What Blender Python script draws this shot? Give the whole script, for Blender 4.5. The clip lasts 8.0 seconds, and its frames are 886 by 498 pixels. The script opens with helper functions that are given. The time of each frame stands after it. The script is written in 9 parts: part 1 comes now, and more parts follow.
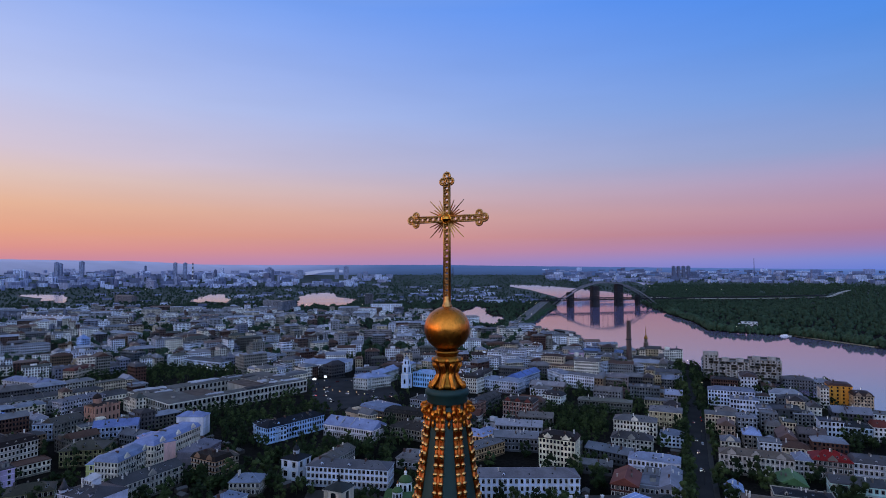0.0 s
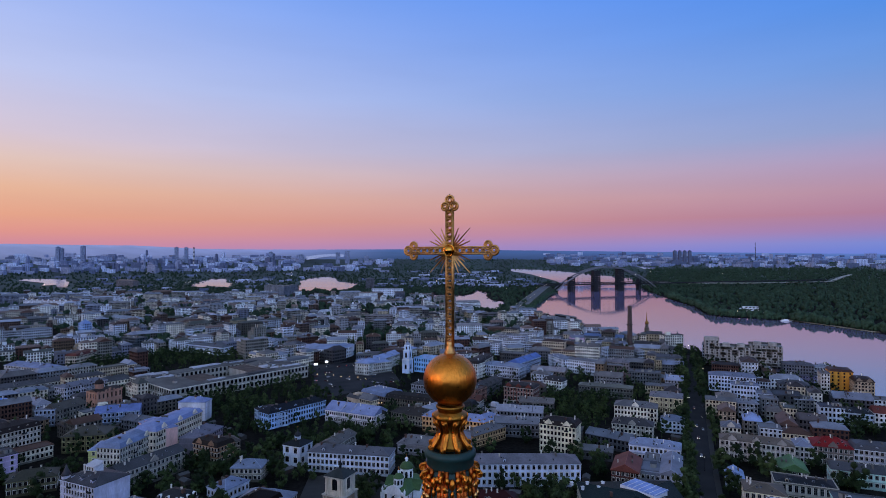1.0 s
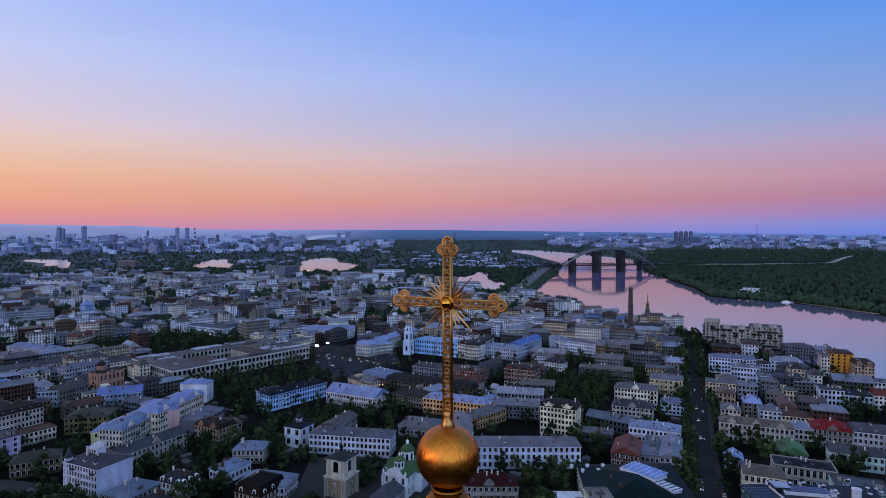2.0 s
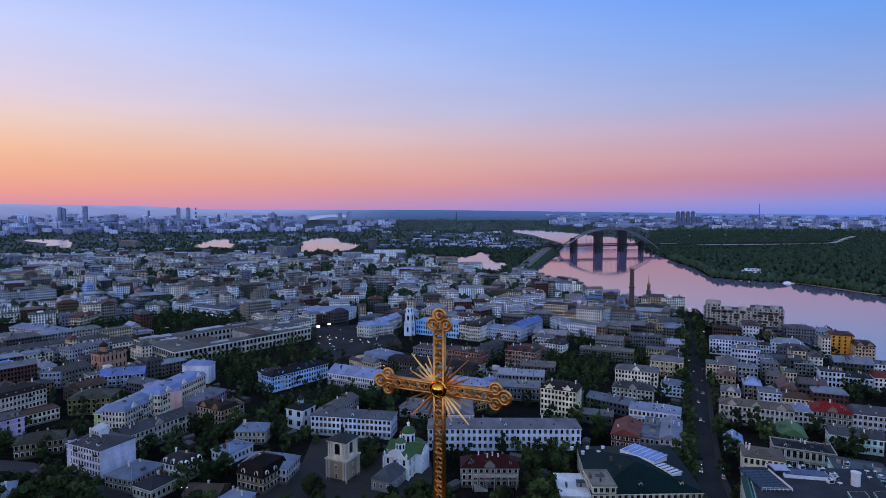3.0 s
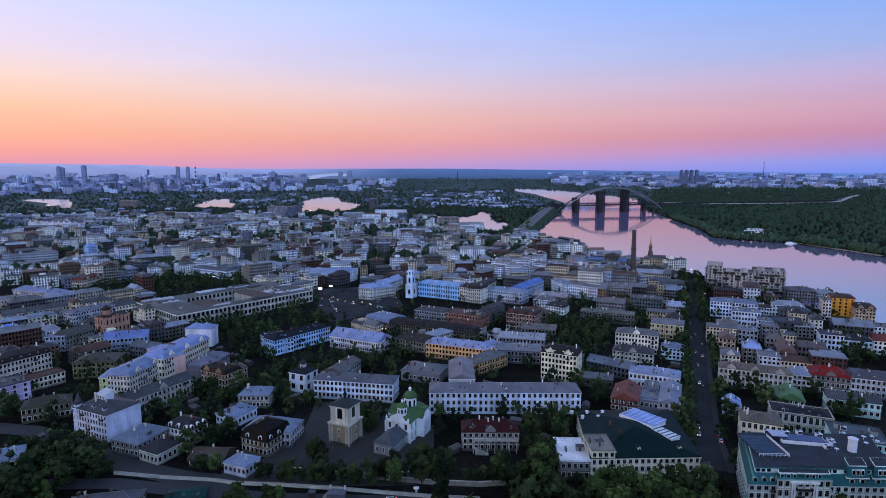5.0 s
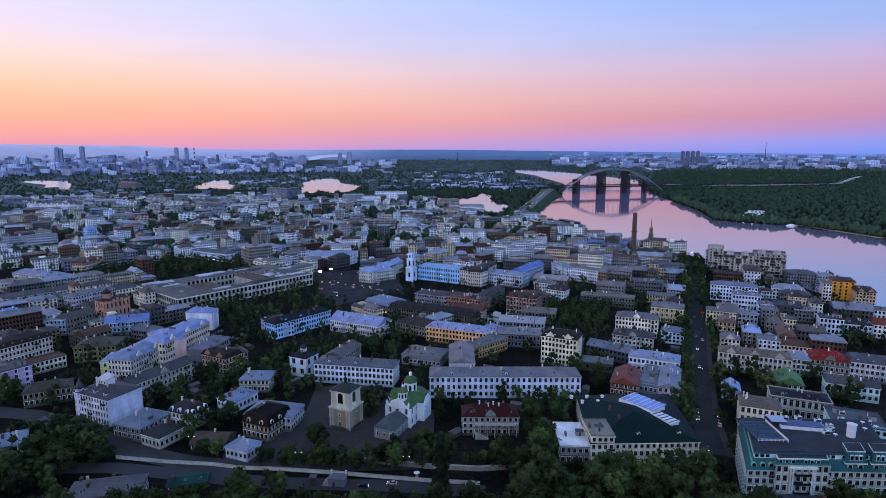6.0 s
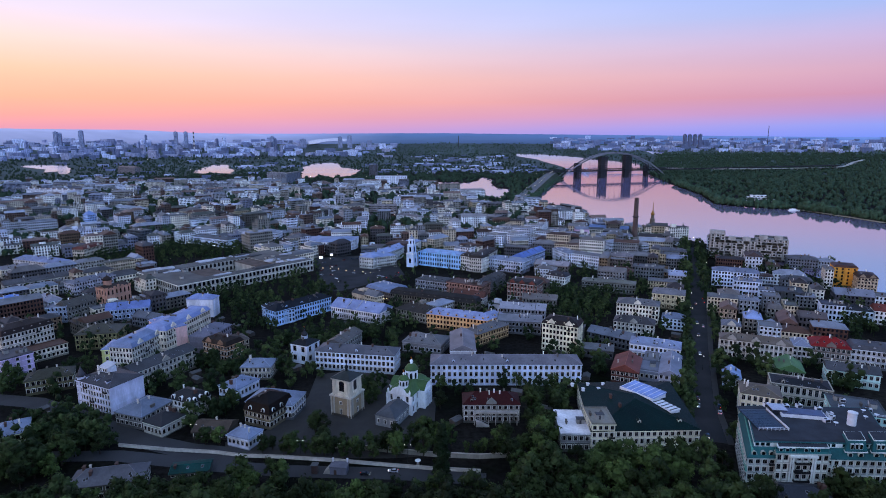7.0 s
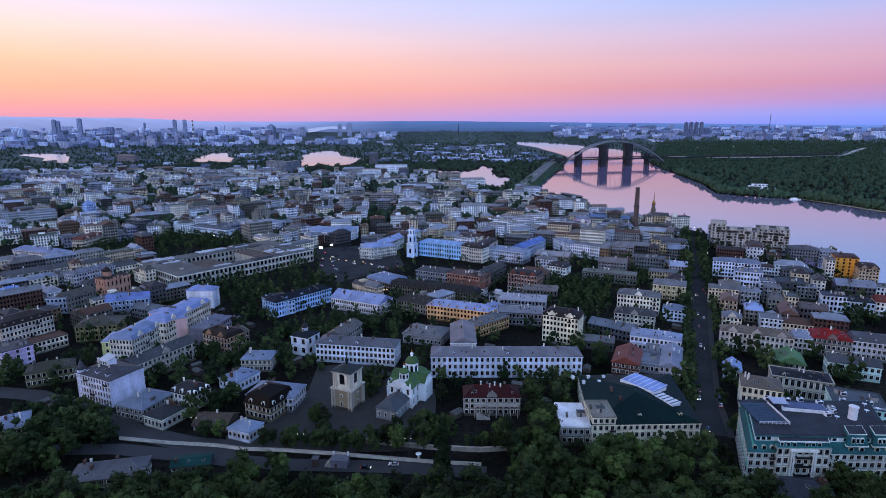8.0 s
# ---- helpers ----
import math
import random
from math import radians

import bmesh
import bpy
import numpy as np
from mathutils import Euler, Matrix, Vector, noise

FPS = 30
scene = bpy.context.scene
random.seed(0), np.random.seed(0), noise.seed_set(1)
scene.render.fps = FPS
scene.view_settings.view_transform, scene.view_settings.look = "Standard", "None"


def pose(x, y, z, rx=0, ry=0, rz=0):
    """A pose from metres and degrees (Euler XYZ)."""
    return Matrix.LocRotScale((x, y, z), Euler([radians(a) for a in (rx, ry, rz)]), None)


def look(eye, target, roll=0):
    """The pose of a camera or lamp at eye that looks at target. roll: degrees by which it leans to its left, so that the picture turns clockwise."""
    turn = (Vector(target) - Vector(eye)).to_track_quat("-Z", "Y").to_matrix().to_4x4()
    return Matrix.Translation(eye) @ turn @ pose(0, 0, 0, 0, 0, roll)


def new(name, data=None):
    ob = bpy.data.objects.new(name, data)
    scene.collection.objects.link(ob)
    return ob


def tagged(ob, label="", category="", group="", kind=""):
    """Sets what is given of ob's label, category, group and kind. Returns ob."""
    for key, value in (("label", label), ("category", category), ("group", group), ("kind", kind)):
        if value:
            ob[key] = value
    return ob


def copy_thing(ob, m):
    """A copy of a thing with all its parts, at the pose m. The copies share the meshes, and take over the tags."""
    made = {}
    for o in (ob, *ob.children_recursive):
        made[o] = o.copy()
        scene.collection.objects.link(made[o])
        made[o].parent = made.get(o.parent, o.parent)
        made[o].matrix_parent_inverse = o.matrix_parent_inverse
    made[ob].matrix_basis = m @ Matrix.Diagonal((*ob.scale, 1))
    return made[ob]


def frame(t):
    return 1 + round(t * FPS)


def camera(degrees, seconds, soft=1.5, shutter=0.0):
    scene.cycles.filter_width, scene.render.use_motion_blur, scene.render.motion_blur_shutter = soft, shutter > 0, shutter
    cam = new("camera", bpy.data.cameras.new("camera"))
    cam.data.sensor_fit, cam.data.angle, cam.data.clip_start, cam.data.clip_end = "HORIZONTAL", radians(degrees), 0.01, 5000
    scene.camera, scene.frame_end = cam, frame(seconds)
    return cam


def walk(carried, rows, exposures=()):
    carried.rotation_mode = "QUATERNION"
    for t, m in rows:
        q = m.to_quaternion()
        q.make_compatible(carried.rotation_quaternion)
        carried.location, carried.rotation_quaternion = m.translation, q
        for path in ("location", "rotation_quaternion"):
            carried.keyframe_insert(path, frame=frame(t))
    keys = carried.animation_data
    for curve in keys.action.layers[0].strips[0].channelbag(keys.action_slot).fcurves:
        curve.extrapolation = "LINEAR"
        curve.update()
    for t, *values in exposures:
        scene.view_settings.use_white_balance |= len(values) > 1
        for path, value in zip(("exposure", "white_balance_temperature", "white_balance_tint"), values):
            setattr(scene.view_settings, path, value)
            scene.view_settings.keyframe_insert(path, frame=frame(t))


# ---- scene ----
cam = camera(75.5, 8.0, 0.95)
# seconds, place in metres, yaw, pitch, lean to the right
ROWS = [
    (0.0, 0.00, 0.00, 130.00, -0.000, 2.353, 0.115),
    (0.5, -0.05, 1.27, 130.73, 0.075, 1.733, 0.116),
    (1.0, -0.03, 2.54, 131.46, 0.097, 0.776, 0.120),
    (1.5, 0.00, 3.82, 132.24, 0.133, -0.202, 0.095),
    (3.0, 0.24, 7.30, 134.65, 0.325, -3.199, 0.051),
    (3.5, 0.33, 8.33, 135.53, 0.386, -4.242, 0.048),
    (4.0, 0.42, 9.23, 136.54, 0.462, -5.266, 0.109),
    (4.5, 0.42, 10.12, 137.52, 0.460, -6.320, 0.125),
    (6.0, 0.28, 13.01, 140.31, 0.469, -9.218, 0.129),
    (6.5, 0.27, 13.99, 141.21, 0.489, -10.071, 0.165),
    (7.0, 0.25, 15.01, 142.12, 0.531, -10.826, 0.210),
    (7.5, 0.18, 16.09, 143.08, 0.545, -11.434, 0.223),
    (8.0, 0.07, 17.18, 144.08, 0.542, -12.007, 0.229),
]
# the film camera opens up a little as it tilts down to the darker town
EXPOSURES = [(0.0, -0.16), (1.5, -0.1), (3.5, 0.1), (4.5, 0.22), (6.5, 0.4), (8.0, 0.46)]
walk(cam, [(t, pose(x, y, z, 90 + pitch, lean, yaw)) for t, x, y, z, yaw, pitch, lean in ROWS], EXPOSURES)


def lin(hexcode):
    """Linear colour from a hex code."""
    c = [int(hexcode[i:i + 2], 16) / 255 for i in (0, 2, 4)]
    return tuple(v / 12.92 if v <= 0.04045 else ((v + 0.055) / 1.055) ** 2.4 for v in c) + (1.0,)


# ---- sky after sunset: the glow stands in the west, to the left of the way the camera looks ----
world = bpy.data.worlds.new("dusk_sky")
scene.world = world
world.use_nodes = True
wn, wl = world.node_tree.nodes, world.node_tree.links
wn.clear()


def wmath(op, a, b=0.0, clamp=False):
    n = wn.new("ShaderNodeMath")
    n.operation, n.use_clamp = op, clamp
    for i, v in enumerate((a, b)):
        if isinstance(v, (int, float)):
            n.inputs[i].default_value = v
        else:
            wl.new(v, n.inputs[i])
    return n.outputs[0]


def wramp(fac, stops):
    n = wn.new("ShaderNodeValToRGB")
    while len(n.color_ramp.elements) < len(stops):
        n.color_ramp.elements.new(0.5)
    for e, (p, c) in zip(n.color_ramp.elements, stops):
        e.position, e.color = p, lin(c)
    n.color_ramp.interpolation = "LINEAR"
    wl.new(fac, n.inputs[0])
    return n.outputs[0]


wdir = wn.new("ShaderNodeTexCoord").outputs["Generated"]
wsep = wn.new("ShaderNodeSeparateXYZ")
wl.new(wdir, wsep.inputs[0])
wx, wy, wz = wsep.outputs
elev = wmath("DIVIDE", wmath("ARCSINE", wz), radians(90))          # 0 at the horizon, 1 overhead
flat_len = wmath("SQRT", wmath("ADD", wmath("MULTIPLY", wx, wx), wmath("MULTIPLY", wy, wy)))
side = wmath("DIVIDE", wx, wmath("MAXIMUM", flat_len, 0.001))      # -1 west, 1 east
west = wramp(elev, [(0.0, "BC90B8"), (0.012, "E4929E"), (0.024, "F69E8E"), (0.039, "FEAE8C"), (0.064, "FFC09C"), (0.089, "FAD0BE"), (0.114, "ECD2DA"), (0.169, "D2D2F2"), (0.277, "98B6F8"), (0.42, "A0B0D4"), (0.65, "9AA0B6"), (1.0, "9096A8")])
east = wramp(elev, [(0.0, "6F86D8"), (0.012, "8890D4"), (0.024, "AE88B8"), (0.039, "C2869E"), (0.06, "CA98AA"), (0.085, "BEA2C0"), (0.114, "9CA8D2"), (0.169, "7AA2E2"), (0.22, "5E98EA"), (0.277, "4890F2"), (0.42, "7CA0D8"), (0.65, "909CBA"), (1.0, "9096A8")])
south = wramp(elev, [(0.0, "A8B4D8"), (0.06, "B8C8EC"), (0.2, "ACBEEA"), (0.42, "A0B0CC"), (0.65, "98A0B4"), (1.0, "9096A8")])
share = wmath("ADD", wmath("MULTIPLY", side, 0.8), 0.5, True)
wmix = wn.new("ShaderNodeMix")
wmix.data_type = "RGBA"
wl.new(share, wmix.inputs["Factor"])
wl.new(west, wmix.inputs["A"])
wl.new(east, wmix.inputs["B"])
wback = wn.new("ShaderNodeMix")
wback.data_type = "RGBA"
wl.new(wmath("SUBTRACT", wmath("MULTIPLY", wy, -1.4), 0.1, True), wback.inputs["Factor"])
wl.new(wmix.outputs["Result"], wback.inputs["A"])
wl.new(south, wback.inputs["B"])
# thin streaks of high cloud
wmap = wn.new("ShaderNodeMapping")
wmap.inputs["Scale"].default_value = (2.0, 2.0, 14.0)
wl.new(wdir, wmap.inputs[0])
wnoise = wn.new("ShaderNodeTexNoise")
wnoise.inputs["Scale"].default_value = 1.6
wnoise.inputs["Detail"].default_value = 4.0
wl.new(wmap.outputs[0], wnoise.inputs["Vector"])
# the southern sky, behind the camera, is a little brighter
streak = wmath("MULTIPLY", wmath("ADD", wmath("MULTIPLY", wnoise.outputs["Fac"], 0.10), 0.92), wmath("ADD", 1.0, wmath("MULTIPLY", wmath("MULTIPLY", wy, -0.9, True), 2.15)))
background = wn.new("ShaderNodeBackground")
wcool = wn.new("ShaderNodeMix")
wcool.data_type, wcool.blend_type = "RGBA", "MULTIPLY"
wcool.inputs["Factor"].default_value = 1.0
wcool.inputs["B"].default_value = (0.9, 1.0, 1.1, 1)
wl.new(wback.outputs["Result"], wcool.inputs["A"])
wl.new(wcool.outputs["Result"], background.inputs["Color"])
wl.new(streak, background.inputs["Strength"])
wl.new(background.outputs[0], wn.new("ShaderNodeOutputWorld").inputs[0])

# the last warm light, low in the west
sun = new("sun", bpy.data.lights.new("sun", "SUN"))
sun.data.energy, sun.data.angle, sun.data.color = 0.45, radians(12), (1.0, 0.58, 0.34)
sun.matrix_world = look((-90, -34, 14), (0, 0, 0))

# ---- materials ----
MATS = {}


def surface(name, col, rough=0.8, metal=0.0, scale=0.3, vary=0.35, fine=6.0, bump=0.15, streak_z=1.0, dark=0.45, rnd=0.0, gloss=0.3, width=0.2):
    """A worn surface: col varied by stains (scale) and grain (fine), both in 1/m; streak_z below 1 draws the stains out downwards."""
    key = (name, col)
    if key in MATS:
        return MATS[key]
    m = MATS[key] = bpy.data.materials.new(name)
    m.use_nodes = True
    nt = m.node_tree
    b = nt.nodes["Principled BSDF"]
    tc = nt.nodes.new("ShaderNodeTexCoord")
    mp = nt.nodes.new("ShaderNodeMapping")
    mp.inputs["Scale"].default_value = (1, 1, streak_z)
    nt.links.new(tc.outputs["Object"], mp.inputs[0])
    info = nt.nodes.new("ShaderNodeObjectInfo")
    off = nt.nodes.new("ShaderNodeVectorMath")
    off.operation = "ADD"
    nt.links.new(mp.outputs[0], off.inputs[0])
    nt.links.new(info.outputs["Location"], off.inputs[1])
    big, small = nt.nodes.new("ShaderNodeTexNoise"), nt.nodes.new("ShaderNodeTexNoise")
    for n, s, d in ((big, scale, 5), (small, fine, 3)):
        n.inputs["Scale"].default_value, n.inputs["Detail"].default_value = s, d
        nt.links.new(off.outputs[0], n.inputs["Vector"])
    c = lin(col)
    ramp = nt.nodes.new("ShaderNodeValToRGB")
    ramp.color_ramp.elements[0].position, ramp.color_ramp.elements[1].position = 0.5 - width, 0.5 + width
    ramp.color_ramp.elements[0].color = tuple(v * (1 - vary) for v in c[:3]) + (1,)
    ramp.color_ramp.elements[1].color = tuple(min(1, v * (1 + vary * 0.5)) for v in c[:3]) + (1,)
    nt.links.new(big.outputs["Fac"], ramp.inputs[0])
    mix = nt.nodes.new("ShaderNodeMix")
    mix.data_type, mix.blend_type = "RGBA", "MULTIPLY"
    mix.inputs["Factor"].default_value = 0.6
    grain = nt.nodes.new("ShaderNodeValToRGB")
    grain.color_ramp.elements[0].position, grain.color_ramp.elements[1].position = 0.35, 0.65
    grain.color_ramp.elements[0].color = (1 - dark, 1 - dark, 1 - dark, 1)
    nt.links.new(small.outputs["Fac"], grain.inputs[0])
    nt.links.new(ramp.outputs[0], mix.inputs["A"])
    nt.links.new(grain.outputs[0], mix.inputs["B"])
    out = mix.outputs["Result"]
    if rnd:
        hsv = nt.nodes.new("ShaderNodeHueSaturation")
        mr = nt.nodes.new("ShaderNodeMapRange")
        mr.inputs["To Min"].default_value, mr.inputs["To Max"].default_value = 1 - rnd, 1 + rnd
        nt.links.new(info.outputs["Random"], mr.inputs["Value"])
        nt.links.new(mr.outputs[0], hsv.inputs["Value"])
        nt.links.new(out, hsv.inputs["Color"])
        out = hsv.outputs[0]
    nt.links.new(out, b.inputs["Base Color"])
    b.inputs["Metallic"].default_value = metal
    b.inputs["Specular IOR Level"].default_value = gloss
    rr = nt.nodes.new("ShaderNodeMapRange")
    rr.inputs["To Min"].default_value, rr.inputs["To Max"].default_value = max(0.02, rough - 0.12), min(1, rough + 0.12)
    nt.links.new(small.outputs["Fac"], rr.inputs["Value"])
    nt.links.new(rr.outputs[0], b.inputs["Roughness"])
    if bump:
        bp = nt.nodes.new("ShaderNodeBump")
        bp.inputs["Strength"].default_value, bp.inputs["Distance"].default_value = bump, 0.1
        nt.links.new(small.outputs["Fac"], bp.inputs["Height"])
        nt.links.new(bp.outputs[0], b.inputs["Normal"])
    return m


def lift(col, k, top=0.82, tint=(0.98, 1.0, 0.98)):
    """A hex colour made lighter or darker by k."""
    c = lin(col)[:3]
    k = min(k, top / max(c))
    c = [v * k * w for v, w in zip(c, tint)]
    return "".join("%02X" % round(255 * (v * 12.92 if v < 0.0031308 else 1.055 * v ** (1 / 2.4) - 0.055)) for v in c)


def plaster(col):
    pale = min(1.0, max(0.0, (lin(col)[1] - 0.22) / 0.25))
    return surface("plaster", lift(col, 0.48 + 1.02 * pale), 0.9, 0, 0.16, 0.32, 1.6, 0.2, 0.3, 0.28, 0.0, 0.3, 0.16)


def tin(col):
    """Standing-seam sheet roof: sheets in slightly different tones, seams raised."""
    key = ("tin_roof", col)
    if key in MATS:
        return MATS[key]
    m = surface("tin_roof", lift(col, 0.86, 0.82, (1.04, 1.0, 0.96)), 0.5, 0.0, 0.12, 0.34, 0.9, 0.05, 1.0, 0.3, 0.12, 0.06 + 0.5 * min(0.4, lin(col)[1]), 0.22)
    MATS[key] = m
    nt = m.node_tree
    b = nt.nodes["Principled BSDF"]
    tc = nt.nodes.new("ShaderNodeTexCoord")
    wv = nt.nodes.new("ShaderNodeTexWave")
    wv.wave_profile = "SAW"
    wv.inputs["Scale"].default_value, wv.inputs["Distortion"].default_value = 0.5, 0.3
    nt.links.new(tc.outputs["Object"], wv.inputs["Vector"])
    pw = nt.nodes.new("ShaderNodeMath")
    pw.operation = "POWER"
    pw.inputs[1].default_value = 12
    nt.links.new(wv.outputs["Fac"], pw.inputs[0])
    bp = nt.nodes.new("ShaderNodeBump")
    bp.inputs["Strength"].default_value, bp.inputs["Distance"].default_value = 0.5, 0.06
    nt.links.new(pw.outputs[0], bp.inputs["Height"])
    nt.links.new(bp.outputs[0], b.inputs["Normal"])
    return m


def glow(name, col, power):
    m = bpy.data.materials.new(name)
    m.use_nodes = True
    b = m.node_tree.nodes["Principled BSDF"]
    b.inputs["Base Color"].default_value = lin(col)
    b.inputs["Emission Color"].default_value = lin(col)
    b.inputs["Emission Strength"].default_value = power
    return m


def plain(name, col, rough=0.5, metal=0.0):
    return surface(name, col, rough, metal, 0.8, 0.15, 9.0, 0.05, 1.0, 0.15)


GLASS = surface("window_glass", "10141c", 0.14, 0.0, 0.5, 0.5, 3.0, 0.0, 1.0, 0.3, 0.3, 0.6)
FRAME = plain("window_frame_paint", "8E8E90", 0.6)
FRAME_DARK = plain("window_frame_brown", "4b3a30", 0.6)
STONE = surface("limestone", "A8A299", 0.85, 0, 0.3, 0.3, 3.0, 0.3, 0.5, 0.3)
BRICK = surface("red_brick", "6A352C", 0.9, 0, 0.4, 0.35, 5.0, 0.3, 1.0, 0.35)
CONCRETE = surface("raw_concrete", "8F8B86", 0.9, 0, 0.25, 0.35, 2.0, 0.3, 0.4, 0.35)
ASPHALT = surface("asphalt", "36373A", 0.95, 0, 0.06, 0.3, 2.0, 0.15, 1.0, 0.3, 0.0, 0.05)
PAVING = surface("paving", "323130", 0.85, 0, 0.2, 0.25, 1.5, 0.2, 1.0, 0.3)
BARK = surface("bark", "3a2c22", 0.95, 0, 1.0, 0.4, 8.0, 0.5, 0.3, 0.5)
IRON = surface("dark_iron", "26282c", 0.6, 0.6, 0.5, 0.3, 4.0, 0.1, 1.0, 0.3)
LAMP_WHITE = glow("lamp_white", "FFF1DC", 3.5)
LAMP_RED = glow("lamp_red", "FF2A22", 8.0)


def leaves(name, col, low=0.72, high=1.25, spread=True):
    """Leaf mass: tones differ from clump to clump and a little light comes through."""
    m = surface(name, col, 0.8, 0, 0.3, 0.45, 2.2, 0.0, 1.0, 0.4, 0.28, 0.15)
    nt = m.node_tree
    b = nt.nodes["Principled BSDF"]
    geo = nt.nodes.new("ShaderNodeNewGeometry")
    hsv = nt.nodes.new("ShaderNodeHueSaturation")
    mr = nt.nodes.new("ShaderNodeMapRange")
    mr.inputs["To Min"].default_value, mr.inputs["To Max"].default_value = low, high
    nt.links.new(geo.outputs["Random Per Island"], mr.inputs["Value"])
    own = nt.nodes.new("ShaderNodeObjectInfo")
    tree = nt.nodes.new("ShaderNodeMapRange")
    tree.inputs["To Min"].default_value, tree.inputs["To Max"].default_value = 0.6, 1.4
    nt.links.new(own.outputs["Random"], tree.inputs["Value"])
    both = nt.nodes.new("ShaderNodeMath")
    both.operation = "MULTIPLY"
    nt.links.new(mr.outputs[0], both.inputs[0])
    nt.links.new(tree.outputs[0], both.inputs[1])
    nt.links.new(both.outputs[0] if spread else mr.outputs[0], hsv.inputs["Value"])
    src = b.inputs["Base Color"].links[0].from_socket
    nt.links.new(src, hsv.inputs["Color"])
    nt.links.new(hsv.outputs[0], b.inputs["Base Color"])
    return m


LEAF = [leaves("leaves_deep", "2A381C"), leaves("leaves_fresh", "405028"), leaves("leaves_dull", "313D20")]
LEAF_DARK = leaves("leaves_fir", "1C2A14", 0.72, 1.25, False)
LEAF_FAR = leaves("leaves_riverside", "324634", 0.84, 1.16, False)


def gold_leaf():
    m = surface("gold_leaf", "E88A32", 0.32, 1.0, 1.2, 0.25, 9.0, 0.0, 1.0, 0.3)
    nt = m.node_tree
    b = nt.nodes["Principled BSDF"]
    tc = nt.nodes.new("ShaderNodeTexCoord")
    mp = nt.nodes.new("ShaderNodeMapping")
    mp.inputs["Scale"].default_value = (16, 16, 4)
    n = nt.nodes.new("ShaderNodeTexNoise")
    n.inputs["Scale"].default_value, n.inputs["Detail"].default_value = 1.0, 3
    nt.links.new(tc.outputs["Object"], mp.inputs[0])
    nt.links.new(mp.outputs[0], n.inputs["Vector"])
    bp = nt.nodes.new("ShaderNodeBump")
    bp.inputs["Strength"].default_value, bp.inputs["Distance"].default_value = 0.8, 0.03
    nt.links.new(n.outputs["Fac"], bp.inputs["Height"])
    nt.links.new(bp.outputs[0], b.inputs["Normal"])
    return m


GOLD = gold_leaf()
GREEN_ROOF = surface("green_copper", "1F3A36", 0.5, 0.1, 0.5, 0.3, 3.0, 0.1, 0.4, 0.3)


def water_material(name, rough, waves, lean=0.0):
    """lean: how far the ripple faces turned to the south outweigh the others."""
    m = bpy.data.materials.new(name)
    m.use_nodes = True
    nt = m.node_tree
    b = nt.nodes["Principled BSDF"]
    b.inputs["Base Color"].default_value = (0.13, 0.11, 0.2, 1)
    b.inputs["Roughness"].default_value = rough
    b.inputs["IOR"].default_value = 3.4
    b.inputs["Specular IOR Level"].default_value = 1.0
    tc = nt.nodes.new("ShaderNodeTexCoord")
    n = nt.nodes.new("ShaderNodeTexNoise")
    n.inputs["Scale"].default_value, n.inputs["Detail"].default_value = 0.12, 5
    nt.links.new(tc.outputs["Object"], n.inputs["Vector"])
    bp = nt.nodes.new("ShaderNodeBump")
    bp.inputs["Strength"].default_value, bp.inputs["Distance"].default_value = waves, 0.12
    nt.links.new(n.outputs["Fac"], bp.inputs["Height"])
    face = nt.nodes.new("ShaderNodeVectorMath")
    face.operation = "ADD"
    face.inputs[1].default_value = (0, -lean, 0)
    nt.links.new(bp.outputs[0], face.inputs[0])
    nt.links.new(face.outputs[0], b.inputs["Normal"])
    return m


WATER = water_material("river_water", 0.05, 0.3, 0.005)
LAKE = water_material("lake_water", 0.1, 0.1, 0.032)


def ground_material():
    """Yards, beaten earth, asphalt and grass in patches; woodland floor towards the horizon."""
    m = bpy.data.materials.new("town_ground")
    m.use_nodes = True
    nt = m.node_tree
    b = nt.nodes["Principled BSDF"]
    b.inputs["Roughness"].default_value = 0.95
    b.inputs["Specular IOR Level"].default_value = 0.03
    tc = nt.nodes.new("ShaderNodeTexCoord")
    cols = []
    for s, stops in ((0.018, [(0.36, "13180F"), (0.46, "1D1C1B"), (0.6, "2E2C29"), (0.72, "1C2010")]), (0.4, [(0.3, "8a8a8a"), (0.7, "ffffff")])):
        n = nt.nodes.new("ShaderNodeTexNoise")
        n.inputs["Scale"].default_value, n.inputs["Detail"].default_value = s, 6
        nt.links.new(tc.outputs["Object"], n.inputs["Vector"])
        r = nt.nodes.new("ShaderNodeValToRGB")
        while len(r.color_ramp.elements) < len(stops):
            r.color_ramp.elements.new(0.5)
        for e, (p, c) in zip(r.color_ramp.elements, stops):
            e.position, e.color = p, lin(c)
        nt.links.new(n.outputs["Fac"], r.inputs[0])
        cols.append(r.outputs[0])
    mx = nt.nodes.new("ShaderNodeMix")
    mx.data_type, mx.blend_type = "RGBA", "MULTIPLY"
    mx.inputs["Factor"].default_value = 1.0
    nt.links.new(cols[0], mx.inputs["A"])
    nt.links.new(cols[1], mx.inputs["B"])
    nt.links.new(mx.outputs["Result"], b.inputs["Base Color"])
    return m


GROUND = ground_material()
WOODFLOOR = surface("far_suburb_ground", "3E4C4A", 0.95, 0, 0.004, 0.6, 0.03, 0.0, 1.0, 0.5)


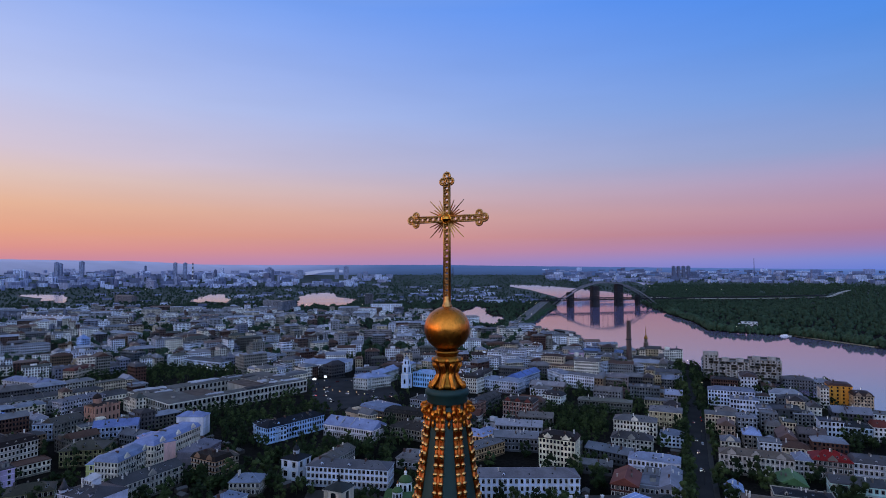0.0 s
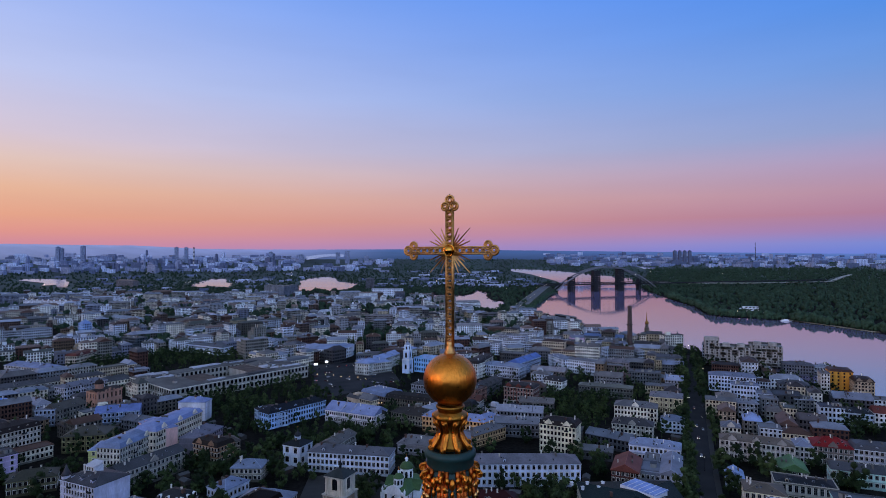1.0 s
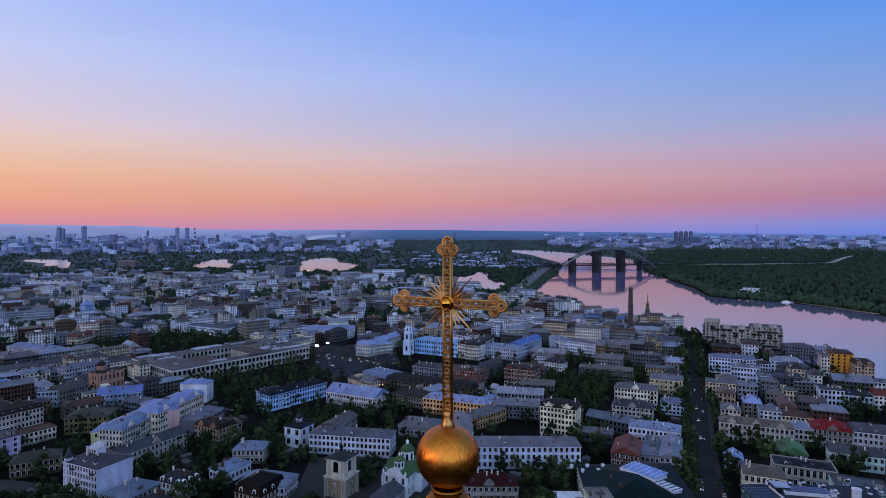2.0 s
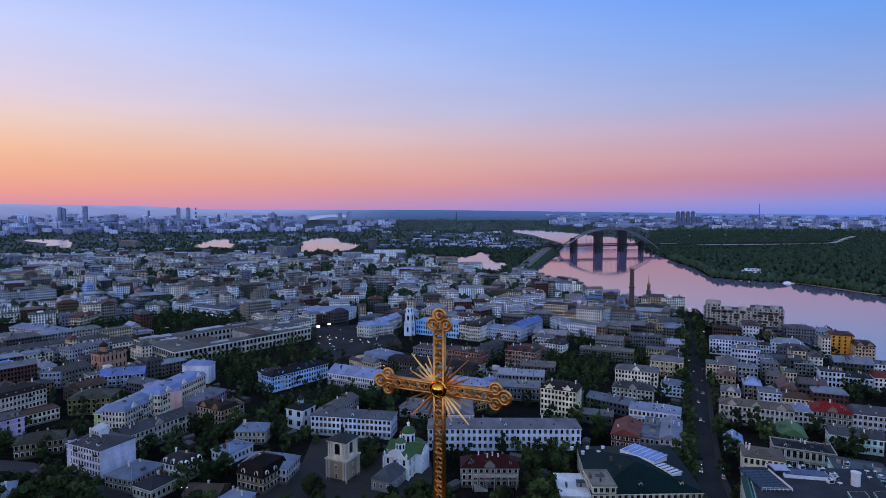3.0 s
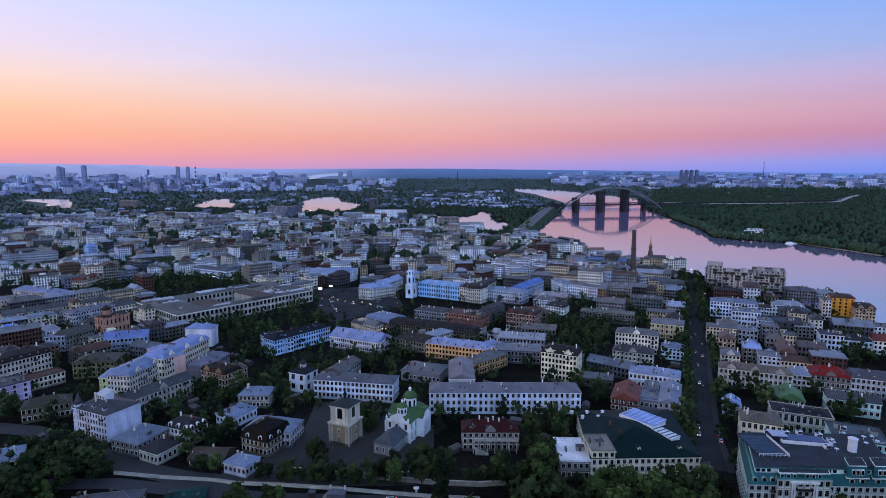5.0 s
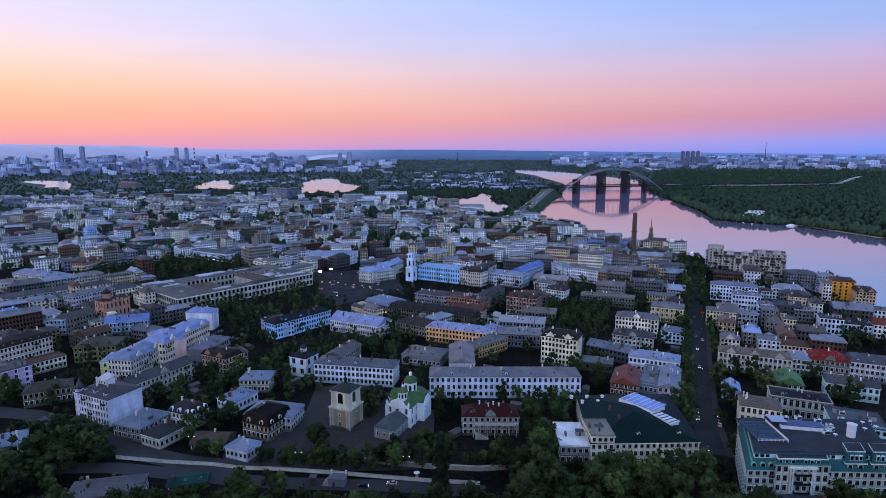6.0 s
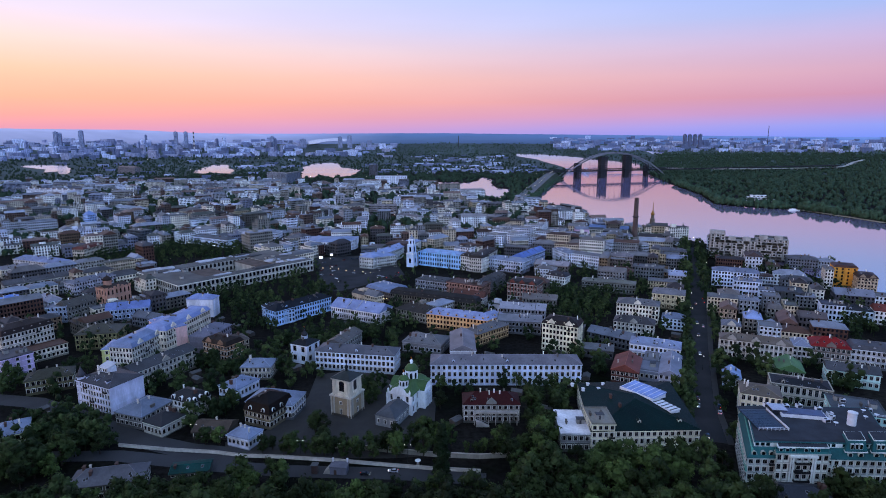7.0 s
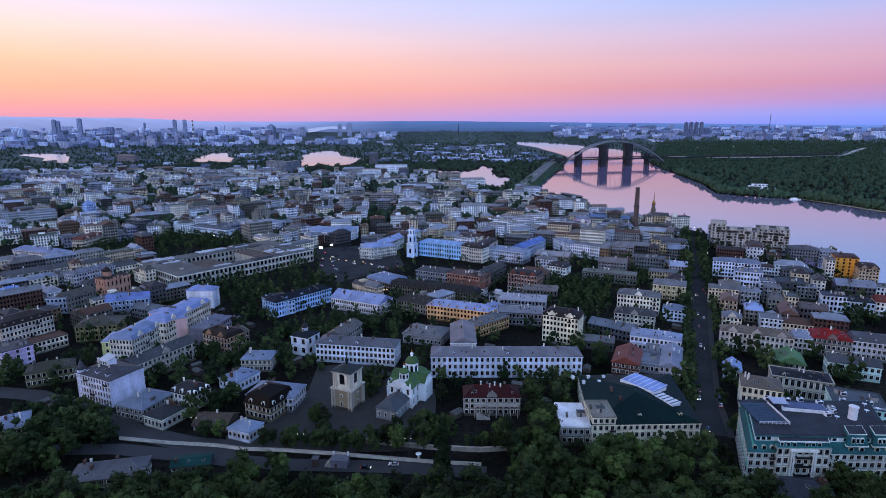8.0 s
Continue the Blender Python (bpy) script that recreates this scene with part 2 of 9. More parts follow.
# ---- building blocks ----
def height(x, y):
    """The ground: flat old town, a wooded hill under the church, land rising slowly to the horizon."""
    r = math.hypot(x, y)
    z = 0.0
    if r > 2600:
        r = min(r, 4900)
        s, a = r - 2600, math.atan2(x, y)
        z = 137 - r * (0.0527 - 2.03e-5 * s - 3.44e-9 * s * s)
        z += (s / 2300) ** 2 * 30 * min(max(-a - 0.35, 0), 0.4) - (s / 2300) ** 4 * (8 + 70 * min(max(a, 0), 1)) - (s / 2300) ** 2 * 8 * min(max(a, 0), 1)
    if y < 228:
        k = min(1.0, (228 - y) / 185)
        z += 80 * k * k * (3 - 2 * k)
    return z


class Shape:
    """Collects faces for one mesh."""

    def __init__(self):
        self.v, self.f, self.m, self.mi = [], [], [], []

    def face(self, pts, mat=0):
        n = len(self.v)
        self.v += [tuple(p) for p in pts]
        self.f.append(tuple(range(n, n + len(pts))))
        self.mi.append(mat)

    def box(self, x0, y0, z0, x1, y1, z1, mat=0, bottom=True):
        a = [(x0, y0, z0), (x1, y0, z0), (x1, y1, z0), (x0, y1, z0), (x0, y0, z1), (x1, y0, z1), (x1, y1, z1), (x0, y1, z1)]
        q = [(4, 5, 6, 7), (0, 1, 5, 4), (1, 2, 6, 5), (2, 3, 7, 6), (3, 0, 4, 7)] + ([(3, 2, 1, 0)] if bottom else [])
        n = len(self.v)
        self.v += a
        for f in q:
            self.f.append(tuple(n + i for i in f))
            self.mi.append(mat)

    def bar(self, a, b, r, mat=0, r2=None, sides=4):
        """A straight round or square bar from a to b, thinning from r to r2."""
        a, b = Vector(a), Vector(b)
        d = (b - a).normalized()
        u = d.orthogonal().normalized()
        w = d.cross(u)
        n = len(self.v)
        for p, q in ((a, r), (b, r if r2 is None else r2)):
            for i in range(sides):
                t = 2 * math.pi * (i + 0.5) / sides
                self.v.append(tuple(p + (u * math.cos(t) + w * math.sin(t)) * q))
        for i in range(sides):
            j = (i + 1) % sides
            self.f.append((n + i, n + j, n + sides + j, n + sides + i))
            self.mi.append(mat)
        self.f.append(tuple(n + sides + i for i in range(sides)))
        self.f.append(tuple(n + sides - 1 - i for i in range(sides)))
        self.mi += [mat, mat]

    def lathe(self, profile, sides=24, cx=0.0, cy=0.0, mat=0, flute=0.0, lobes=8):
        """Turns (radius, z) pairs round the upright axis."""
        n = len(self.v)
        for r, z in profile:
            for i in range(sides):
                t = 2 * math.pi * i / sides
                k = r * (1 + flute * math.cos(lobes * t))
                self.v.append((cx + k * math.cos(t), cy + k * math.sin(t), z))
        for j in range(len(profile) - 1):
            for i in range(sides):
                a, b = n + j * sides + i, n + j * sides + (i + 1) % sides
                self.f.append((a, b, b + sides, a + sides))
                self.mi.append(mat)
        self.f.append(tuple(n + (len(profile) - 1) * sides + i for i in range(sides)))
        self.f.append(tuple(n + sides - 1 - i for i in range(sides)))
        self.mi += [mat, mat]

    def ring(self, c, u, w, R, r, n1=16, n2=6, mat=0):
        """A torus in the plane of u and w."""
        c, u, w = Vector(c), Vector(u).normalized(), Vector(w).normalized()
        k = u.cross(w)
        n = len(self.v)
        for i in range(n1):
            t = 2 * math.pi * i / n1
            d = u * math.cos(t) + w * math.sin(t)
            for j in range(n2):
                s = 2 * math.pi * j / n2
                self.v.append(tuple(c + d * (R + r * math.cos(s)) + k * r * math.sin(s)))
        for i in range(n1):
            for j in range(n2):
                a, b = n + i * n2 + j, n + i * n2 + (j + 1) % n2
                c2, d2 = n + ((i + 1) % n1) * n2 + (j + 1) % n2, n + ((i + 1) % n1) * n2 + j
                self.f.append((a, d2, c2, b))
                self.mi.append(mat)

    def rail(self, pts, w, h, mat=0):
        """A square-section rail swept along pts, w wide along y and h high."""
        n = len(self.v)
        for x, y, z in pts:
            self.v += [(x, y - w / 2, z - h / 2), (x, y + w / 2, z - h / 2), (x, y + w / 2, z + h / 2), (x, y - w / 2, z + h / 2)]
        for j in range(len(pts) - 1):
            a = n + 4 * j
            for i in range(4):
                k = (i + 1) % 4
                self.f.append((a + i, a + k, a + 4 + k, a + 4 + i))
                self.mi.append(mat)
        self.f += [(n + 3, n + 2, n + 1, n), tuple(n + 4 * (len(pts) - 1) + i for i in range(4))]
        self.mi += [mat, mat]

    def skew(self, k):
        self.v = [(x + k * y, y, z) for x, y, z in self.v]
        return self

    def ball(self, c, r, n1=12, n2=8, mat=0, squash=(1, 1, 1)):
        n = len(self.v)
        for j in range(n2 + 1):
            p = math.pi * j / n2
            for i in range(n1):
                t = 2 * math.pi * i / n1
                self.v.append((c[0] + r * squash[0] * math.sin(p) * math.cos(t), c[1] + r * squash[1] * math.sin(p) * math.sin(t), c[2] - r * squash[2] * math.cos(p)))
        for j in range(n2):
            for i in range(n1):
                a, b = n + j * n1 + i, n + j * n1 + (i + 1) % n1
                self.f.append((a, b, b + n1, a + n1))
                self.mi.append(mat)

    def mesh(self, name, mats, smooth=False):
        me = bpy.data.meshes.new(name)
        me.from_pydata(self.v, [], self.f)
        for m in mats:
            me.materials.append(m)
        if len(mats) > 1:
            me.polygons.foreach_set("material_index", self.mi)
        if smooth:
            me.polygons.foreach_set("use_smooth", [True] * len(me.polygons))
        me.update()
        return me


def thing(name, m, label, category, group="", kind=""):
    ob = new(name)
    ob.empty_display_size = 0.5
    ob.matrix_world = m
    return tagged(ob, label, category, group, kind)


def part(name, shape, mats, parent, label="", m=None, smooth=False, kind=""):
    """Links a shape (or a ready mesh) as one mesh object under its thing or part."""
    if isinstance(shape, Shape):
        shape = shape.mesh(name, mats if isinstance(mats, (list, tuple)) else [mats], smooth)
    ob = new(name, shape)
    ob.parent = parent
    if m is not None:
        ob.matrix_basis = m
    return tagged(ob, label, kind=kind)


# ---- houses ----
WINDOWS = {}


def window_mesh(w, h, dark=False, arched=False):
    """A casement set into its reveal: pane, frame, cross bars and a projecting sill. Origin in the middle of the opening, y inwards."""
    key = (round(w, 1), round(h, 1), dark, arched)
    if key in WINDOWS:
        return WINDOWS[key]
    s = Shape()
    a, b = w / 2, h / 2
    s.face([(-a, 0.18, -b), (a, 0.18, -b), (a, 0.18, b), (-a, 0.18, b)], 0)
    t = 0.05
    for x0, z0, x1, z1 in ((-a, -b, -a + t, b), (a - t, -b, a, b), (-a + t, -b, a - t, -b + t), (-a + t, b - t, a - t, b)):
        s.face([(x0, 0.14, z0), (x1, 0.14, z0), (x1, 0.14, z1), (x0, 0.14, z1)], 1)
    s.face([(-0.03, 0.145, -b + t), (0.03, 0.145, -b + t), (0.03, 0.145, b - t), (-0.03, 0.145, b - t)], 1)
    s.face([(-a + t, 0.15, b * 0.35), (a - t, 0.15, b * 0.35), (a - t, 0.15, b * 0.35 + 0.06), (-a + t, 0.15, b * 0.35 + 0.06)], 1)
    s.box(-a - 0.1, -0.12, -b - 0.1, a + 0.1, 0.14, -b, 1)
    # moulded surround and hood
    s.box(-a - 0.22, -0.07, -b, -a, 0.0, b, 2, False)
    s.box(a, -0.07, -b, a + 0.22, 0.0, b, 2, False)
    s.box(-a - 0.32, -0.2, b, a + 0.32, 0.0, b + 0.24, 2)
    WINDOWS[key] = s.mesh("window", [GLASS, FRAME_DARK if dark else FRAME, plaster("B8B4AE")])
    return WINDOWS[key]


def facade(s, L, z0, z1, floors, cols, ww, hh, at, found, trim=0):
    """An upright wall with openings cut through its face. at(u, out, z) gives the point; found collects (u, z)."""
    cols = max(1, cols)
    step = L / cols
    ww = min(ww, step * 0.6)
    fl = (z1 - z0) / floors
    us = [0.0]
    for c in range(cols):
        us += [step * (c + 0.5) - ww / 2, step * (c + 0.5) + ww / 2]
    us.append(L)
    zs = [z0]
    for k in range(floors):
        sill = z0 + fl * k + fl * 0.28
        zs += [sill, sill + min(hh, fl * 0.62)]
    zs.append(z1)
    # full-height piers between the openings, short pieces under and over them
    for i in range(0, len(us) - 1, 2):
        s.face([at(us[i], 0, z0), at(us[i + 1], 0, z0), at(us[i + 1], 0, z1), at(us[i], 0, z1)], trim)
    for i in range(1, len(us) - 1, 2):
        u0, u1 = us[i], us[i + 1]
        for j in range(0, len(zs) - 1, 2):
            s.face([at(u0, 0, zs[j]), at(u1, 0, zs[j]), at(u1, 0, zs[j + 1]), at(u0, 0, zs[j + 1])], trim)
        for j in range(1, len(zs) - 1, 2):
            a, b, d = zs[j], zs[j + 1], -0.22
            s.face([at(u0, 0, a), at(u1, 0, a), at(u1, d, a), at(u0, d, a)], trim)
            s.face([at(u0, 0, b), at(u0, d, b), at(u1, d, b), at(u1, 0, b)], trim)
            s.face([at(u0, 0, a), at(u0, d, a), at(u0, d, b), at(u0, 0, b)], trim)
            s.face([at(u1, 0, a), at(u1, 0, b), at(u1, d, b), at(u1, d, a)], trim)
            found.append(((u0 + u1) / 2, (a + b) / 2, u1 - u0, b - a))


def roof_shape(kind, L, D, h, rh, o=0.45):
    """Roof over x -L/2..L/2, y 0..D, eaves at h."""
    s = Shape()
    x0, x1, y0, y1 = -L / 2 - o, L / 2 + o, -o, D + o
    t = 0.22
    if kind == "flat":
        s.box(-L / 2 - 0.15, -0.15, h, L / 2 + 0.15, D + 0.15, h + 0.12)
        for a in ((-L / 2 - 0.2, -0.2, L / 2 + 0.2, 0.15), (-L / 2 - 0.2, D - 0.15, L / 2 + 0.2, D + 0.2), (-L / 2 - 0.2, 0.15, -L / 2 + 0.15, D - 0.15), (L / 2 - 0.15, 0.15, L / 2 + 0.2, D - 0.15)):
            s.box(a[0], a[1], h + 0.12, a[2], a[3], h + 0.7)
        return s
    base = [(x0, y0), (x1, y0), (x1, y1), (x0, y1)]
    for i in range(4):
        a, b = base[i], base[(i + 1) % 4]
        s.face([(*a, h), (*b, h), (*b, h + t), (*a, h + t)])
    s.face([(*p, h) for p in reversed(base)])
    h += t
    flat_top = kind == "mansard_flat"
    if kind in ("mansard", "mansard_flat"):
        q = min(1.6, D * 0.15, L * 0.15)
        lo = rh * (1.0 if flat_top else 0.62)
        if flat_top:
            q = 2.2
        up = [(x0 + q, y0 + q), (x1 - q, y0 + q), (x1 - q, y1 - q), (x0 + q, y1 - q)]
        for i in range(4):
            a, b, c, d = base[i], base[(i + 1) % 4], up[(i + 1) % 4], up[i]
            s.face([(*a, h), (*b, h), (*c, h + lo), (*d, h + lo)])
        base, h, rh = up, h + lo, rh - lo
        x0, x1, y0, y1 = x0 + q, x1 - q, y0 + q, y1 - q
        kind = "hip"
    if flat_top:
        s.face([(x0, y0, h), (x1, y0, h), (x1, y1, h), (x0, y1, h)])
        return s
    along = (x1 - x0) >= (y1 - y0)
    m = min(x1 - x0, y1 - y0) / 2
    inset = m * (0.0 if kind == "gable" else 0.95)
    if along:
        ya = (y0 + y1) / 2
        p, q = (x0 + inset, ya, h + rh), (x1 - inset, ya, h + rh)
        s.face([(x0, y0, h), (x1, y0, h), q, p])
        s.face([(x1, y1, h), (x0, y1, h), p, q])
        s.face([(x1, y0, h), (x1, y1, h), q])
        s.face([(x0, y1, h), (x0, y0, h), p])
    else:
        xa = (x0 + x1) / 2
        p, q = (xa, y0 + inset, h + rh), (xa, y1 - inset, h + rh)
        s.face([(x1, y0, h), (x1, y1, h), q, p])
        s.face([(x0, y1, h), (x0, y0, h), p, q])
        s.face([(x0, y0, h), (x1, y0, h), p])
        s.face([(x1, y1, h), (x0, y1, h), q])
    return s


def ridge_caps(kind, L, D, h, rh, o=0.45):
    """Rounded sheet caps along the ridge and the hips of a hip or gable roof."""
    s = Shape()
    x0, x1, y0, y1, h = -L / 2 - o, L / 2 + o, -o, D + o, h + 0.22
    along = (x1 - x0) >= (y1 - y0)
    inset = min(x1 - x0, y1 - y0) / 2 * (0.0 if kind == "gable" else 0.95)
    if along:
        p, q = Vector((x0 + inset, (y0 + y1) / 2, h + rh)), Vector((x1 - inset, (y0 + y1) / 2, h + rh))
        feet = ((p, (x0, y0, h)), (p, (x0, y1, h)), (q, (x1, y0, h)), (q, (x1, y1, h)))
    else:
        p, q = Vector(((x0 + x1) / 2, y0 + inset, h + rh)), Vector(((x0 + x1) / 2, y1 - inset, h + rh))
        feet = ((p, (x0, y0, h)), (p, (x1, y0, h)), (q, (x0, y1, h)), (q, (x1, y1, h)))
    if (p - q).length > 0.5:
        s.bar(p, q, 0.16, 0, None, 5)
    for top, foot in feet:
        s.bar(foot, top, 0.12, 0, None, 5)
    return s


FOOT = []          # centres and half sizes of what stands on the ground: x, y, rot, half length, half depth


def free(x, y, gap):
    for cx, cy, c, s, a, b in FOOT:
        dx, dy = x - cx, y - cy
        if abs(dx) + abs(dy) < 400 and abs(dx * c + dy * s) < a + gap and abs(dy * c - dx * s) < b + gap:
            return False
    return True


CHIMNEY = Shape()
CHIMNEY.box(-0.35, -0.35, -1.2, 0.35, 0.35, 1.3)
CHIMNEY.box(-0.45, -0.45, 1.3, 0.45, 0.45, 1.5)
CHIMNEY = CHIMNEY.mesh("chimney", [plaster("B9B0A8")])
CHIMNEYS = [CHIMNEY]
for tone, a, b, zz in ((plaster("7A5A50"), 0.45, 0.9, 1.1), (plaster("D8D4D0"), 0.3, 0.3, 1.6), (plaster("8A8078"), 0.35, 1.3, 1.0)):
    s = Shape()
    s.box(-a, -b, -1.2, a, b, zz)
    s.box(-a - 0.12, -b - 0.12, zz, a + 0.12, b + 0.12, zz + 0.22)
    CHIMNEYS.append(s.mesh("chimney", [tone]))
ROOFLIGHT = Shape()
ROOFLIGHT.box(-0.5, -0.7, -0.2, 0.5, 0.7, 0.12, 0)
ROOFLIGHT.face([(-0.42, -0.62, 0.13), (0.42, -0.62, 0.13), (0.42, 0.62, 0.13), (-0.42, 0.62, 0.13)], 1)
ROOFLIGHT = ROOFLIGHT.mesh("roof_light", [plain("zinc", "8A8E98", 0.5), GLASS])
BALCONY = Shape()
BALCONY.box(-1.3, -1.0, -0.15, 1.3, 0, 0, 0)
BALCONY.box(-1.3, -1.0, 0, 1.3, -0.92, 0.95, 1)
BALCONY.box(-1.3, -0.92, 0, -1.22, 0, 0.95, 1)
BALCONY.box(1.22, -0.92, 0, 1.3, 0, 0.95, 1)
BALCONY = BALCONY.mesh("balcony", [STONE, IRON])
ROOFHUT = Shape()
ROOFHUT.box(-1.8, -1.3, -0.2, 1.8, 1.3, 2.3, 0)
ROOFHUT.box(-2.0, -1.5, 2.3, 2.0, 1.5, 2.5, 1)
ROOFHUT.face([(-0.5, -1.32, 0), (0.4, -1.32, 0), (0.4, -1.32, 2.0), (-0.5, -1.32, 2.0)], 1)
ROOFHUT = ROOFHUT.mesh("roof_hut", [plaster("A09C98"), plain("dark_metal", "3A3C42", 0.6)])
DORMERS = {}


def round_dormer(wall):
    """Arched window in a pale surround standing out of the mansard."""
    if wall not in DORMERS:
        s = Shape()
        for r, y0, m in ((1.05, -0.1, 0), (0.72, -0.14, 1)):
            arc = [(-r, 0.0)] + [(-r * math.cos(k * math.pi / 8), 1.3 + r * math.sin(k * math.pi / 8)) for k in range(9)] + [(r, 0.0)]
            s.face([(x, y0, z + (0.15 if m else 0)) for x, z in arc], m)
            if not m:
                for (xa, za), (xb, zb) in zip(arc, arc[1:]):
                    s.face([(xa, y0, za), (xa, 2.0, za), (xb, 2.0, zb), (xb, y0, zb)], 0)
        DORMERS[wall] = s.mesh("dormer", [plaster(wall), GLASS])
    return DORMERS[wall]



def dormer_mesh(col, wall):
    if (col, wall) not in DORMERS:
        s = Shape()
        s.box(-0.7, 0, 0, 0.7, 2.2, 1.35, 1)
        s.face([(-0.9, -0.15, 1.3), (0.9, -0.15, 1.3), (0, -0.15, 2.1)], 1)
        s.face([(0, -0.15, 2.15), (-0.95, -0.15, 1.3), (-0.95, 2.6, 1.3), (0, 2.6, 2.15)], 0)
        s.face([(0.95, -0.15, 1.3), (0, -0.15, 2.15), (0, 2.6, 2.15), (0.95, 2.6, 1.3)], 0)
        s.face([(-0.42, -0.02, 0.2), (0.42, -0.02, 0.2), (0.42, -0.02, 1.2), (-0.42, -0.02, 1.2)], 2)
        DORMERS[col, wall] = s.mesh("dormer", [tin(col), plaster(wall), GLASS])
    return DORMERS[col, wall]


def house(x, y, rot, L, D, h, floors, roof="hip", wall="C8C2BA", tiles="6A6E78", rh=3.0, label="", ww=1.3, wh=2.1, bay=2.9, chim=2, dorm=0,
          band=True, sides="flr", wmat=None, dark=False, gables=0, pil=False, name="house", category="house", group="", far=None, base=None, skew=0.0, arched=False):
    """A house whose front runs L metres, centred on (x, y), and that goes D metres back from it."""
    own = far is None
    bay, ww, wh = bay * 0.94, ww * 1.15, wh * 1.06
    far = y > 372 if far is None else far
    chim = min(chim, 2) if far else chim
    rng = random.Random(int(x * 7 + y * 13))
    c, sn = math.cos(radians(rot)), math.sin(radians(rot))
    FOOT.append((x - sn * D / 2, y + c * D / 2, c, sn, L / 2, D / 2))
    z = height(x, y) if base is None else base
    ob = thing(name, pose(x, y, z, 0, 0, rot), label, category, group)
    mat = wmat or plaster(wall)
    s, wins = Shape(), []
    runs = {"f": (lambda u, o, z: (-L / 2 + u, -o, z), L, 0, -L / 2, 0), "r": (lambda u, o, z: (L / 2 + o, u, z), D, 90, 0, 0),
            "b": (lambda u, o, z: (L / 2 - u, D + o, z), L, 180, 0, 0), "l": (lambda u, o, z: (-L / 2 - o, D - u, z), D, 270, 0, 0)}
    low = -3.0
    for k, (at, n, turn, _, _) in runs.items():
        got = []
        s.face([at(0, 0, low), at(n, 0, low), at(n, 0, 0.5), at(0, 0, 0.5)], 1)
        if k in sides:
            if floors > 1:
                z1 = 0.5 + (h - 0.5) / floors
                facade(s, n, 0.5, z1, 1, int(round(n / bay)), ww * 1.1, wh, at, got, 1)
                facade(s, n, z1, h, floors - 1, int(round(n / bay)), ww, wh, at, got)
            else:
                facade(s, n, 0.5, h, floors, int(round(n / bay)), ww, wh, at, got)
        else:
            s.face([at(0, 0, 0.5), at(n, 0, 0.5), at(n, 0, h), at(0, 0, h)])
        wins += [(at, turn, g) for g in got]
    s.face([(-L / 2, 0, h), (L / 2, 0, h), (L / 2, D, h), (-L / 2, D, h)])
    if roof == "gable":
        t = h + 0.2
        if L >= D:
            for e in (-L / 2, L / 2):
                s.face([(e, 0, h), (e, D, h), (e, D / 2, t + rh * 0.96)])
        else:
            for e in (0, D):
                s.face([(-L / 2, e, h), (L / 2, e, h), (0, e, t + rh * 0.96)])
    part("wall", s.skew(skew), [mat, STONE if wmat else plaster(lift(wall, rng.choice((0.55, 0.7, 0.8))))], ob)
    if band:
        tone = STONE if wmat else plaster(lift(wall, rng.choice((0.8, 1.15, 1.3))))
        for nm, zz, th, out in [("cornice", h - 0.5, 0.5, 0.4)] + [("string_course", 0.5 + (h - 0.5) / floors * k, 0.24, 0.16) for k in range(1, floors if own and y < 560 else 2)]:
            b = Shape()
            b.box(-L / 2 - out, -out, zz, L / 2 + out, 0, zz + th)
            b.box(L / 2, 0, zz, L / 2 + out, D, zz + th)
            b.box(-L / 2 - out, 0, zz, -L / 2, D, zz + th)
            part(nm, b.skew(skew), tone, ob)
    if pil:
        n, p = int(round(L / bay)), Shape()
        p.box(-0.25, -0.12, 0.55, 0.25, 0, h - 0.45)
        p.box(-0.32, -0.18, 0.55, 0.32, 0, 0.95)
        p.box(-0.32, -0.18, h - 0.85, 0.32, 0, h - 0.45)
        p = p.mesh("pilaster", [tone])
        for i in range(n + 1):
            part("pilaster", p, None, ob, m=pose(-L / 2 + 0.3 + (L - 0.6) * i / n, 0, 0))
    rmat = tin(tiles)
    top = part("roof", roof_shape(roof, L, D, h, rh).skew(skew), rmat, ob)
    if own and y < 520 and roof in ("hip", "gable"):
        part("ridge_cap", ridge_caps(roof, L, D, h, rh).skew(skew), tin(lift(tiles, 1.7)), top, "paler sheet caps along ridge and hips", kind="stuff")
    if far:
        w = Shape()
        for at, turn, (u, zz, a, b) in wins:
            w.face([at(u - a / 2, -0.2, zz - b / 2), at(u + a / 2, -0.2, zz - b / 2), at(u + a / 2, -0.2, zz + b / 2), at(u - a / 2, -0.2, zz + b / 2)])
            if y < 700:          # pale surround and sill, proud of the wall
                for u0, u1, z0, z1 in ((-a / 2 - 0.26, -a / 2, -b / 2, b / 2), (a / 2, a / 2 + 0.26, -b / 2, b / 2), (-a / 2 - 0.26, a / 2 + 0.26, b / 2, b / 2 + 0.34), (-a / 2 - 0.36, a / 2 + 0.36, -b / 2 - 0.26, -b / 2)):
                    w.face([at(u + u0, 0.07, zz + z0), at(u + u1, 0.07, zz + z0), at(u + u1, 0.07, zz + z1), at(u + u0, 0.07, zz + z1)], 1)
        if w.f:
            part("window_panes", w.skew(skew), [GLASS, STONE if wmat else plaster(lift(wall, 1.5))], ob, kind="stuff")
    else:
        for at, turn, (u, zz, a, b) in wins:
            p = at(u, 0, zz)
            p = (p[0] + skew * p[1], p[1], p[2])
            part("window", window_mesh(a, b, dark), None, ob, m=pose(*p, 0, 0, turn))
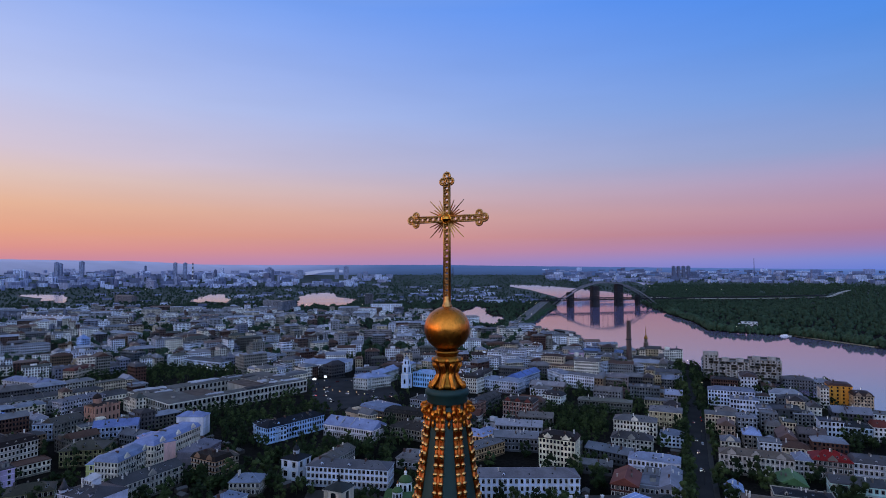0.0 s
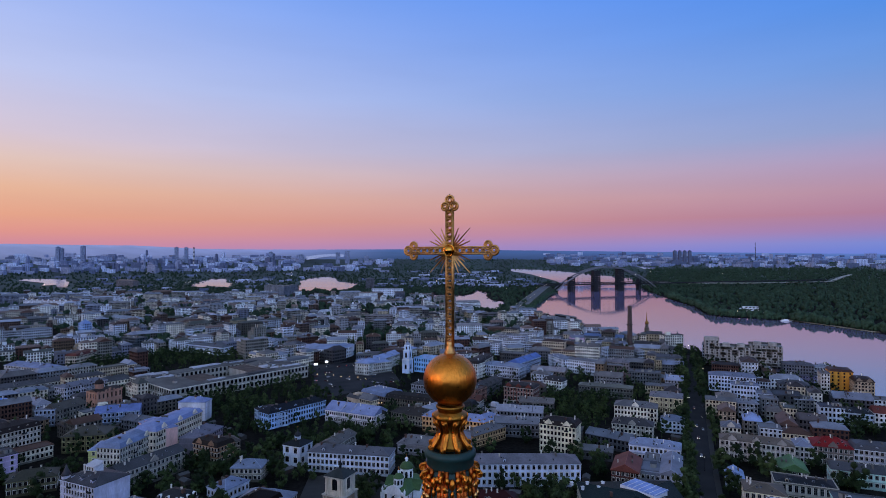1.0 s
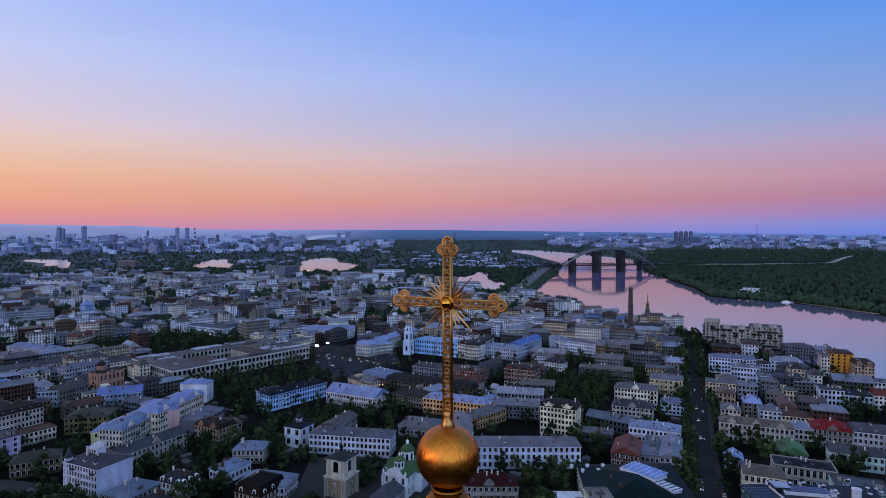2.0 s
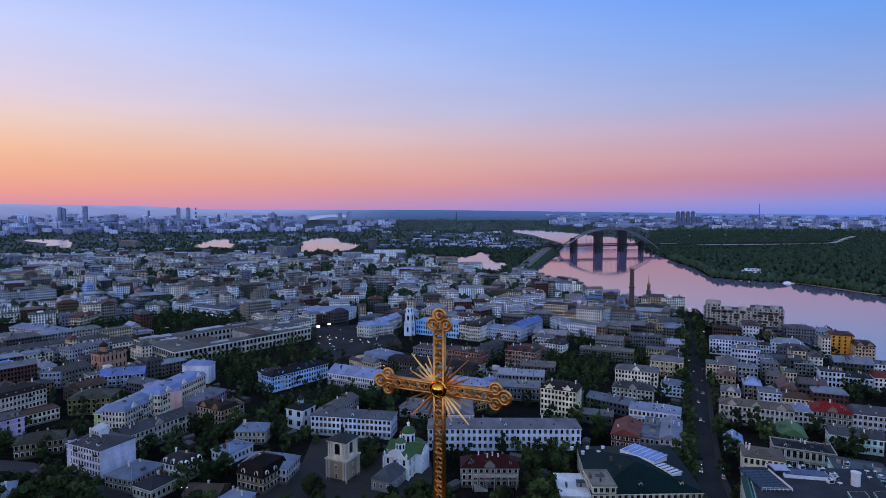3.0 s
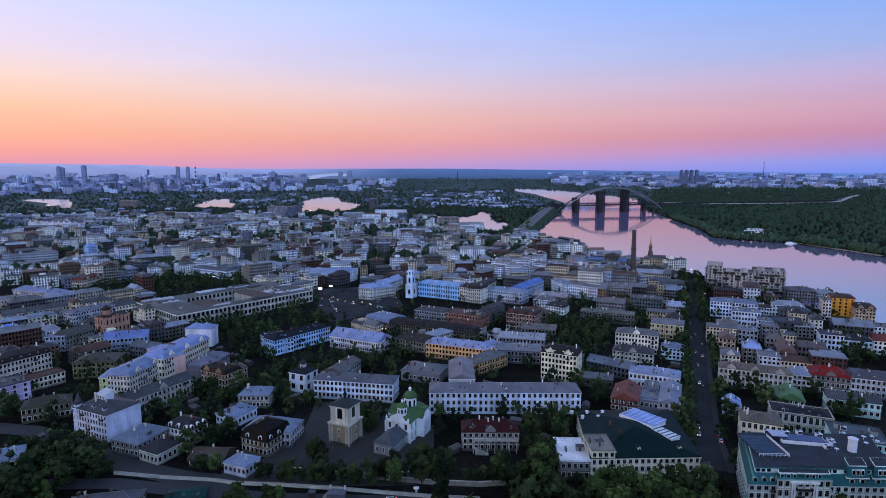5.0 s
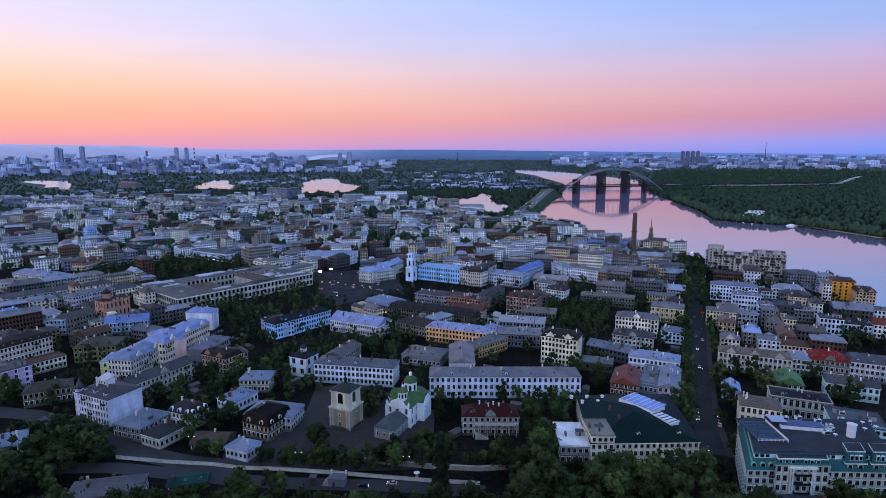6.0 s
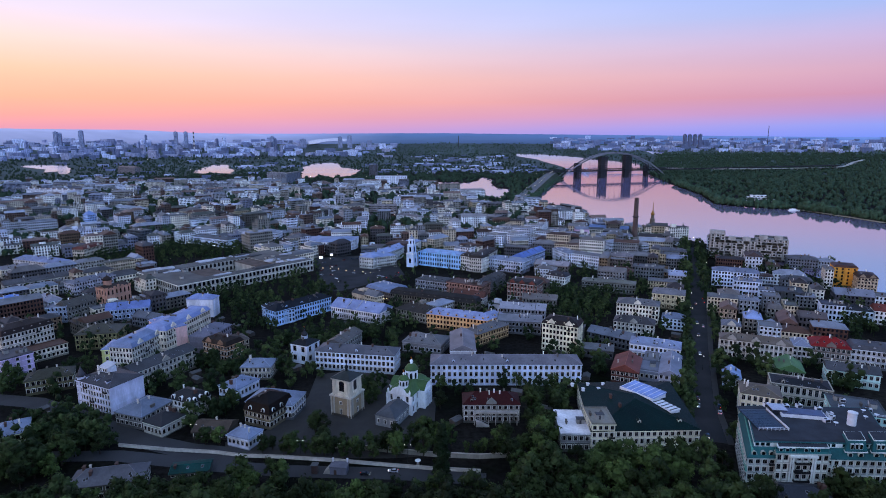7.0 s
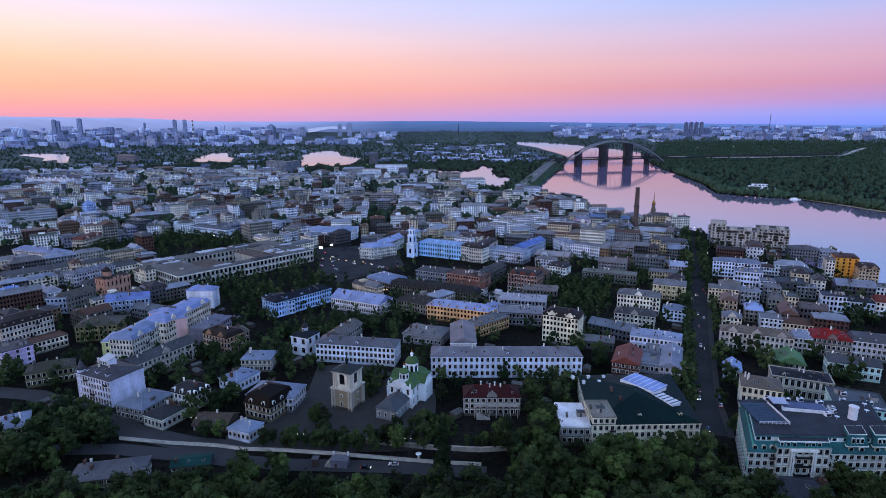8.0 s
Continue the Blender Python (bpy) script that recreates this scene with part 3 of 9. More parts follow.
    for i in range(chim + (1 + int(L > 26) if own else 0)):
        cx = rng.uniform(-0.4, 0.4) * L
        cy = D * rng.uniform(0.3, 0.7)
        zz = h + 0.2 + (0.3 if roof == "flat" else rh * (1 - abs(cy / D - 0.5) * 1.7) if L >= D else rh * (1 - abs(cx / L) * 1.8))
        part("chimney", rng.choice(CHIMNEYS), None, top, m=pose(cx, cy, zz))
    # party walls that rise over the roof, roof lights, balconies, dark shop floor
    if own and roof == "gable" and L > 16 and "f" in sides and floors > 1 and y > 360:
        for e in range(1 + int(L > 40)):
            u = (-L / 2 + 0.3) if e == 0 and rng.random() < 0.5 else rng.uniform(-0.25, 0.3) * L
            f = Shape()
            f.face([(-0.2, 0.3, h - 0.4), (-0.2, D - 0.3, h - 0.4), (-0.2, D - 0.3, h + 0.9), (-0.2, D / 2, h + rh + 0.9), (-0.2, 0.3, h + 0.9)][::-1])
            f.face([(0.2, 0.3, h - 0.4), (0.2, D - 0.3, h - 0.4), (0.2, D - 0.3, h + 0.9), (0.2, D / 2, h + rh + 0.9), (0.2, 0.3, h + 0.9)])
            for (ya, za), (yb, zb) in (((0.3, h + 0.9), (D / 2, h + rh + 0.9)), ((D / 2, h + rh + 0.9), (D - 0.3, h + 0.9))):
                f.face([(-0.2, ya, za), (0.2, ya, za), (0.2, yb, zb), (-0.2, yb, zb)])
            f.face([(-0.2, 0.3, h - 0.4), (0.2, 0.3, h - 0.4), (0.2, 0.3, h + 0.9), (-0.2, 0.3, h + 0.9)])
            if L >= D:
                part("party_wall", f, plaster(lift(wall, 0.8)), top, m=pose(u + skew * D / 2, 0, 0))
    if own and roof in ("gable", "hip") and L > 14 and L >= D:
        for e in range(2 + int(L / (13 if y < 500 else 30))):
            u, q = rng.uniform(-0.38, 0.38) * L, rng.uniform(0.12, 0.34)
            sl = math.degrees(math.atan2(rh, D / 2))
            part("roof_light", ROOFLIGHT, None, top, m=pose(u + skew * D * q, D * q, h + 0.28 + rh * q * 2, sl, 0, 0))
    if own and roof == "hip" and dorm == 0 and L > 18 and y < 800 and rng.random() < 0.6:
        for e in range(rng.choice((1, 2, 3))):
            u = (-0.32 + 0.32 * e + rng.uniform(-0.04, 0.04)) * L
            part("dormer", dormer_mesh(tiles, wall), None, top, m=pose(u + skew * D * 0.12, D * 0.1, h + 0.25 + rh * 0.1))
    if own and floors >= 4 and "f" in sides and y < 600:
        for e in range(min(5, int(L / 9))):
            k = rng.randrange(1, floors)
            n = max(1, int(round(L / bay)))
            u = -L / 2 + L * (rng.randrange(n) + 0.5) / n
            part("balcony", BALCONY, None, ob, m=pose(u, 0, 0.5 + (h - 0.5) / floors * (k + 0.14)))
    if own and roof == "flat" and L > 10:
        for e in range(1 + int(L / 14)):
            part("roof_hut", ROOFHUT, None, top, m=pose(rng.uniform(-0.36, 0.36) * L, D * rng.uniform(0.3, 0.7), h + 0.1, 0, 0, rng.choice((0, 90))))
    for i in range(dorm):
        u = -L / 2 + L * (i + 0.5) / dorm
        part("dormer", round_dormer("D8D8D8") if arched else dormer_mesh(tiles, wall), None, top, m=pose(u, -0.1 if arched else 0.5, h + 0.4))
        if arched and D > 11 and i < 3:
            part("dormer", round_dormer("D8D8D8"), None, top, m=pose(L / 2 + 0.1, D * (i + 0.5) / 3, h + 0.4, 0, 0, 90))
    for i in range(gables):
        u = -L / 2 + L * (i + 0.5) / gables
        g = Shape()
        w = min(2.6, L / gables * 0.3)
        g.box(-w, -0.25, h, w, 0.6, h + 1.2)
        g.face([(-w, -0.25, h + 1.2), (w, -0.25, h + 1.2), (0, -0.25, h + 1.2 + w)])
        g.face([(w, 0.6, h + 1.2), (-w, 0.6, h + 1.2), (0, 0.6, h + 1.2 + w)])
        g.face([(-w, -0.25, h + 1.2), (0, -0.25, h + 1.2 + w), (0, 0.6, h + 1.2 + w), (-w, 0.6, h + 1.2)])
        g.face([(w, 0.6, h + 1.2), (0, 0.6, h + 1.2 + w), (0, -0.25, h + 1.2 + w), (w, -0.25, h + 1.2)])
        part("gable", g, mat, ob, m=pose(u, 0, 0))
    return ob


def river_terminal(x, y, rot, L):
    """Ship-shaped passenger station: stacked decks with rounded ends and a low bridge on top."""
    ob = thing("river_terminal", pose(x, y, 0, 0, 0, rot), "long grey river station with stacked rounded decks", "river station")
    FOOT.append((x, y, math.cos(radians(rot)), math.sin(radians(rot)), L / 2, 11))

    def deck(s, a, b, z0, z1, mat):
        ring = [(a * math.copysign(abs(math.cos(t)) ** 0.35, math.cos(t)), b * math.copysign(abs(math.sin(t)) ** 0.7, math.sin(t))) for t in [k * math.pi / 12 + 0.02 for k in range(24)]]
        n = len(s.v)
        s.v += [(p, q, z0) for p, q in ring] + [(p, q, z1) for p, q in ring]
        for i in range(24):
            j = (i + 1) % 24
            s.f.append((n + i, n + j, n + 24 + j, n + 24 + i))
            s.mi.append(mat)
        s.f.append(tuple(n + 24 + i for i in range(24)))
        s.mi.append(mat)

    grey = plaster("84848A")
    for k, (a, b, z) in enumerate(((L / 2, 10, 0), (L / 2 * 0.9, 8.5, 5), (L / 2 * 0.62, 6, 10))):
        s = Shape()
        deck(s, a, b, z - 1, z + 1.4, 0)
        deck(s, a * 0.97, b * 0.94, z + 1.4, z + 4.0, 1)
        deck(s, a * 1.01, b * 1.02, z + 4.0, z + 5.0, 0)
        part("deck", s, [grey, GLASS], ob)
    s = Shape()
    s.bar((L * 0.1, 0, 14.5), (L * 0.1, 0, 27), 0.3, 0, 0.12, 8)
    part("mast", s, IRON, ob)


# ---- trees ----
def crown_shape(rng, R, H, z0, clumps, per, leaf, tall=False, n1=6, n2=4, heart=0.72):
    """Many small leaf sprays round some clump centres, with gaps and an uneven outline."""
    s = Shape()
    for _ in range(clumps):
        t, q = rng.uniform(0, 6.283), rng.uniform(-1, 1)
        rad = math.sqrt(1 - (q ** 4 if tall else q * q)) * rng.uniform(0.4, 0.95)
        taper = (1 - 0.8 * max(0, q)) if tall else 1.0
        cx, cy, cz = R * rad * math.cos(t) * taper, R * rad * math.sin(t) * taper, z0 + H * (0.5 + 0.46 * q)
        cr = R * rng.uniform(0.22, 0.46) * (0.8 if tall else 1)
        for _ in range(per):
            d = Vector((rng.gauss(0, 1), rng.gauss(0, 1), rng.gauss(0, 1))).normalized()
            p = Vector((cx, cy, cz)) + d * cr * rng.uniform(0.6, 1.25)
            n = (d + Vector((rng.uniform(-.8, .8), rng.uniform(-.8, .8), rng.uniform(-.2, .8)))).normalized()
            u = n.orthogonal().normalized()
            u.rotate(Matrix.Rotation(rng.uniform(0, 6.28), 3, n))
            w = n.cross(u)
            k = leaf * rng.uniform(0.5, 1.3)
            s.face([p - u * k, p - w * k * 0.6 - n * k * 0.15, p + u * k, p + w * k * 0.7 - n * k * 0.1])
        # dense uneven heart of the clump
        n0 = len(s.v)
        s.ball((cx, cy, cz), cr * heart, n1, n2, 0, (1, 1, 0.85))
        ring = {}
        for i in range(n0, len(s.v)):
            x, y, z = s.v[i]
            key = (round(x, 3), round(y, 3), round(z, 3))
            k = ring.setdefault(key, rng.uniform(0.7, 1.2))
            s.v[i] = (cx + (x - cx) * k, cy + (y - cy) * k, cz + (z - cz) * k)
    return s


def tree_kind(seed, R, H, trunk, mat, clumps=16, per=46, leaf=0.5, tall=False, name="tree", label="", category="tree"):
    rng = random.Random(seed)
    ob = thing(name, pose(0, 0, -500), label, category)
    t = Shape()
    z0 = trunk
    t.bar((0, 0, -1.0), (0, 0, z0 + H * 0.25), 0.28, 0, 0.2, 7)
    t.bar((0, 0, z0 + H * 0.25), (0.2, 0.1, z0 + H * 0.7), 0.2, 0, 0.07, 6)
    for i in range(6):
        a = i * 1.05 + rng.uniform(-.3, .3)
        zz = z0 + H * rng.uniform(0.02, 0.4)
        t.bar((0, 0, zz), (R * 0.6 * math.cos(a), R * 0.6 * math.sin(a), zz + H * 0.25), 0.12, 0, 0.04, 5)
    part("trunk", t, BARK, ob)
    part("crown", crown_shape(rng, R, H, z0, clumps, per, leaf, tall), mat, ob)
    return ob


BROAD = [tree_kind(i, 3.4 + 0.4 * (i % 3), 7.0 + (i % 4), 2.2, LEAF[i % 3], 20, 48, 0.4, label="leafy broad-crowned street tree in spring green") for i in range(5)]
POPLAR = [tree_kind(40 + i, 2.5, 15.0, 2.0, LEAF_DARK, 42, 44, 0.42, True, label="tall narrow dark poplar among the houses") for i in range(2)]
COLUMN = tree_kind(47, 2.1, 16.0, 0.4, LEAF_DARK, 150, 34, 0.34, True, label="tall dense dark columnar poplar beside the road")
KINDS = BROAD + POPLAR + [COLUMN]
PLANTS = []


# open ground: the road with its walls, the lawn of the red-roofed house, the front of the green-roofed block
OPEN_GROUND = [(-64, 26, 220, 251), (5, 40, 259, 285), (42, 118, 248, 258), (-122, -98, 222, 250)]


def plant(kind, x, y, size, rng, z=None):
    if kind < 7 and any(a < x < b and c < y < d for a, b, c, d in OPEN_GROUND):
        return
    PLANTS.append((math.hypot(x, y), kind, x, y, size, rng.uniform(0, 360), rng.uniform(0.9, 1.15)))


def grove(x, y, rx, ry, n, size=1.0, kinds=(0, 1, 2, 3, 4), gap=2.5):
    rng = random.Random(int(x * 3 + y * 5))
    put = []
    for _ in range(n * 8):
        if len(put) >= n:
            break
        t, q = rng.uniform(0, 6.283), math.sqrt(rng.random())
        px, py = x + rx * q * math.cos(t), y + ry * q * math.sin(t)
        if free(px, py, gap) and all((px - a) ** 2 + (py - b) ** 2 > (4.2 * size) ** 2 for a, b in put):
            put.append((px, py))
            plant(rng.choice(kinds), px, py, size * rng.uniform(0.75, 1.2), rng)


def set_trees():
    """The nearest trees are things of their own; those further off stand in one joined mass of crowns."""
    used = set()
    PLANTS.sort()
    for _, kind, x, y, size, turn, tall in PLANTS[:290]:
        m = pose(x, y, height(x, y), 0, 0, turn)
        ob = KINDS[kind]
        if kind in used:
            ob = copy_thing(ob, m)
        used.add(kind)
        ob.matrix_basis = m
        ob.scale = (size, size, size * tall)
    for kind, ob in enumerate(KINDS):          # kinds that stand only in the far mass need no tree of their own
        if kind not in used:
            for piece in list(ob.children) + [ob]:
                bpy.data.objects.remove(piece)
    shapes = []
    for i in range(14):          # five broad and two tall kinds, coarse for far off and fine for near
        rng = random.Random(300 + i)
        tall, near = i % 7 > 4, i > 6
        t = crown_shape(rng, 2.4 if tall else 3.7, 15.0 if tall else 7.5, 1.6, 13 if near else 5, 18 if near else 8, 0.55 if near else 0.85, tall, 5, 4 if near else 3, 0.8)
        t.bar((0, 0, -1), (0, 0, 4), 0.25, 0, 0.15, 5)
        shapes.append((np.array(t.v), t.f))
    for i, mat in enumerate((LEAF[0], LEAF[2], LEAF_DARK)):
        vs, fs, n = [], [], 0
        for k, (_, kind, x, y, size, turn, tall) in enumerate(PLANTS[290:]):
            if k % 3 != i:
                continue
            v, f = shapes[kind + (7 if k < 280 else 0)]
            c, s = math.cos(radians(turn)), math.sin(radians(turn))
            p = np.stack([(v[:, 0] * c - v[:, 1] * s) * size + x, (v[:, 0] * s + v[:, 1] * c) * size + y, v[:, 2] * size * tall + height(x, y)], 1)
            vs.append(p)
            fs += [tuple(q + n for q in face) for face in f]
            n += len(v)
        me = bpy.data.meshes.new("town_greenery")
        me.from_pydata(np.concatenate(vs).tolist(), [], fs)
        me.materials.append(mat)
        tagged(new("town_greenery", me), "leafy trees standing between the old town houses", "trees", kind="stuff")


# ---- ground, water, roads ----
def sheet(name, pts, mat, lift=0.06, step=0.0, label="", category="", rise=0.0):
    """A flat sheet over a plan outline, laid on the ground."""
    near = min(p[1] for p in pts)
    bm = bmesh.new()
    vs = [bm.verts.new((x, y, 0)) for x, y in pts]
    bm.faces.new(vs)
    if step:
        xs, ys = [p[0] for p in pts], [p[1] for p in pts]
        for k in range(int(min(xs) // step) + 1, int(max(xs) // step) + 1):
            bmesh.ops.bisect_plane(bm, geom=bm.verts[:] + bm.edges[:] + bm.faces[:], plane_co=(k * step, 0, 0), plane_no=(1, 0, 0))
        for k in range(int(min(ys) // step) + 1, int(max(ys) // step) + 1):
            bmesh.ops.bisect_plane(bm, geom=bm.verts[:] + bm.edges[:] + bm.faces[:], plane_co=(0, k * step, 0), plane_no=(0, 1, 0))
    for v in bm.verts:
        v.co.z = height(v.co.x, v.co.y) + lift + (1.5 if math.hypot(v.co.x, v.co.y) > 2620 else 0) + rise * (v.co.y - near)
    bmesh.ops.recalc_face_normals(bm, faces=bm.faces)
    if sum(f.normal.z for f in bm.faces) < 0:
        bmesh.ops.reverse_faces(bm, faces=bm.faces)
    me = bpy.data.meshes.new(name)
    bm.to_mesh(me)
    bm.free()
    me.materials.append(mat)
    return tagged(new(name, me), label, category, kind="structure")


def strip(pts, w):
    """Outline of a road of width w along pts."""
    left, right = [], []
    for i, p in enumerate(pts):
        a, b = Vector(pts[max(0, i - 1)]), Vector(pts[min(len(pts) - 1, i + 1)])
        d = (b - a).normalized()
        left.append((p[0] - d.y * w / 2, p[1] + d.x * w / 2))
        right.append((p[0] + d.y * w / 2, p[1] - d.x * w / 2))
    return left + right[::-1]


g = Shape()
radii = [0.01] + [40 * 1.045 ** i for i in range(110) if 40 * 1.045 ** i < 4890] + [4900]
SECT = 240
for r in radii:
    for i in range(SECT):
        t = 2 * math.pi * i / SECT
        g.v.append((r * math.sin(t), r * math.cos(t), height(r * math.sin(t), r * math.cos(t))))
for j in range(len(radii) - 1):
    for i in range(SECT):
        a, b = j * SECT + i, j * SECT + (i + 1) % SECT
        g.f.append((a, a + SECT, b + SECT, b))
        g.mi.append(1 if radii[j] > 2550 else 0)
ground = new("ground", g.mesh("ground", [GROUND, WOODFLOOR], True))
tagged(ground, "dark town ground of yards, earth and grass rising to a far ridge", "ground", kind="structure")

# distance beyond the estates, its blue haze painted as a glow
HAZE = bpy.data.materials.new("hazy_distance")
HAZE.use_nodes = True
hn, hl = HAZE.node_tree.nodes, HAZE.node_tree.links
hb = hn["Principled BSDF"]
hs = hn.new("ShaderNodeSeparateXYZ")
hl.new(hn.new("ShaderNodeTexCoord").outputs["Object"], hs.inputs[0])
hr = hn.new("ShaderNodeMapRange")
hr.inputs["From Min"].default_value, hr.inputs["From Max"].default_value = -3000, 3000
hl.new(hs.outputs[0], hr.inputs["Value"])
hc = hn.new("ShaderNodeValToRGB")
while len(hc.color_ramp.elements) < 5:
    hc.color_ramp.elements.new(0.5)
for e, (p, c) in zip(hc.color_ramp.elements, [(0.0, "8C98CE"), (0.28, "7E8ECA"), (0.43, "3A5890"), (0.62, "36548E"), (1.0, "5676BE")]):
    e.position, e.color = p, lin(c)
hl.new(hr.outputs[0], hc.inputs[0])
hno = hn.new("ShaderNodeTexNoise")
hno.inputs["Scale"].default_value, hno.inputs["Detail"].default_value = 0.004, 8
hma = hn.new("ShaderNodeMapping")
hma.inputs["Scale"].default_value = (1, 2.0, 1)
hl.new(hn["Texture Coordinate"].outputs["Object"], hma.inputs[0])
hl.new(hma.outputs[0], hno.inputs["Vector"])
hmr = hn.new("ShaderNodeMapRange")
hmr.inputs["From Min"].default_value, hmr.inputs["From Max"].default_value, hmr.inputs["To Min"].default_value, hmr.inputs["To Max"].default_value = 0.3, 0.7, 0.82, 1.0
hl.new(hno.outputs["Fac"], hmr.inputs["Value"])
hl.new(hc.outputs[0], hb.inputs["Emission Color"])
# clearer, darker woods in front, paler painted haze towards the horizon
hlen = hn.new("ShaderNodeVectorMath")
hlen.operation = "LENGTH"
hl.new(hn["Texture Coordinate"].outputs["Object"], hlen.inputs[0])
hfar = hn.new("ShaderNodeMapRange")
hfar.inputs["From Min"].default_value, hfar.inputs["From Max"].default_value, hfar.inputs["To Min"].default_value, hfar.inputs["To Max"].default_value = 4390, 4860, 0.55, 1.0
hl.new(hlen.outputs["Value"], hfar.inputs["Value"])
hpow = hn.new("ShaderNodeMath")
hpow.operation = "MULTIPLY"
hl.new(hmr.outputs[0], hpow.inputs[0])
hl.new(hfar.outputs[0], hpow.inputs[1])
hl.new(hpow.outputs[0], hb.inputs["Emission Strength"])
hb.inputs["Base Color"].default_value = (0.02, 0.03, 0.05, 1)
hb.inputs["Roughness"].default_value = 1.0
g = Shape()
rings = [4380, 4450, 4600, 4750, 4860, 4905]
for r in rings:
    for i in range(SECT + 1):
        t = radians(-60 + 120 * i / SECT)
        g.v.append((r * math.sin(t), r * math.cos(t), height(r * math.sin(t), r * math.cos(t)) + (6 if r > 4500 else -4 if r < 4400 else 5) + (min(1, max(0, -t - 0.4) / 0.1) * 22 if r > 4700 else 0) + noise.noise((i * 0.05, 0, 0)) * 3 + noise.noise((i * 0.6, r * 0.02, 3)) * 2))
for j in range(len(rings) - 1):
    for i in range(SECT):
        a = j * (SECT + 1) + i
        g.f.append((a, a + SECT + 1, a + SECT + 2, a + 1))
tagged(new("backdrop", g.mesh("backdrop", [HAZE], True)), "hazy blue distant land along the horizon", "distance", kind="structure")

RIVER = [(405, 486), (383, 568), (381, 640), (354, 792), (303, 921), (229, 1133), (201, 1238), (175, 1363), (348, 1868), (414, 2102), (522, 2565), (572, 2854), (565, 3054), (521, 3431), (427, 3651), (442, 3783), (602, 3730), (722, 3612), (871, 3378), (998, 3064), (799, 2310), (704, 1831), (650, 1500), (588, 1281), (617, 1227), (688, 1168), (717, 1074), (734, 974), (734, 871)]
HARBOUR = [(-36, 1959), (12, 1956), (58, 1929), (107, 2031), (127, 2243), (162, 2029), (139, 1926), (141, 1726), (178, 1667), (139, 1443), (114, 1430), (84, 1534), (41, 1601), (10, 1751), (-11, 1674)]
LAKES = [[(-2052, 2770), (-2009, 2814), (-1880, 2856), (-1597, 2432), (-1640, 2428), (-1731, 2560), (-1760, 2500), (-1843, 2640), (-1909, 2671), (-1980, 2708)],
         [(-1148, 2594), (-1207, 2837), (-1231, 3041), (-1163, 3051), (-1069, 2815), (-1013, 2746), (-934, 2483), (-1006, 2523), (-1053, 2560), (-1052, 2486), (-1105, 2523)],
         [(-565, 2213), (-739, 2945), (-732, 3168), (-658, 3245), (-598, 3176), (-537, 2912), (-417, 2790), (-391, 2340), (-429, 2272), (-468, 2458), (-434, 2206), (-538, 2385), (-520, 2243)],
         [(-1008, 4192), (-1052, 4381), (-1000, 4474), (-893, 4548), (-795, 4537), (-772, 4402), (-868, 4415), (-912, 4380), (-962, 4258)],
         [(1281, 3845), (1328, 3768), (1383, 3720), (1323, 3576), (1262, 3627)]]


def shore(pts, rough):
    """The outline with small bays and spits between its corners."""
    out = []
    for i, (x0, y0) in enumerate(pts):
        x1, y1 = pts[(i + 1) % len(pts)]
        n = max(1, int(math.hypot(x1 - x0, y1 - y0) / 45))
        for k in range(n):
            x, y = x0 + (x1 - x0) * k / n, y0 + (y1 - y0) * k / n
            w = rough if k else 0.0
            out.append((x + noise.noise((x * 0.02, y * 0.02, 1)) * w, y + noise.noise((x * 0.02, y * 0.02, 7)) * w * 2.5))
    return out


HARBOUR = shore(HARBOUR, 8)
LAKES = [shore(lake, 14) for lake in LAKES]
sheet("water", RIVER, WATER, 0.25, 150.0, "wide calm river mirroring the pink evening sky", "river")
sheet("water", HARBOUR, LAKE, 0.25, 0, "still harbour basin beside the causeway", "harbour")
for lake in LAKES:
    sheet("water", lake, LAKE if lake[0][1] < 3000 else WATER, 9.0 if lake[0][1] > 4000 else 0.3, 120.0, "small lake shining pink among the far trees", "lake")


def inside(x, y, poly):
    hit = False
    for i in range(len(poly)):
        (x0, y0), (x1, y1) = poly[i - 1], poly[i]
        if (y0 > y) != (y1 > y) and x < (x1 - x0) * (y - y0) / (y1 - y0) + x0:
            hit = not hit
    return hit


def wet(x, y):
    return any(inside(x, y, p) for p in [RIVER, HARBOUR] + LAKES)


STREET = [(126, 267), (138, 308), (173, 394), (220, 504), (287, 664), (324, 767)]
sheet("road", strip(STREET, 13), ASPHALT, 0.05, 0, "dark asphalt street running straight towards the river", "street")
for off in (-8.2, 8.2):
    side_way = [(x + off * 0.92, y - off * 0.39) for x, y in STREET]
    k = sheet("pavement", strip(side_way, 3.2), PAVING, 0.17, 0, "grey paved footway with trees along the street", "pavement")
HILLROAD = [(-220, 252), (-152, 254), (-104, 246), (-73, 242), (-23, 240), (16, 236)]
sheet("road", strip(HILLROAD, 9), surface("worn_asphalt", "38393C", 0.9, 0, 0.06, 0.3, 2.0, 0.1), 0.05, 12.0, "grey asphalt road at the foot of the wooded hill", "road")
LANE = [(-273, 315), (-229, 308), (-190, 290), (-152, 269), (-123, 259), (-94, 254)]
sheet("road", strip(LANE, 12), surface("worn_asphalt", "38393C"), 0.055, 12.0, "grey asphalt lane past the white corner house", "road")
SQUARE = [(-218, 754), (-171, 700), (-108, 716), (-62, 676), (-47, 611), (-86, 564), (-104, 543), (-128, 553), (-144, 638), (-205, 735)]
YARD = [(-103, 256), (-50, 252), (-27, 252), (-9, 254), (-7, 280), (-7, 315), (-30, 315), (-35, 338), (-55, 355), (-81, 346), (-79, 315), (-91, 277), (-107, 266)]
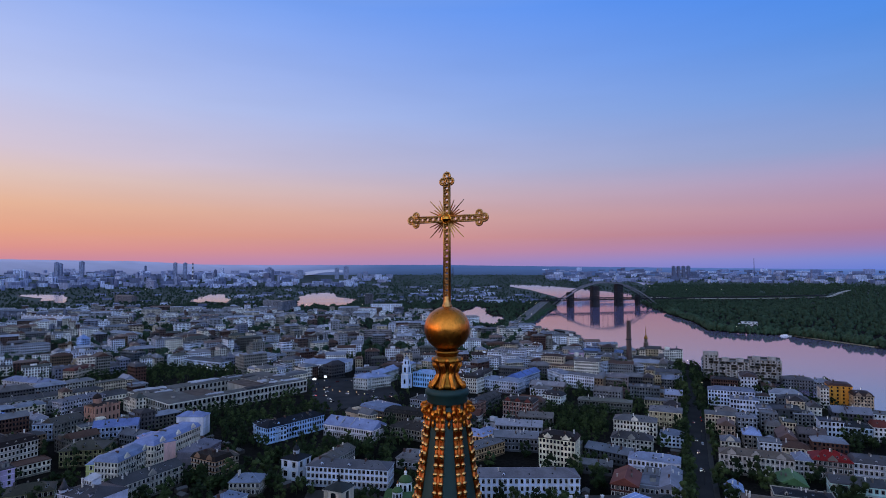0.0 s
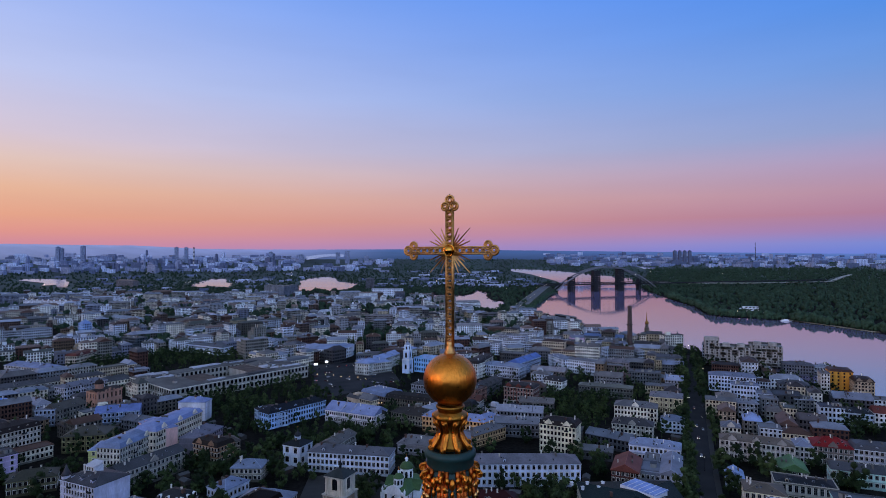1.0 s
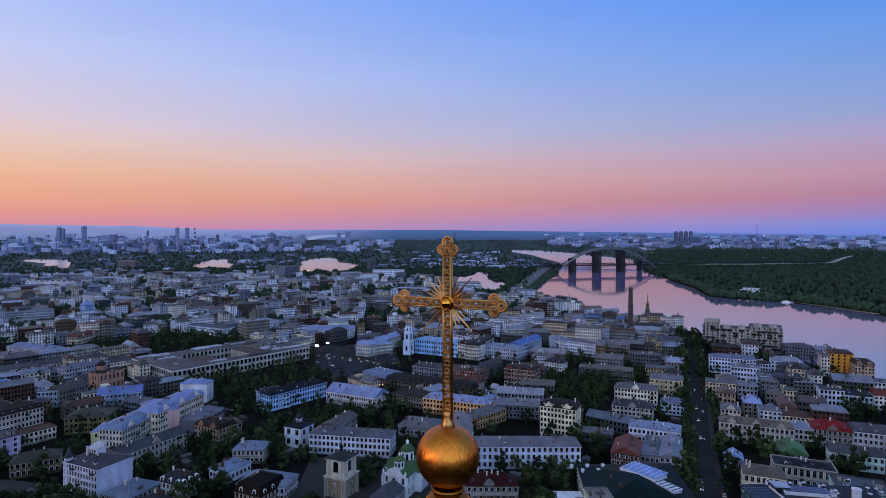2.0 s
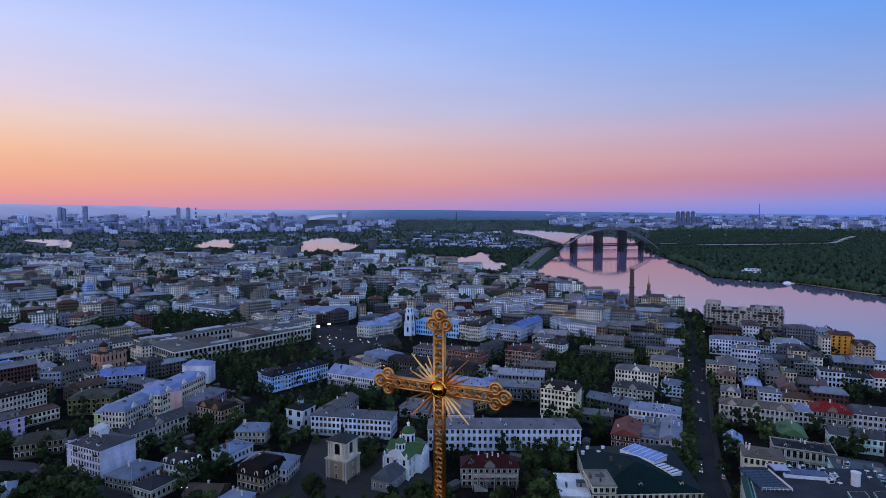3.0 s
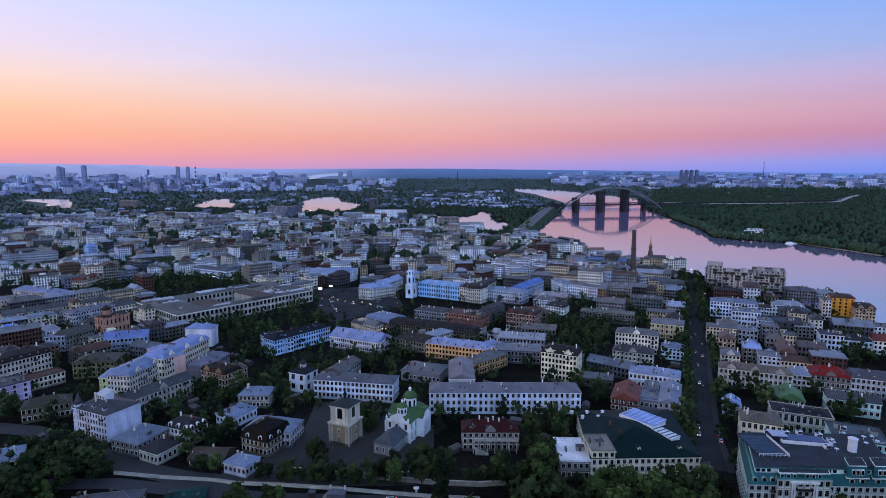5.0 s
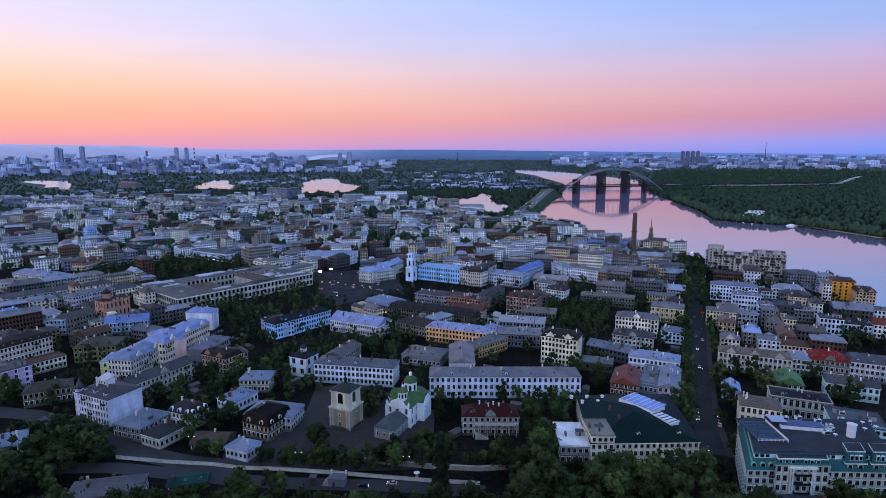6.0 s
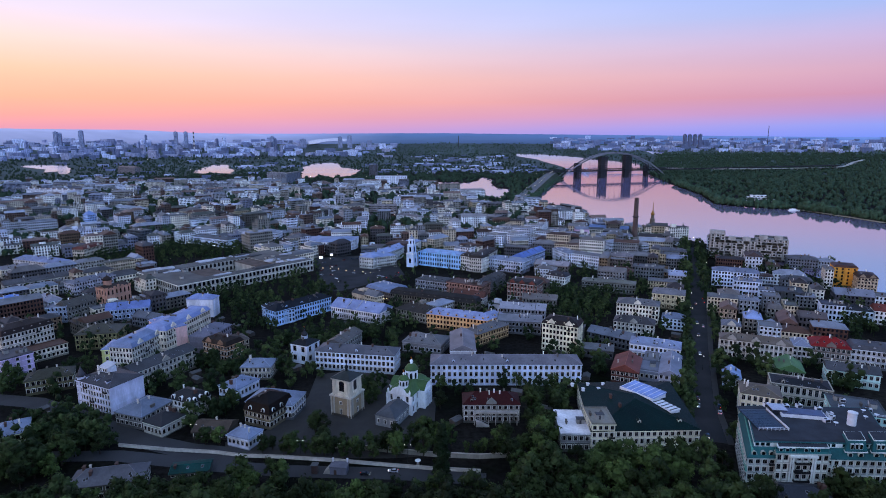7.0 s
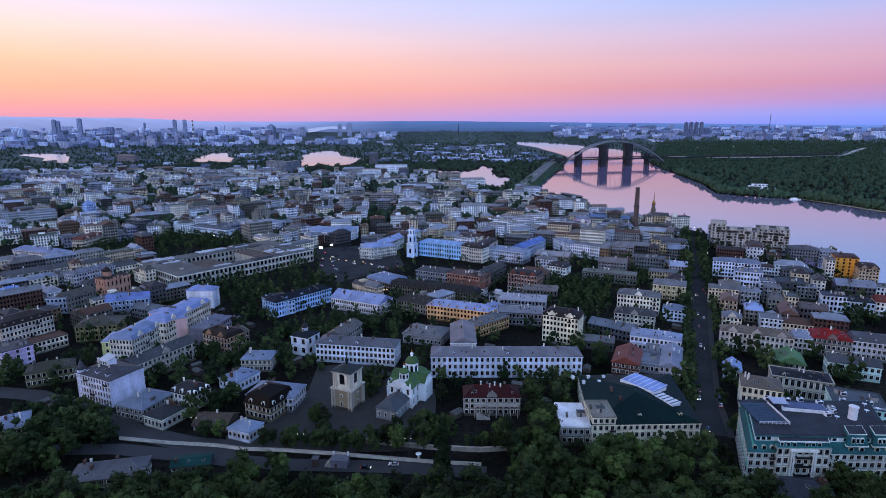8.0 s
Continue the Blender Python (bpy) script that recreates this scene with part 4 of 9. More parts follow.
OPEN_SIDE = [(-161, 699), (-65, 712), (-38, 660), (23, 631), (27, 581), (-32, 551), (-56, 543), (-88, 577), (-100, 520), (-131, 543)]
sheet("pavement", SQUARE, ASPHALT, 0.045, 0, "wide dark paved market square with parked cars", "square")


def blocks_lake(x, y, steps=5):
    """Whether something here would stand between the town and a lake."""
    return y > 1900 and any(wet(x * k, y * k) for k in (1.01, 1.02, 1.03, 1.04, 1.055, 1.07, 1.085, 1.1, 1.12)[:steps])


def near_road(x, y, pts, w):
    for (x0, y0), (x1, y1) in zip(pts, pts[1:]):
        dx, dy = x1 - x0, y1 - y0
        t = max(0, min(1, ((x - x0) * dx + (y - y0) * dy) / (dx * dx + dy * dy)))
        if math.hypot(x - x0 - t * dx, y - y0 - t * dy) < w:
            return True
    return False


# ---- houses of the old town ----
# foot of the hill
house(33.7, 330.7, -0.0, 88.2, 15.0, 13.0, 3, "hip", "B9C0D6", "6B6C78", 3.2, "long pale blue-grey three-storey college building with grey tin roof", pil=True, wh=2.3, bay=3.3, chim=5)
house(9.1, 352.6, -0.1, 15.8, 34.0, 13.2, 3, "gable", "A9A8AC", "7C7B84", 3.5, "grey gable-roofed rear wing behind the long college", sides='rl', chim=0)
house(-58.5, 350.6, -9.6, 51.1, 15.0, 12.0, 3, "hip", "C9D2E6", "5F626C", 2.8, "white three-storey school with dark grey hip roof", wh=2.4, bay=2.8, ww=1.7, chim=2)
house(-65.5, 385.7, 70.1, 27.2, 12.0, 10.0, 2, "gable", "8F8C88", "62605F", 2.5, "weathered stone wing with grey roof behind the school", sides='fr')
house(-18.2, 382.0, -18.1, 27.7, 20.0, 7.0, 1, "hip", "8F8D92", "67686E", 3.5, "low grey house with broad hip roof in a yard", wh=1.8)
red_house = house(21.9, 285.3, 0.0, 28.6, 13.0, 10.0, 3, "hip", "94908C", "3A1A1C", 4.0, "three-storey house with dark red tin roof and white chimneys", chim=4, gables=1, dark=True)
house(-189.5, 298.7, -24.5, 27.1, 20.0, 15.0, 4, "hip", "C6C4D6", "4B4B52", 3.0, "white four-storey corner house with narrow windows and slate roof", wh=2.5, bay=2.4, sides='fl', pil=True)
house(-229.0, 321.1, 27.9, 23.2, 14.0, 8.5, 2, "hip", "8C8463", "3F4038", 3.5, "ochre two-storey house with mossy dark roof", dark=True)
house(-169.6, 339.0, 63.9, 42.0, 14.0, 12.0, 3, "gable", "A39D93", "4A4C52", 3.0, "long beige tenement with dark slate roof along a lane", gables=1)
house(-136.1, 275.8, 65.0, 13.9, 13.0, 6.0, 1, "hip", "A9A59A", "35363B", 3.0, "small cream house with black tin roof at the road", wh=2.0, dark=True)
house(-160.9, 280.2, -19.5, 17.7, 20.0, 7.0, 2, "hip", "8D8A88", "6F7A8F", 4.0, "beige house with weathered blue-grey hip roof")
house(-140.1, 293.1, -23.5, 16.2, 12.0, 8.0, 2, "mansard", "B9B7B8", "2A2B30", 4.0, "white villa with black mansard roof and round dormers", dorm=3, arched=True)
house(-204.7, 257.0, 32.9, 16.8, 16.0, 8.0, 2, "hip", "A9AC8C", "8090AC", 3.5, "pale yellow house with light blue tin roof")
house(-260.9, 340.4, 54.6, 16.5, 18.0, 14.0, 4, "flat", "B5A2C0", "55555C", 0.5, "lavender plastered block with few windows", bay=7)
house(-96.3, 281.0, -23.7, 16.3, 18.0, 8.0, 2, "mansard", "9A8C72", "1A1615", 7.0, "cream villa with tall dark brown mansard roof", dorm=2, dark=True, sides='frl', arched=True)
house(-111.0, 236.4, 11.1, 15.5, 9.0, 2.6, 1, "gable", "6A6660", "123E3C", 1.2, "low shed with a teal green roof", chim=0, sides='f')
house(-98.7, 260.8, -21.3, 12.6, 10.0, 5.5, 1, "hip", "A9AEBE", "8191AE", 2.5, "small white house with pale blue tin roof", wh=2.0)
house(-113.7, 318.3, 62.8, 16.9, 14.0, 6.0, 1, "hip", "BDC2D2", "7F8FAE", 3.0, "low white house with long blue-grey tin roof")
house(-116.0, 338.4, -0.0, 18.0, 14.0, 8.0, 2, "hip", "A9A294", "76859F", 3.0, "beige house with broad grey-blue hip roof")
house(-78.9, 295.9, 79.9, 16.1, 26.0, 8.0, 2, "hip", "A2A5B2", "77839A", 4.5, "house with large grey-blue tin roof beside a yard")
house(-96.5, 364.5, -24.0, 13.0, 13.0, 12.5, 2, "hip", "D8DEEE", "20242A", 3.0, "white gate house with dark hip roof", bay=6, ww=2.2, wh=3.2, chim=0)
house(-153.5, 370.5, -27.8, 22.3, 14.0, 11.0, 3, "mansard", "B48A6C", "2E2622", 4.0, "brick house with dark mansard roof in the trees", gables=2, dark=True)
house(-141.5, 382.2, 40.2, 13.5, 12.0, 9.0, 2, "hip", "96897C", "5E5A58", 3.0, "small beige house with worn grey roof")
green_block = house(90.0, 256.5, 2.0, 50.0, 52.0, 11.5, 3, "hip", "B4AE9C", "052220", 4.0, "large block under one broad dark green tin roof", chim=1, skew=0.14)
house(70.5, 255.6, 0.0, 10.5, 16.0, 15.0, 4, "flat", "C4BCA4", "8A8880", 1.0, "cream stair tower with terrace on the green-roofed block")
house(58.4, 257.5, -2.0, 13.2, 23.0, 9.0, 2, "flat", "8C8E90", "F0F2FC", 0.6, "low annex with bright white terrace roof", chim=0)
house(133.0, 207.0, -6.0, 22.0, 13.0, 6.0, 1, "hip", "8A8880", "3E444E", 3.0, "low house with dark grey hip roof below the hotel", sides="fl")
house(-137.4, 220.1, 13.3, 27.4, 13.0, 7.0, 2, "hip", "8A8478", "5E6068", 4.0, "old house with grey hip roof at the hill foot")

house(-115.5, 268.5, -4.0, 17.0, 13.0, 3.6, 1, "gable", "6A625A", "4E4640", 3.0, "low yard house with broad brown tin roof", chim=0, sides="f", wh=1.6)

# terrace and stair in front of the red-roofed house
s = Shape()
s.box(-9.5, -2.6, 6.3, 13.2, 0, 6.6)
terrace = part("terrace", s, STONE, red_house, "pale stone terrace along the upper floor")
s = Shape()
s.box(-9.5, -2.6, 7.5, 13.2, -2.45, 7.65)
for k in range(16):
    s.box(-9.4 + 1.5 * k, -2.58, 6.6, -9.25 + 1.5 * k, -2.47, 7.5)
part("railing", s, FRAME, terrace, "pale railing")
for k in range(7):
    s = Shape()
    s.box(-9.0 + 3.6 * k, -2.5, 0, -8.6 + 3.6 * k, -2.1, 6.3)
    part("post", s, STONE, terrace, "pale terrace post")
s = Shape()
for k in range(12):
    s.box(-8.0 + 0.55 * k, -4.4, 0, -7.4 + 0.55 * k, -2.7, 3.3 - 0.27 * k)
part("stair", s, STONE, red_house, "pale stone stair along the front")
for q in (-4.5, -2.7):
    s = Shape()
    s.bar((-8.0, q, 4.4), (-1.4, q, 1.2), 0.1, 0, None, 6)
    part("handrail", s, FRAME, red_house, "pale stair handrail")

# hotel with green mansards at the foot of the street
hotel = house(148.0, 223.0, -2.0, 58.0, 36.0, 17.5, 5, "mansard_flat", "9CA2A0", "27666C", 3.4, "grand pale teal hotel with dark green mansard roofs", name="hotel", category="hotel", pil=True, bay=2.9, ww=1.6, wh=2.2, skew=0.36, chim=0, base=0.0)
hotel_bay = house(139.4, 221.9, -2.0, 20.5, 12.0, 20.5, 5, "flat", "B4B8B2", "367C82", 1.0, "tall cream central bay of the hotel with balconies", name="hotel_bay", category="hotel", pil=True, bay=2.6, ww=1.5, wh=2.6, skew=0.36, chim=0, base=0.0)
house(185.5, 229.5, -2.0, 14.0, 14.0, 18.5, 5, "flat", "C6CCDA", "7C848E", 0.8, "plain pale annex with a blank wall beside the hotel", sides="", chim=0)
house(158.5, 287.0, -23.0, 18.4, 16.0, 14.0, 3, "hip", "DCD2B8", "6A6258", 2.2, "cream house with brown-grey roof beside the hotel", wh=2.6)
glazed_hall = house(187.8, 301.7, -23.0, 28.4, 14.0, 12.0, 2, "hip", "A6A296", "2C2E33", 1.6, "long glazed hall with dark roof and pale edges", wh=5.0, ww=2.2, bay=2.9)
office = house(192.8, 264.8, -23.0, 21.9, 20.0, 15.0, 4, "flat", "A8CCC8", "5A626A", 1.0, "pale teal office house with roof machines beside the hotel")
house(164.6, 328.7, -23.0, 9.4, 12.0, 6.0, 1, "gable", "C2CCE4", "8FA8D8", 3.0, "small white house with bright blue tin roof")
house(202.2, 335.2, -23.0, 14.4, 18.0, 7.0, 2, "gable", "7E8A70", "5A7F52", 4.0, "house with bright green tin roof")
house(234.2, 328.3, -23.0, 25.9, 12.0, 9.0, 2, "gable", "C6E2DE", "4C5058", 3.0, "long pale mint two-storey row with tin roof", bay=3.0)

# street row on the east side
house(198.5, 368.2, -23.0, 41.8, 12.0, 12.5, 3, "hip", "A59C97", "6E655E", 3.0, "long ornate beige three-storey facade with grey roof", bay=2.8, pil=True, gables=3)
house(227.1, 365.8, -23.0, 10.0, 14.0, 11.0, 3, "hip", "ADA6A4", "8A93AC", 3.0, "narrow beige house with light blue roof")
house(242.2, 360.9, -23.0, 21.4, 16.0, 12.0, 3, "hip", "9B8C86", "8A282A", 4.5, "stone house with bright red tin roof", gables=1)
house(264.6, 354.5, -23.0, 23.7, 14.0, 12.0, 3, "mansard", "A3A3AC", "52555E", 4.0, "grey and white ornate house with corner dome", dorm=3)
house(201.7, 407.1, -23.0, 12.3, 12.0, 11.0, 3, "hip", "AEA69A", "6D7382", 3.0, "corner house with round attic gable", gables=1)
house(227.1, 425.8, -23.0, 11.9, 16.0, 10.0, 3, "hip", "8F857E", "8AA0D0", 4.0, "house with tall light blue hip roof")
house(217.7, 445.2, -23.0, 11.8, 14.0, 12.0, 3, "gable", "A8927E", "6B5A55", 3.5, "ochre gabled house on the street")
house(238.9, 488.6, -23.0, 16.4, 14.0, 12.0, 3, "hip", "9C9690", "6B6768", 3.0, "grey tenement with chimneys")
house(245.9, 468.2, -23.0, 14.3, 14.0, 12.0, 3, "hip", "8E8C92", "767C8C", 3.0, "grey house in a courtyard")
house(275.5, 496.7, -23.0, 11.6, 12.0, 13.0, 4, "flat", "B7BED2", "6C7486", 1.0, "narrow white block with balconies")
house(293.5, 492.9, -23.0, 21.0, 22.0, 12.0, 3, "flat", "5E5F63", "3F4248", 1.0, "dark grey plain block", bay=5)
house(327.5, 539.9, -23.0, 25.1, 16.0, 11.0, 3, "hip", "7C7D84", "4C5058", 3.0, "low grey block with slate roof")
house(303.3, 486.9, -23.0, 14.4, 12.0, 10.0, 3, "flat", "817F80", "9AA2B6", 1.0, "grey block with pale flat roof")
house(302.9, 451.4, -23.0, 16.1, 14.0, 13.0, 3, "flat", "C6CBDC", "3F4350", 1.0, "white house with tall arched top windows", wh=2.6)
house(319.7, 445.5, -23.0, 18.2, 14.0, 10.0, 2, "hip", "9DA6B4", "2E323A", 3.0, "grey house with dark slate roof")
house(336.0, 440.1, -23.0, 14.2, 14.0, 11.0, 3, "gable", "B9B4B4", "6A3A36", 4.0, "white gabled house with dark timber")
house(249.5, 419.5, -23.0, 11.5, 24.0, 9.0, 2, "gable", "7A5A52", "6A5550", 4.0, "rust brown long gable roof")
house(275.0, 431.6, -23.0, 18.2, 14.0, 9.0, 2, "gable", "77696A", "5C5558", 3.0, "old brown tenement among the old houses")
house(278.2, 557.7, -23.0, 40.6, 16.0, 15.0, 4, "hip", "BFC4D8", "6F7892", 3.0, "white four-storey tenement at the corner", bay=2.8)
house(273.3, 524.5, -23.0, 22.8, 12.0, 14.0, 3, "flat", "C8CEE2", "7C86A0", 1.0, "low white lit wing of the tenement", bay=2.6)
house(361.1, 546.7, -23.0, 7.2, 16.0, 20.0, 6, "flat", "B8AFA8", "6B6A70", 1.0, "pale tower house beside the orange block", sides='fl')
house(378.2, 549.6, -23.0, 18.9, 18.0, 21.0, 6, "mansard", "E69C3C", "4F3A36", 3.0, "bright orange modern apartment house", bay=5)
house(384.2, 527.8, -23.0, 15.4, 18.0, 16.0, 5, "mansard", "A8927C", "3A302E", 4.0, "brown and white apartment house with steep roof", gables=2)
house(351.7, 496.4, -23.0, 28.5, 20.0, 8.0, 2, "gable", "6E6A72", "7E8496", 4.0, "wide hall with grey tin roof")
house(391.1, 636.4, -23.0, 29.4, 18.0, 11.0, 3, "hip", "77767E", "55565E", 3.0, "dark old factory house at the river")
house(415.7, 633.2, -23.0, 15.7, 14.0, 9.0, 2, "hip", "8A8A92", "7E8596", 3.0, "grey house on the quay")

# west side of the street
house(133.8, 368.7, -23.0, 31.0, 14.0, 10.0, 2, "hip", "B9BED2", "8290B0", 3.0, "white two-storey row with light blue roof", bay=2.8)
house(110.9, 394.6, -37.1, 30.4, 14.0, 8.0, 2, "gable", "6E7078", "67707F", 3.0, "long low grey shed roofs in the yard", sides='f')
house(103.6, 332.8, -23.0, 15.3, 24.0, 8.0, 2, "gable", "7A4A40", "7C4A42", 4.0, "long low house with rusty red roof", sides='fr')
house(124.1, 334.0, -23.0, 21.0, 16.0, 7.0, 1, "flat", "8C90A0", "7E8494", 1.0, "flat pale grey roof of a low hall", sides='f')
house(147.8, 447.1, -23.0, 31.4, 14.0, 15.0, 4, "hip", "BDB7AA", "62656C", 3.0, "cream four-storey apartment house with balconies", bay=2.6, gables=1)
house(134.6, 414.7, -23.0, 28.2, 13.0, 10.5, 3, "hip", "A09A92", "4C4D52", 3.5, "grey-beige house with dark roof and arched gable", gables=1)
house(169.4, 429.6, -23.0, 16.2, 12.0, 9.0, 3, "hip", "B9BFD0", "66738C", 3.0, "white house with blue-grey roof at the street")
house(185.6, 483.5, -23.0, 25.7, 20.0, 13.0, 3, "hip", "A89C80", "6F7078", 3.0, "beige block with grey roof along the street", bay=4)
house(223.1, 560.4, -23.0, 16.3, 16.0, 11.0, 3, "gable", "8A8A94", "9CA8C8", 3.5, "house with bright blue-white tin roof")
house(253.5, 639.3, -23.0, 21.5, 14.0, 11.0, 3, "gable", "7F7A7C", "7D87A0", 3.5, "house with blue-grey gable roof")
house(264.5, 685.6, -23.0, 35.0, 14.0, 11.0, 3, "hip", "8C8480", "5A5A64", 3.0, "old tenement with grey roof")
house(75.1, 384.6, -25.9, 24.3, 15.0, 19.0, 5, "mansard", "CEC4AC", "2E2828", 4.0, "ornate cream five-storey apartment house with dark mansard", gables=2, bay=2.7, ww=1.6, wh=2.4, dorm=4, pil=True)
house(52.2, 420.7, -9.6, 32.3, 14.0, 10.0, 2, "gable", "7F8088", "7F8592", 3.0, "long old house with patched tin roof", sides='f')
house(57.7, 444.4, -12.5, 35.0, 16.0, 12.0, 3, "gable", "85858C", "8D92A2", 3.0, "row house with light tin roof and skylights", sides='fr', chim=4)
house(65.2, 508.2, -26.2, 27.2, 18.0, 16.0, 4, "mansard", "6E3A34", "33302F", 3.0, "dark red brick apartment house with arched bays", wmat=BRICK, gables=3, bay=3.4)
house(104.7, 558.7, -37.1, 19.3, 12.0, 11.0, 3, "mansard", "B8B7B4", "3A3A40", 4.0, "small white house with steep dark mansard", dorm=3)
house(151.4, 644.0, -39.7, 39.7, 14.0, 15.0, 4, "hip", "C9CCD8", "6A6D78", 2.0, "white four-storey apartment house", bay=2.8)
house(129.3, 667.1, -71.7, 35.5, 16.0, 15.0, 4, "hip", "C9CCD8", "77839A", 2.0, "white side wing of the apartment house", bay=2.8)
house(149.7, 537.0, -20.8, 48.5, 12.0, 10.0, 2, "hip", "7A7B78", "6A6D68", 2.0, "long low house with flat greenish roof", sides='f')
house(110.1, 617.7, -22.7, 36.7, 20.0, 9.0, 2, "gable", "8E7F78", "8E8A92", 3.0, "house with pale tin roof behind trees")
house(173.5, 591.1, -23.0, 30.8, 12.0, 9.0, 2, "hip", "8C7470", "5E4442", 3.0, "long house with brown roof")
house(205.1, 591.0, -23.0, 30.1, 16.0, 12.0, 3, "flat", "77797C", "5C5F66", 1.0, "grey plain block among the old houses")
house(194.5, 649.8, -23.0, 25.7, 12.0, 12.0, 3, "hip", "9C8A88", "77737C", 3.0, "old tenement with worn roof")
house(127.6, 326.9, -23.0, 11.6, 34.0, 8.0, 2, "gable", "A8ACBC", "7C8498", 3.0, "long low wing with pale tin roof along the street", sides='f')
house(97.9, 372.9, -18.0, 19.8, 12.0, 6.0, 1, "gable", "6E6E74", "62666E", 2.0, "low grey yard building with tin roof", sides='f')
house(126.8, 354.8, -23.0, 8.3, 14.0, 6.0, 2, "flat", "A4A6B0", "7A7E88", 1.0, "small white yard house with flat roof", sides='f')
house(77.1, 483.9, -14.3, 28.4, 12.0, 9.0, 2, "gable", "7E7A78", "6C6A6C", 3.0, "worn brown courtyard house with patched roof", sides='f')

# near the quay
house(197.0, 846.7, -0.9, 18.9, 16.0, 12.0, 3, "gable", "C8A4BC", "8088A0", 3.0, "pink gable-ended house near the quay", sides='r')
house(231.5, 799.3, -23.0, 42.2, 12.0, 11.0, 3, "hip", "C4C8D4", "77809A", 2.5, "white house with close windows beside the chimney", bay=2.6)
house(242.3, 876.1, -23.0, 58.1, 22.0, 9.0, 2, "gable", "7C88A0", "6078A8", 3.0, "wide hall with blue-grey tin roof near the quay", sides='f')
house(289.1, 829.9, -23.0, 33.7, 12.0, 6.0, 1, "gable", "8A8078", "7C8478", 2.5, "low quay shed with pale green-grey roof", sides='f')
house(189.9, 649.6, -23.0, 20.3, 12.0, 9.0, 2, "hip", "8C7A74", "8A8C98", 3.0, "brown house with pale patched roof", sides='f')
river_terminal(239.8, 1135.5, -68.1, 113.0)

# round the square
house(5.9, 426.5, -21.7, 48.4, 14.0, 11.5, 3, "hip", "D0A070", "8C9AC4", 3.5, "ochre yellow palace with blue tin roof and skylights", bay=2.9, dorm=7)
house(35.3, 425.6, 49.3, 21.4, 12.0, 11.5, 3, "hip", "D0A070", "8C9AC4", 3.5, "ochre side wing of the palace", bay=2.9)
house(32.1, 405.0, 42.5, 32.2, 14.0, 9.0, 2, "hip", "BC9870", "6F7076", 3.0, "ochre low wing with grey roof", sides='f')
house(-116.3, 459.9, 51.3, 54.6, 14.0, 12.0, 3, "hip", "B0D0F8", "20242E", 3.5, "light blue three-storey school with dark slate roof", bay=2.7, wh=2.4, ww=1.6)
house(-142.6, 450.2, -48.8, 26.2, 16.0, 11.0, 3, "hip", "C0D6F4", "20242E", 3.0, "light blue end wing of the school", bay=3)
house(-127.8, 445.8, 48.6, 15.3, 8.0, 6.5, 2, "hip", "AFC6E8", "2A3038", 2.0, "low blue porch wing with black roof")
house(-74.7, 451.7, -25.6, 45.8, 20.0, 9.5, 2, "gable", "BEB7BC", "8492BC", 5.0, "long cream house with broad lavender-blue tin roof", bay=2.2)
house(-49.4, 451.8, 49.9, 13.6, 16.0, 8.0, 1, "gable", "A9A5A6", "4A4644", 4.0, "white gabled end house with dark roof", sides='f')
house(-28.2, 451.8, -34.0, 34.9, 18.0, 8.0, 2, "hip", "8F867C", "3C3836", 4.0, "low house with brown-black roof")
house(-10.5, 647.1, -28.4, 54.6, 18.0, 16.0, 3, "hip", "9CCCFA", "86A6D6", 3.0, "bright sky-blue monastery house with white trim", bay=3.2, wh=2.8, pil=True, gables=3)
house(24.6, 626.5, -34.4, 26.8, 16.0, 16.0, 4, "mansard", "B9B5B0", "35302F", 4.0, "white house with steep dark mansard and dormers", dorm=4, bay=2.6)
house(46.3, 644.1, 67.1, 54.5, 14.0, 16.0, 4, "mansard", "A9A49C", "3A3534", 4.0, "side of the dark-roofed house", dorm=3, bay=2.6)
house(-14.5, 490.9, -24.3, 81.9, 12.0, 8.0, 2, "mansard", "7D7568", "2C2C2C", 5.0, "long dark arcade house with many dormers", dorm=14, bay=2.6, dark=True, chim=6)
house(-64.0, 518.6, -41.8, 32.4, 22.0, 8.0, 2, "mansard", "8E7A70", "7083A6", 4.0, "corner of the arcade house with lit shops", dorm=3, dark=True)
house(-14.2, 546.3, -26.4, 39.6, 18.0, 9.0, 2, "hip", "8A8C96", "4A4C52", 3.0, "courtyard house with grey roof")
house(13.9, 519.1, -30.5, 36.2, 18.0, 13.0, 3, "flat", "A57C70", "56423E", 1.0, "brick-pink house under a dark flat roof")
house(43.2, 541.1, 60.7, 54.3, 14.0, 11.0, 3, "gable", "7E7B7C", "4E4B4C", 4.0, "house with skylight rows in a dark roof", sides='f', dorm=6)
house(16.5, 493.8, -25.6, 29.3, 10.0, 9.0, 2, "gable", "A09A98", "5A3E38", 4.0, "white gabled house with red-brown roof")
house(60.4, 624.2, -32.2, 44.3, 20.0, 13.0, 3, "hip", "9FA4B4", "7E8AA4", 3.0, "grey-blue tenement with broad tin roof")
house(97.8, 654.8, 55.7, 57.9, 14.0, 14.0, 3, "gable", "8F97AC", "5F7AC0", 4.0, "house with bright blue roof")
house(-93.3, 654.7, -54.2, 31.5, 30.0, 12.0, 3, "hip", "A9A7A2", "7F93BE", 3.0, "cream house with blue-grey roof on the square")
house(-59.5, 693.8, 67.0, 122.9, 18.0, 13.0, 3, "hip", "A9A8A6", "8C9FCC", 3.5, "long cream house with pale blue roof on the square", bay=3)
house(-315.3, 818.6, -0.8, 38.2, 20.0, 8.0, 2, "hip", "A9B0BE", "4E545E", 3.0, "white house with columned porch", bay=2.8)
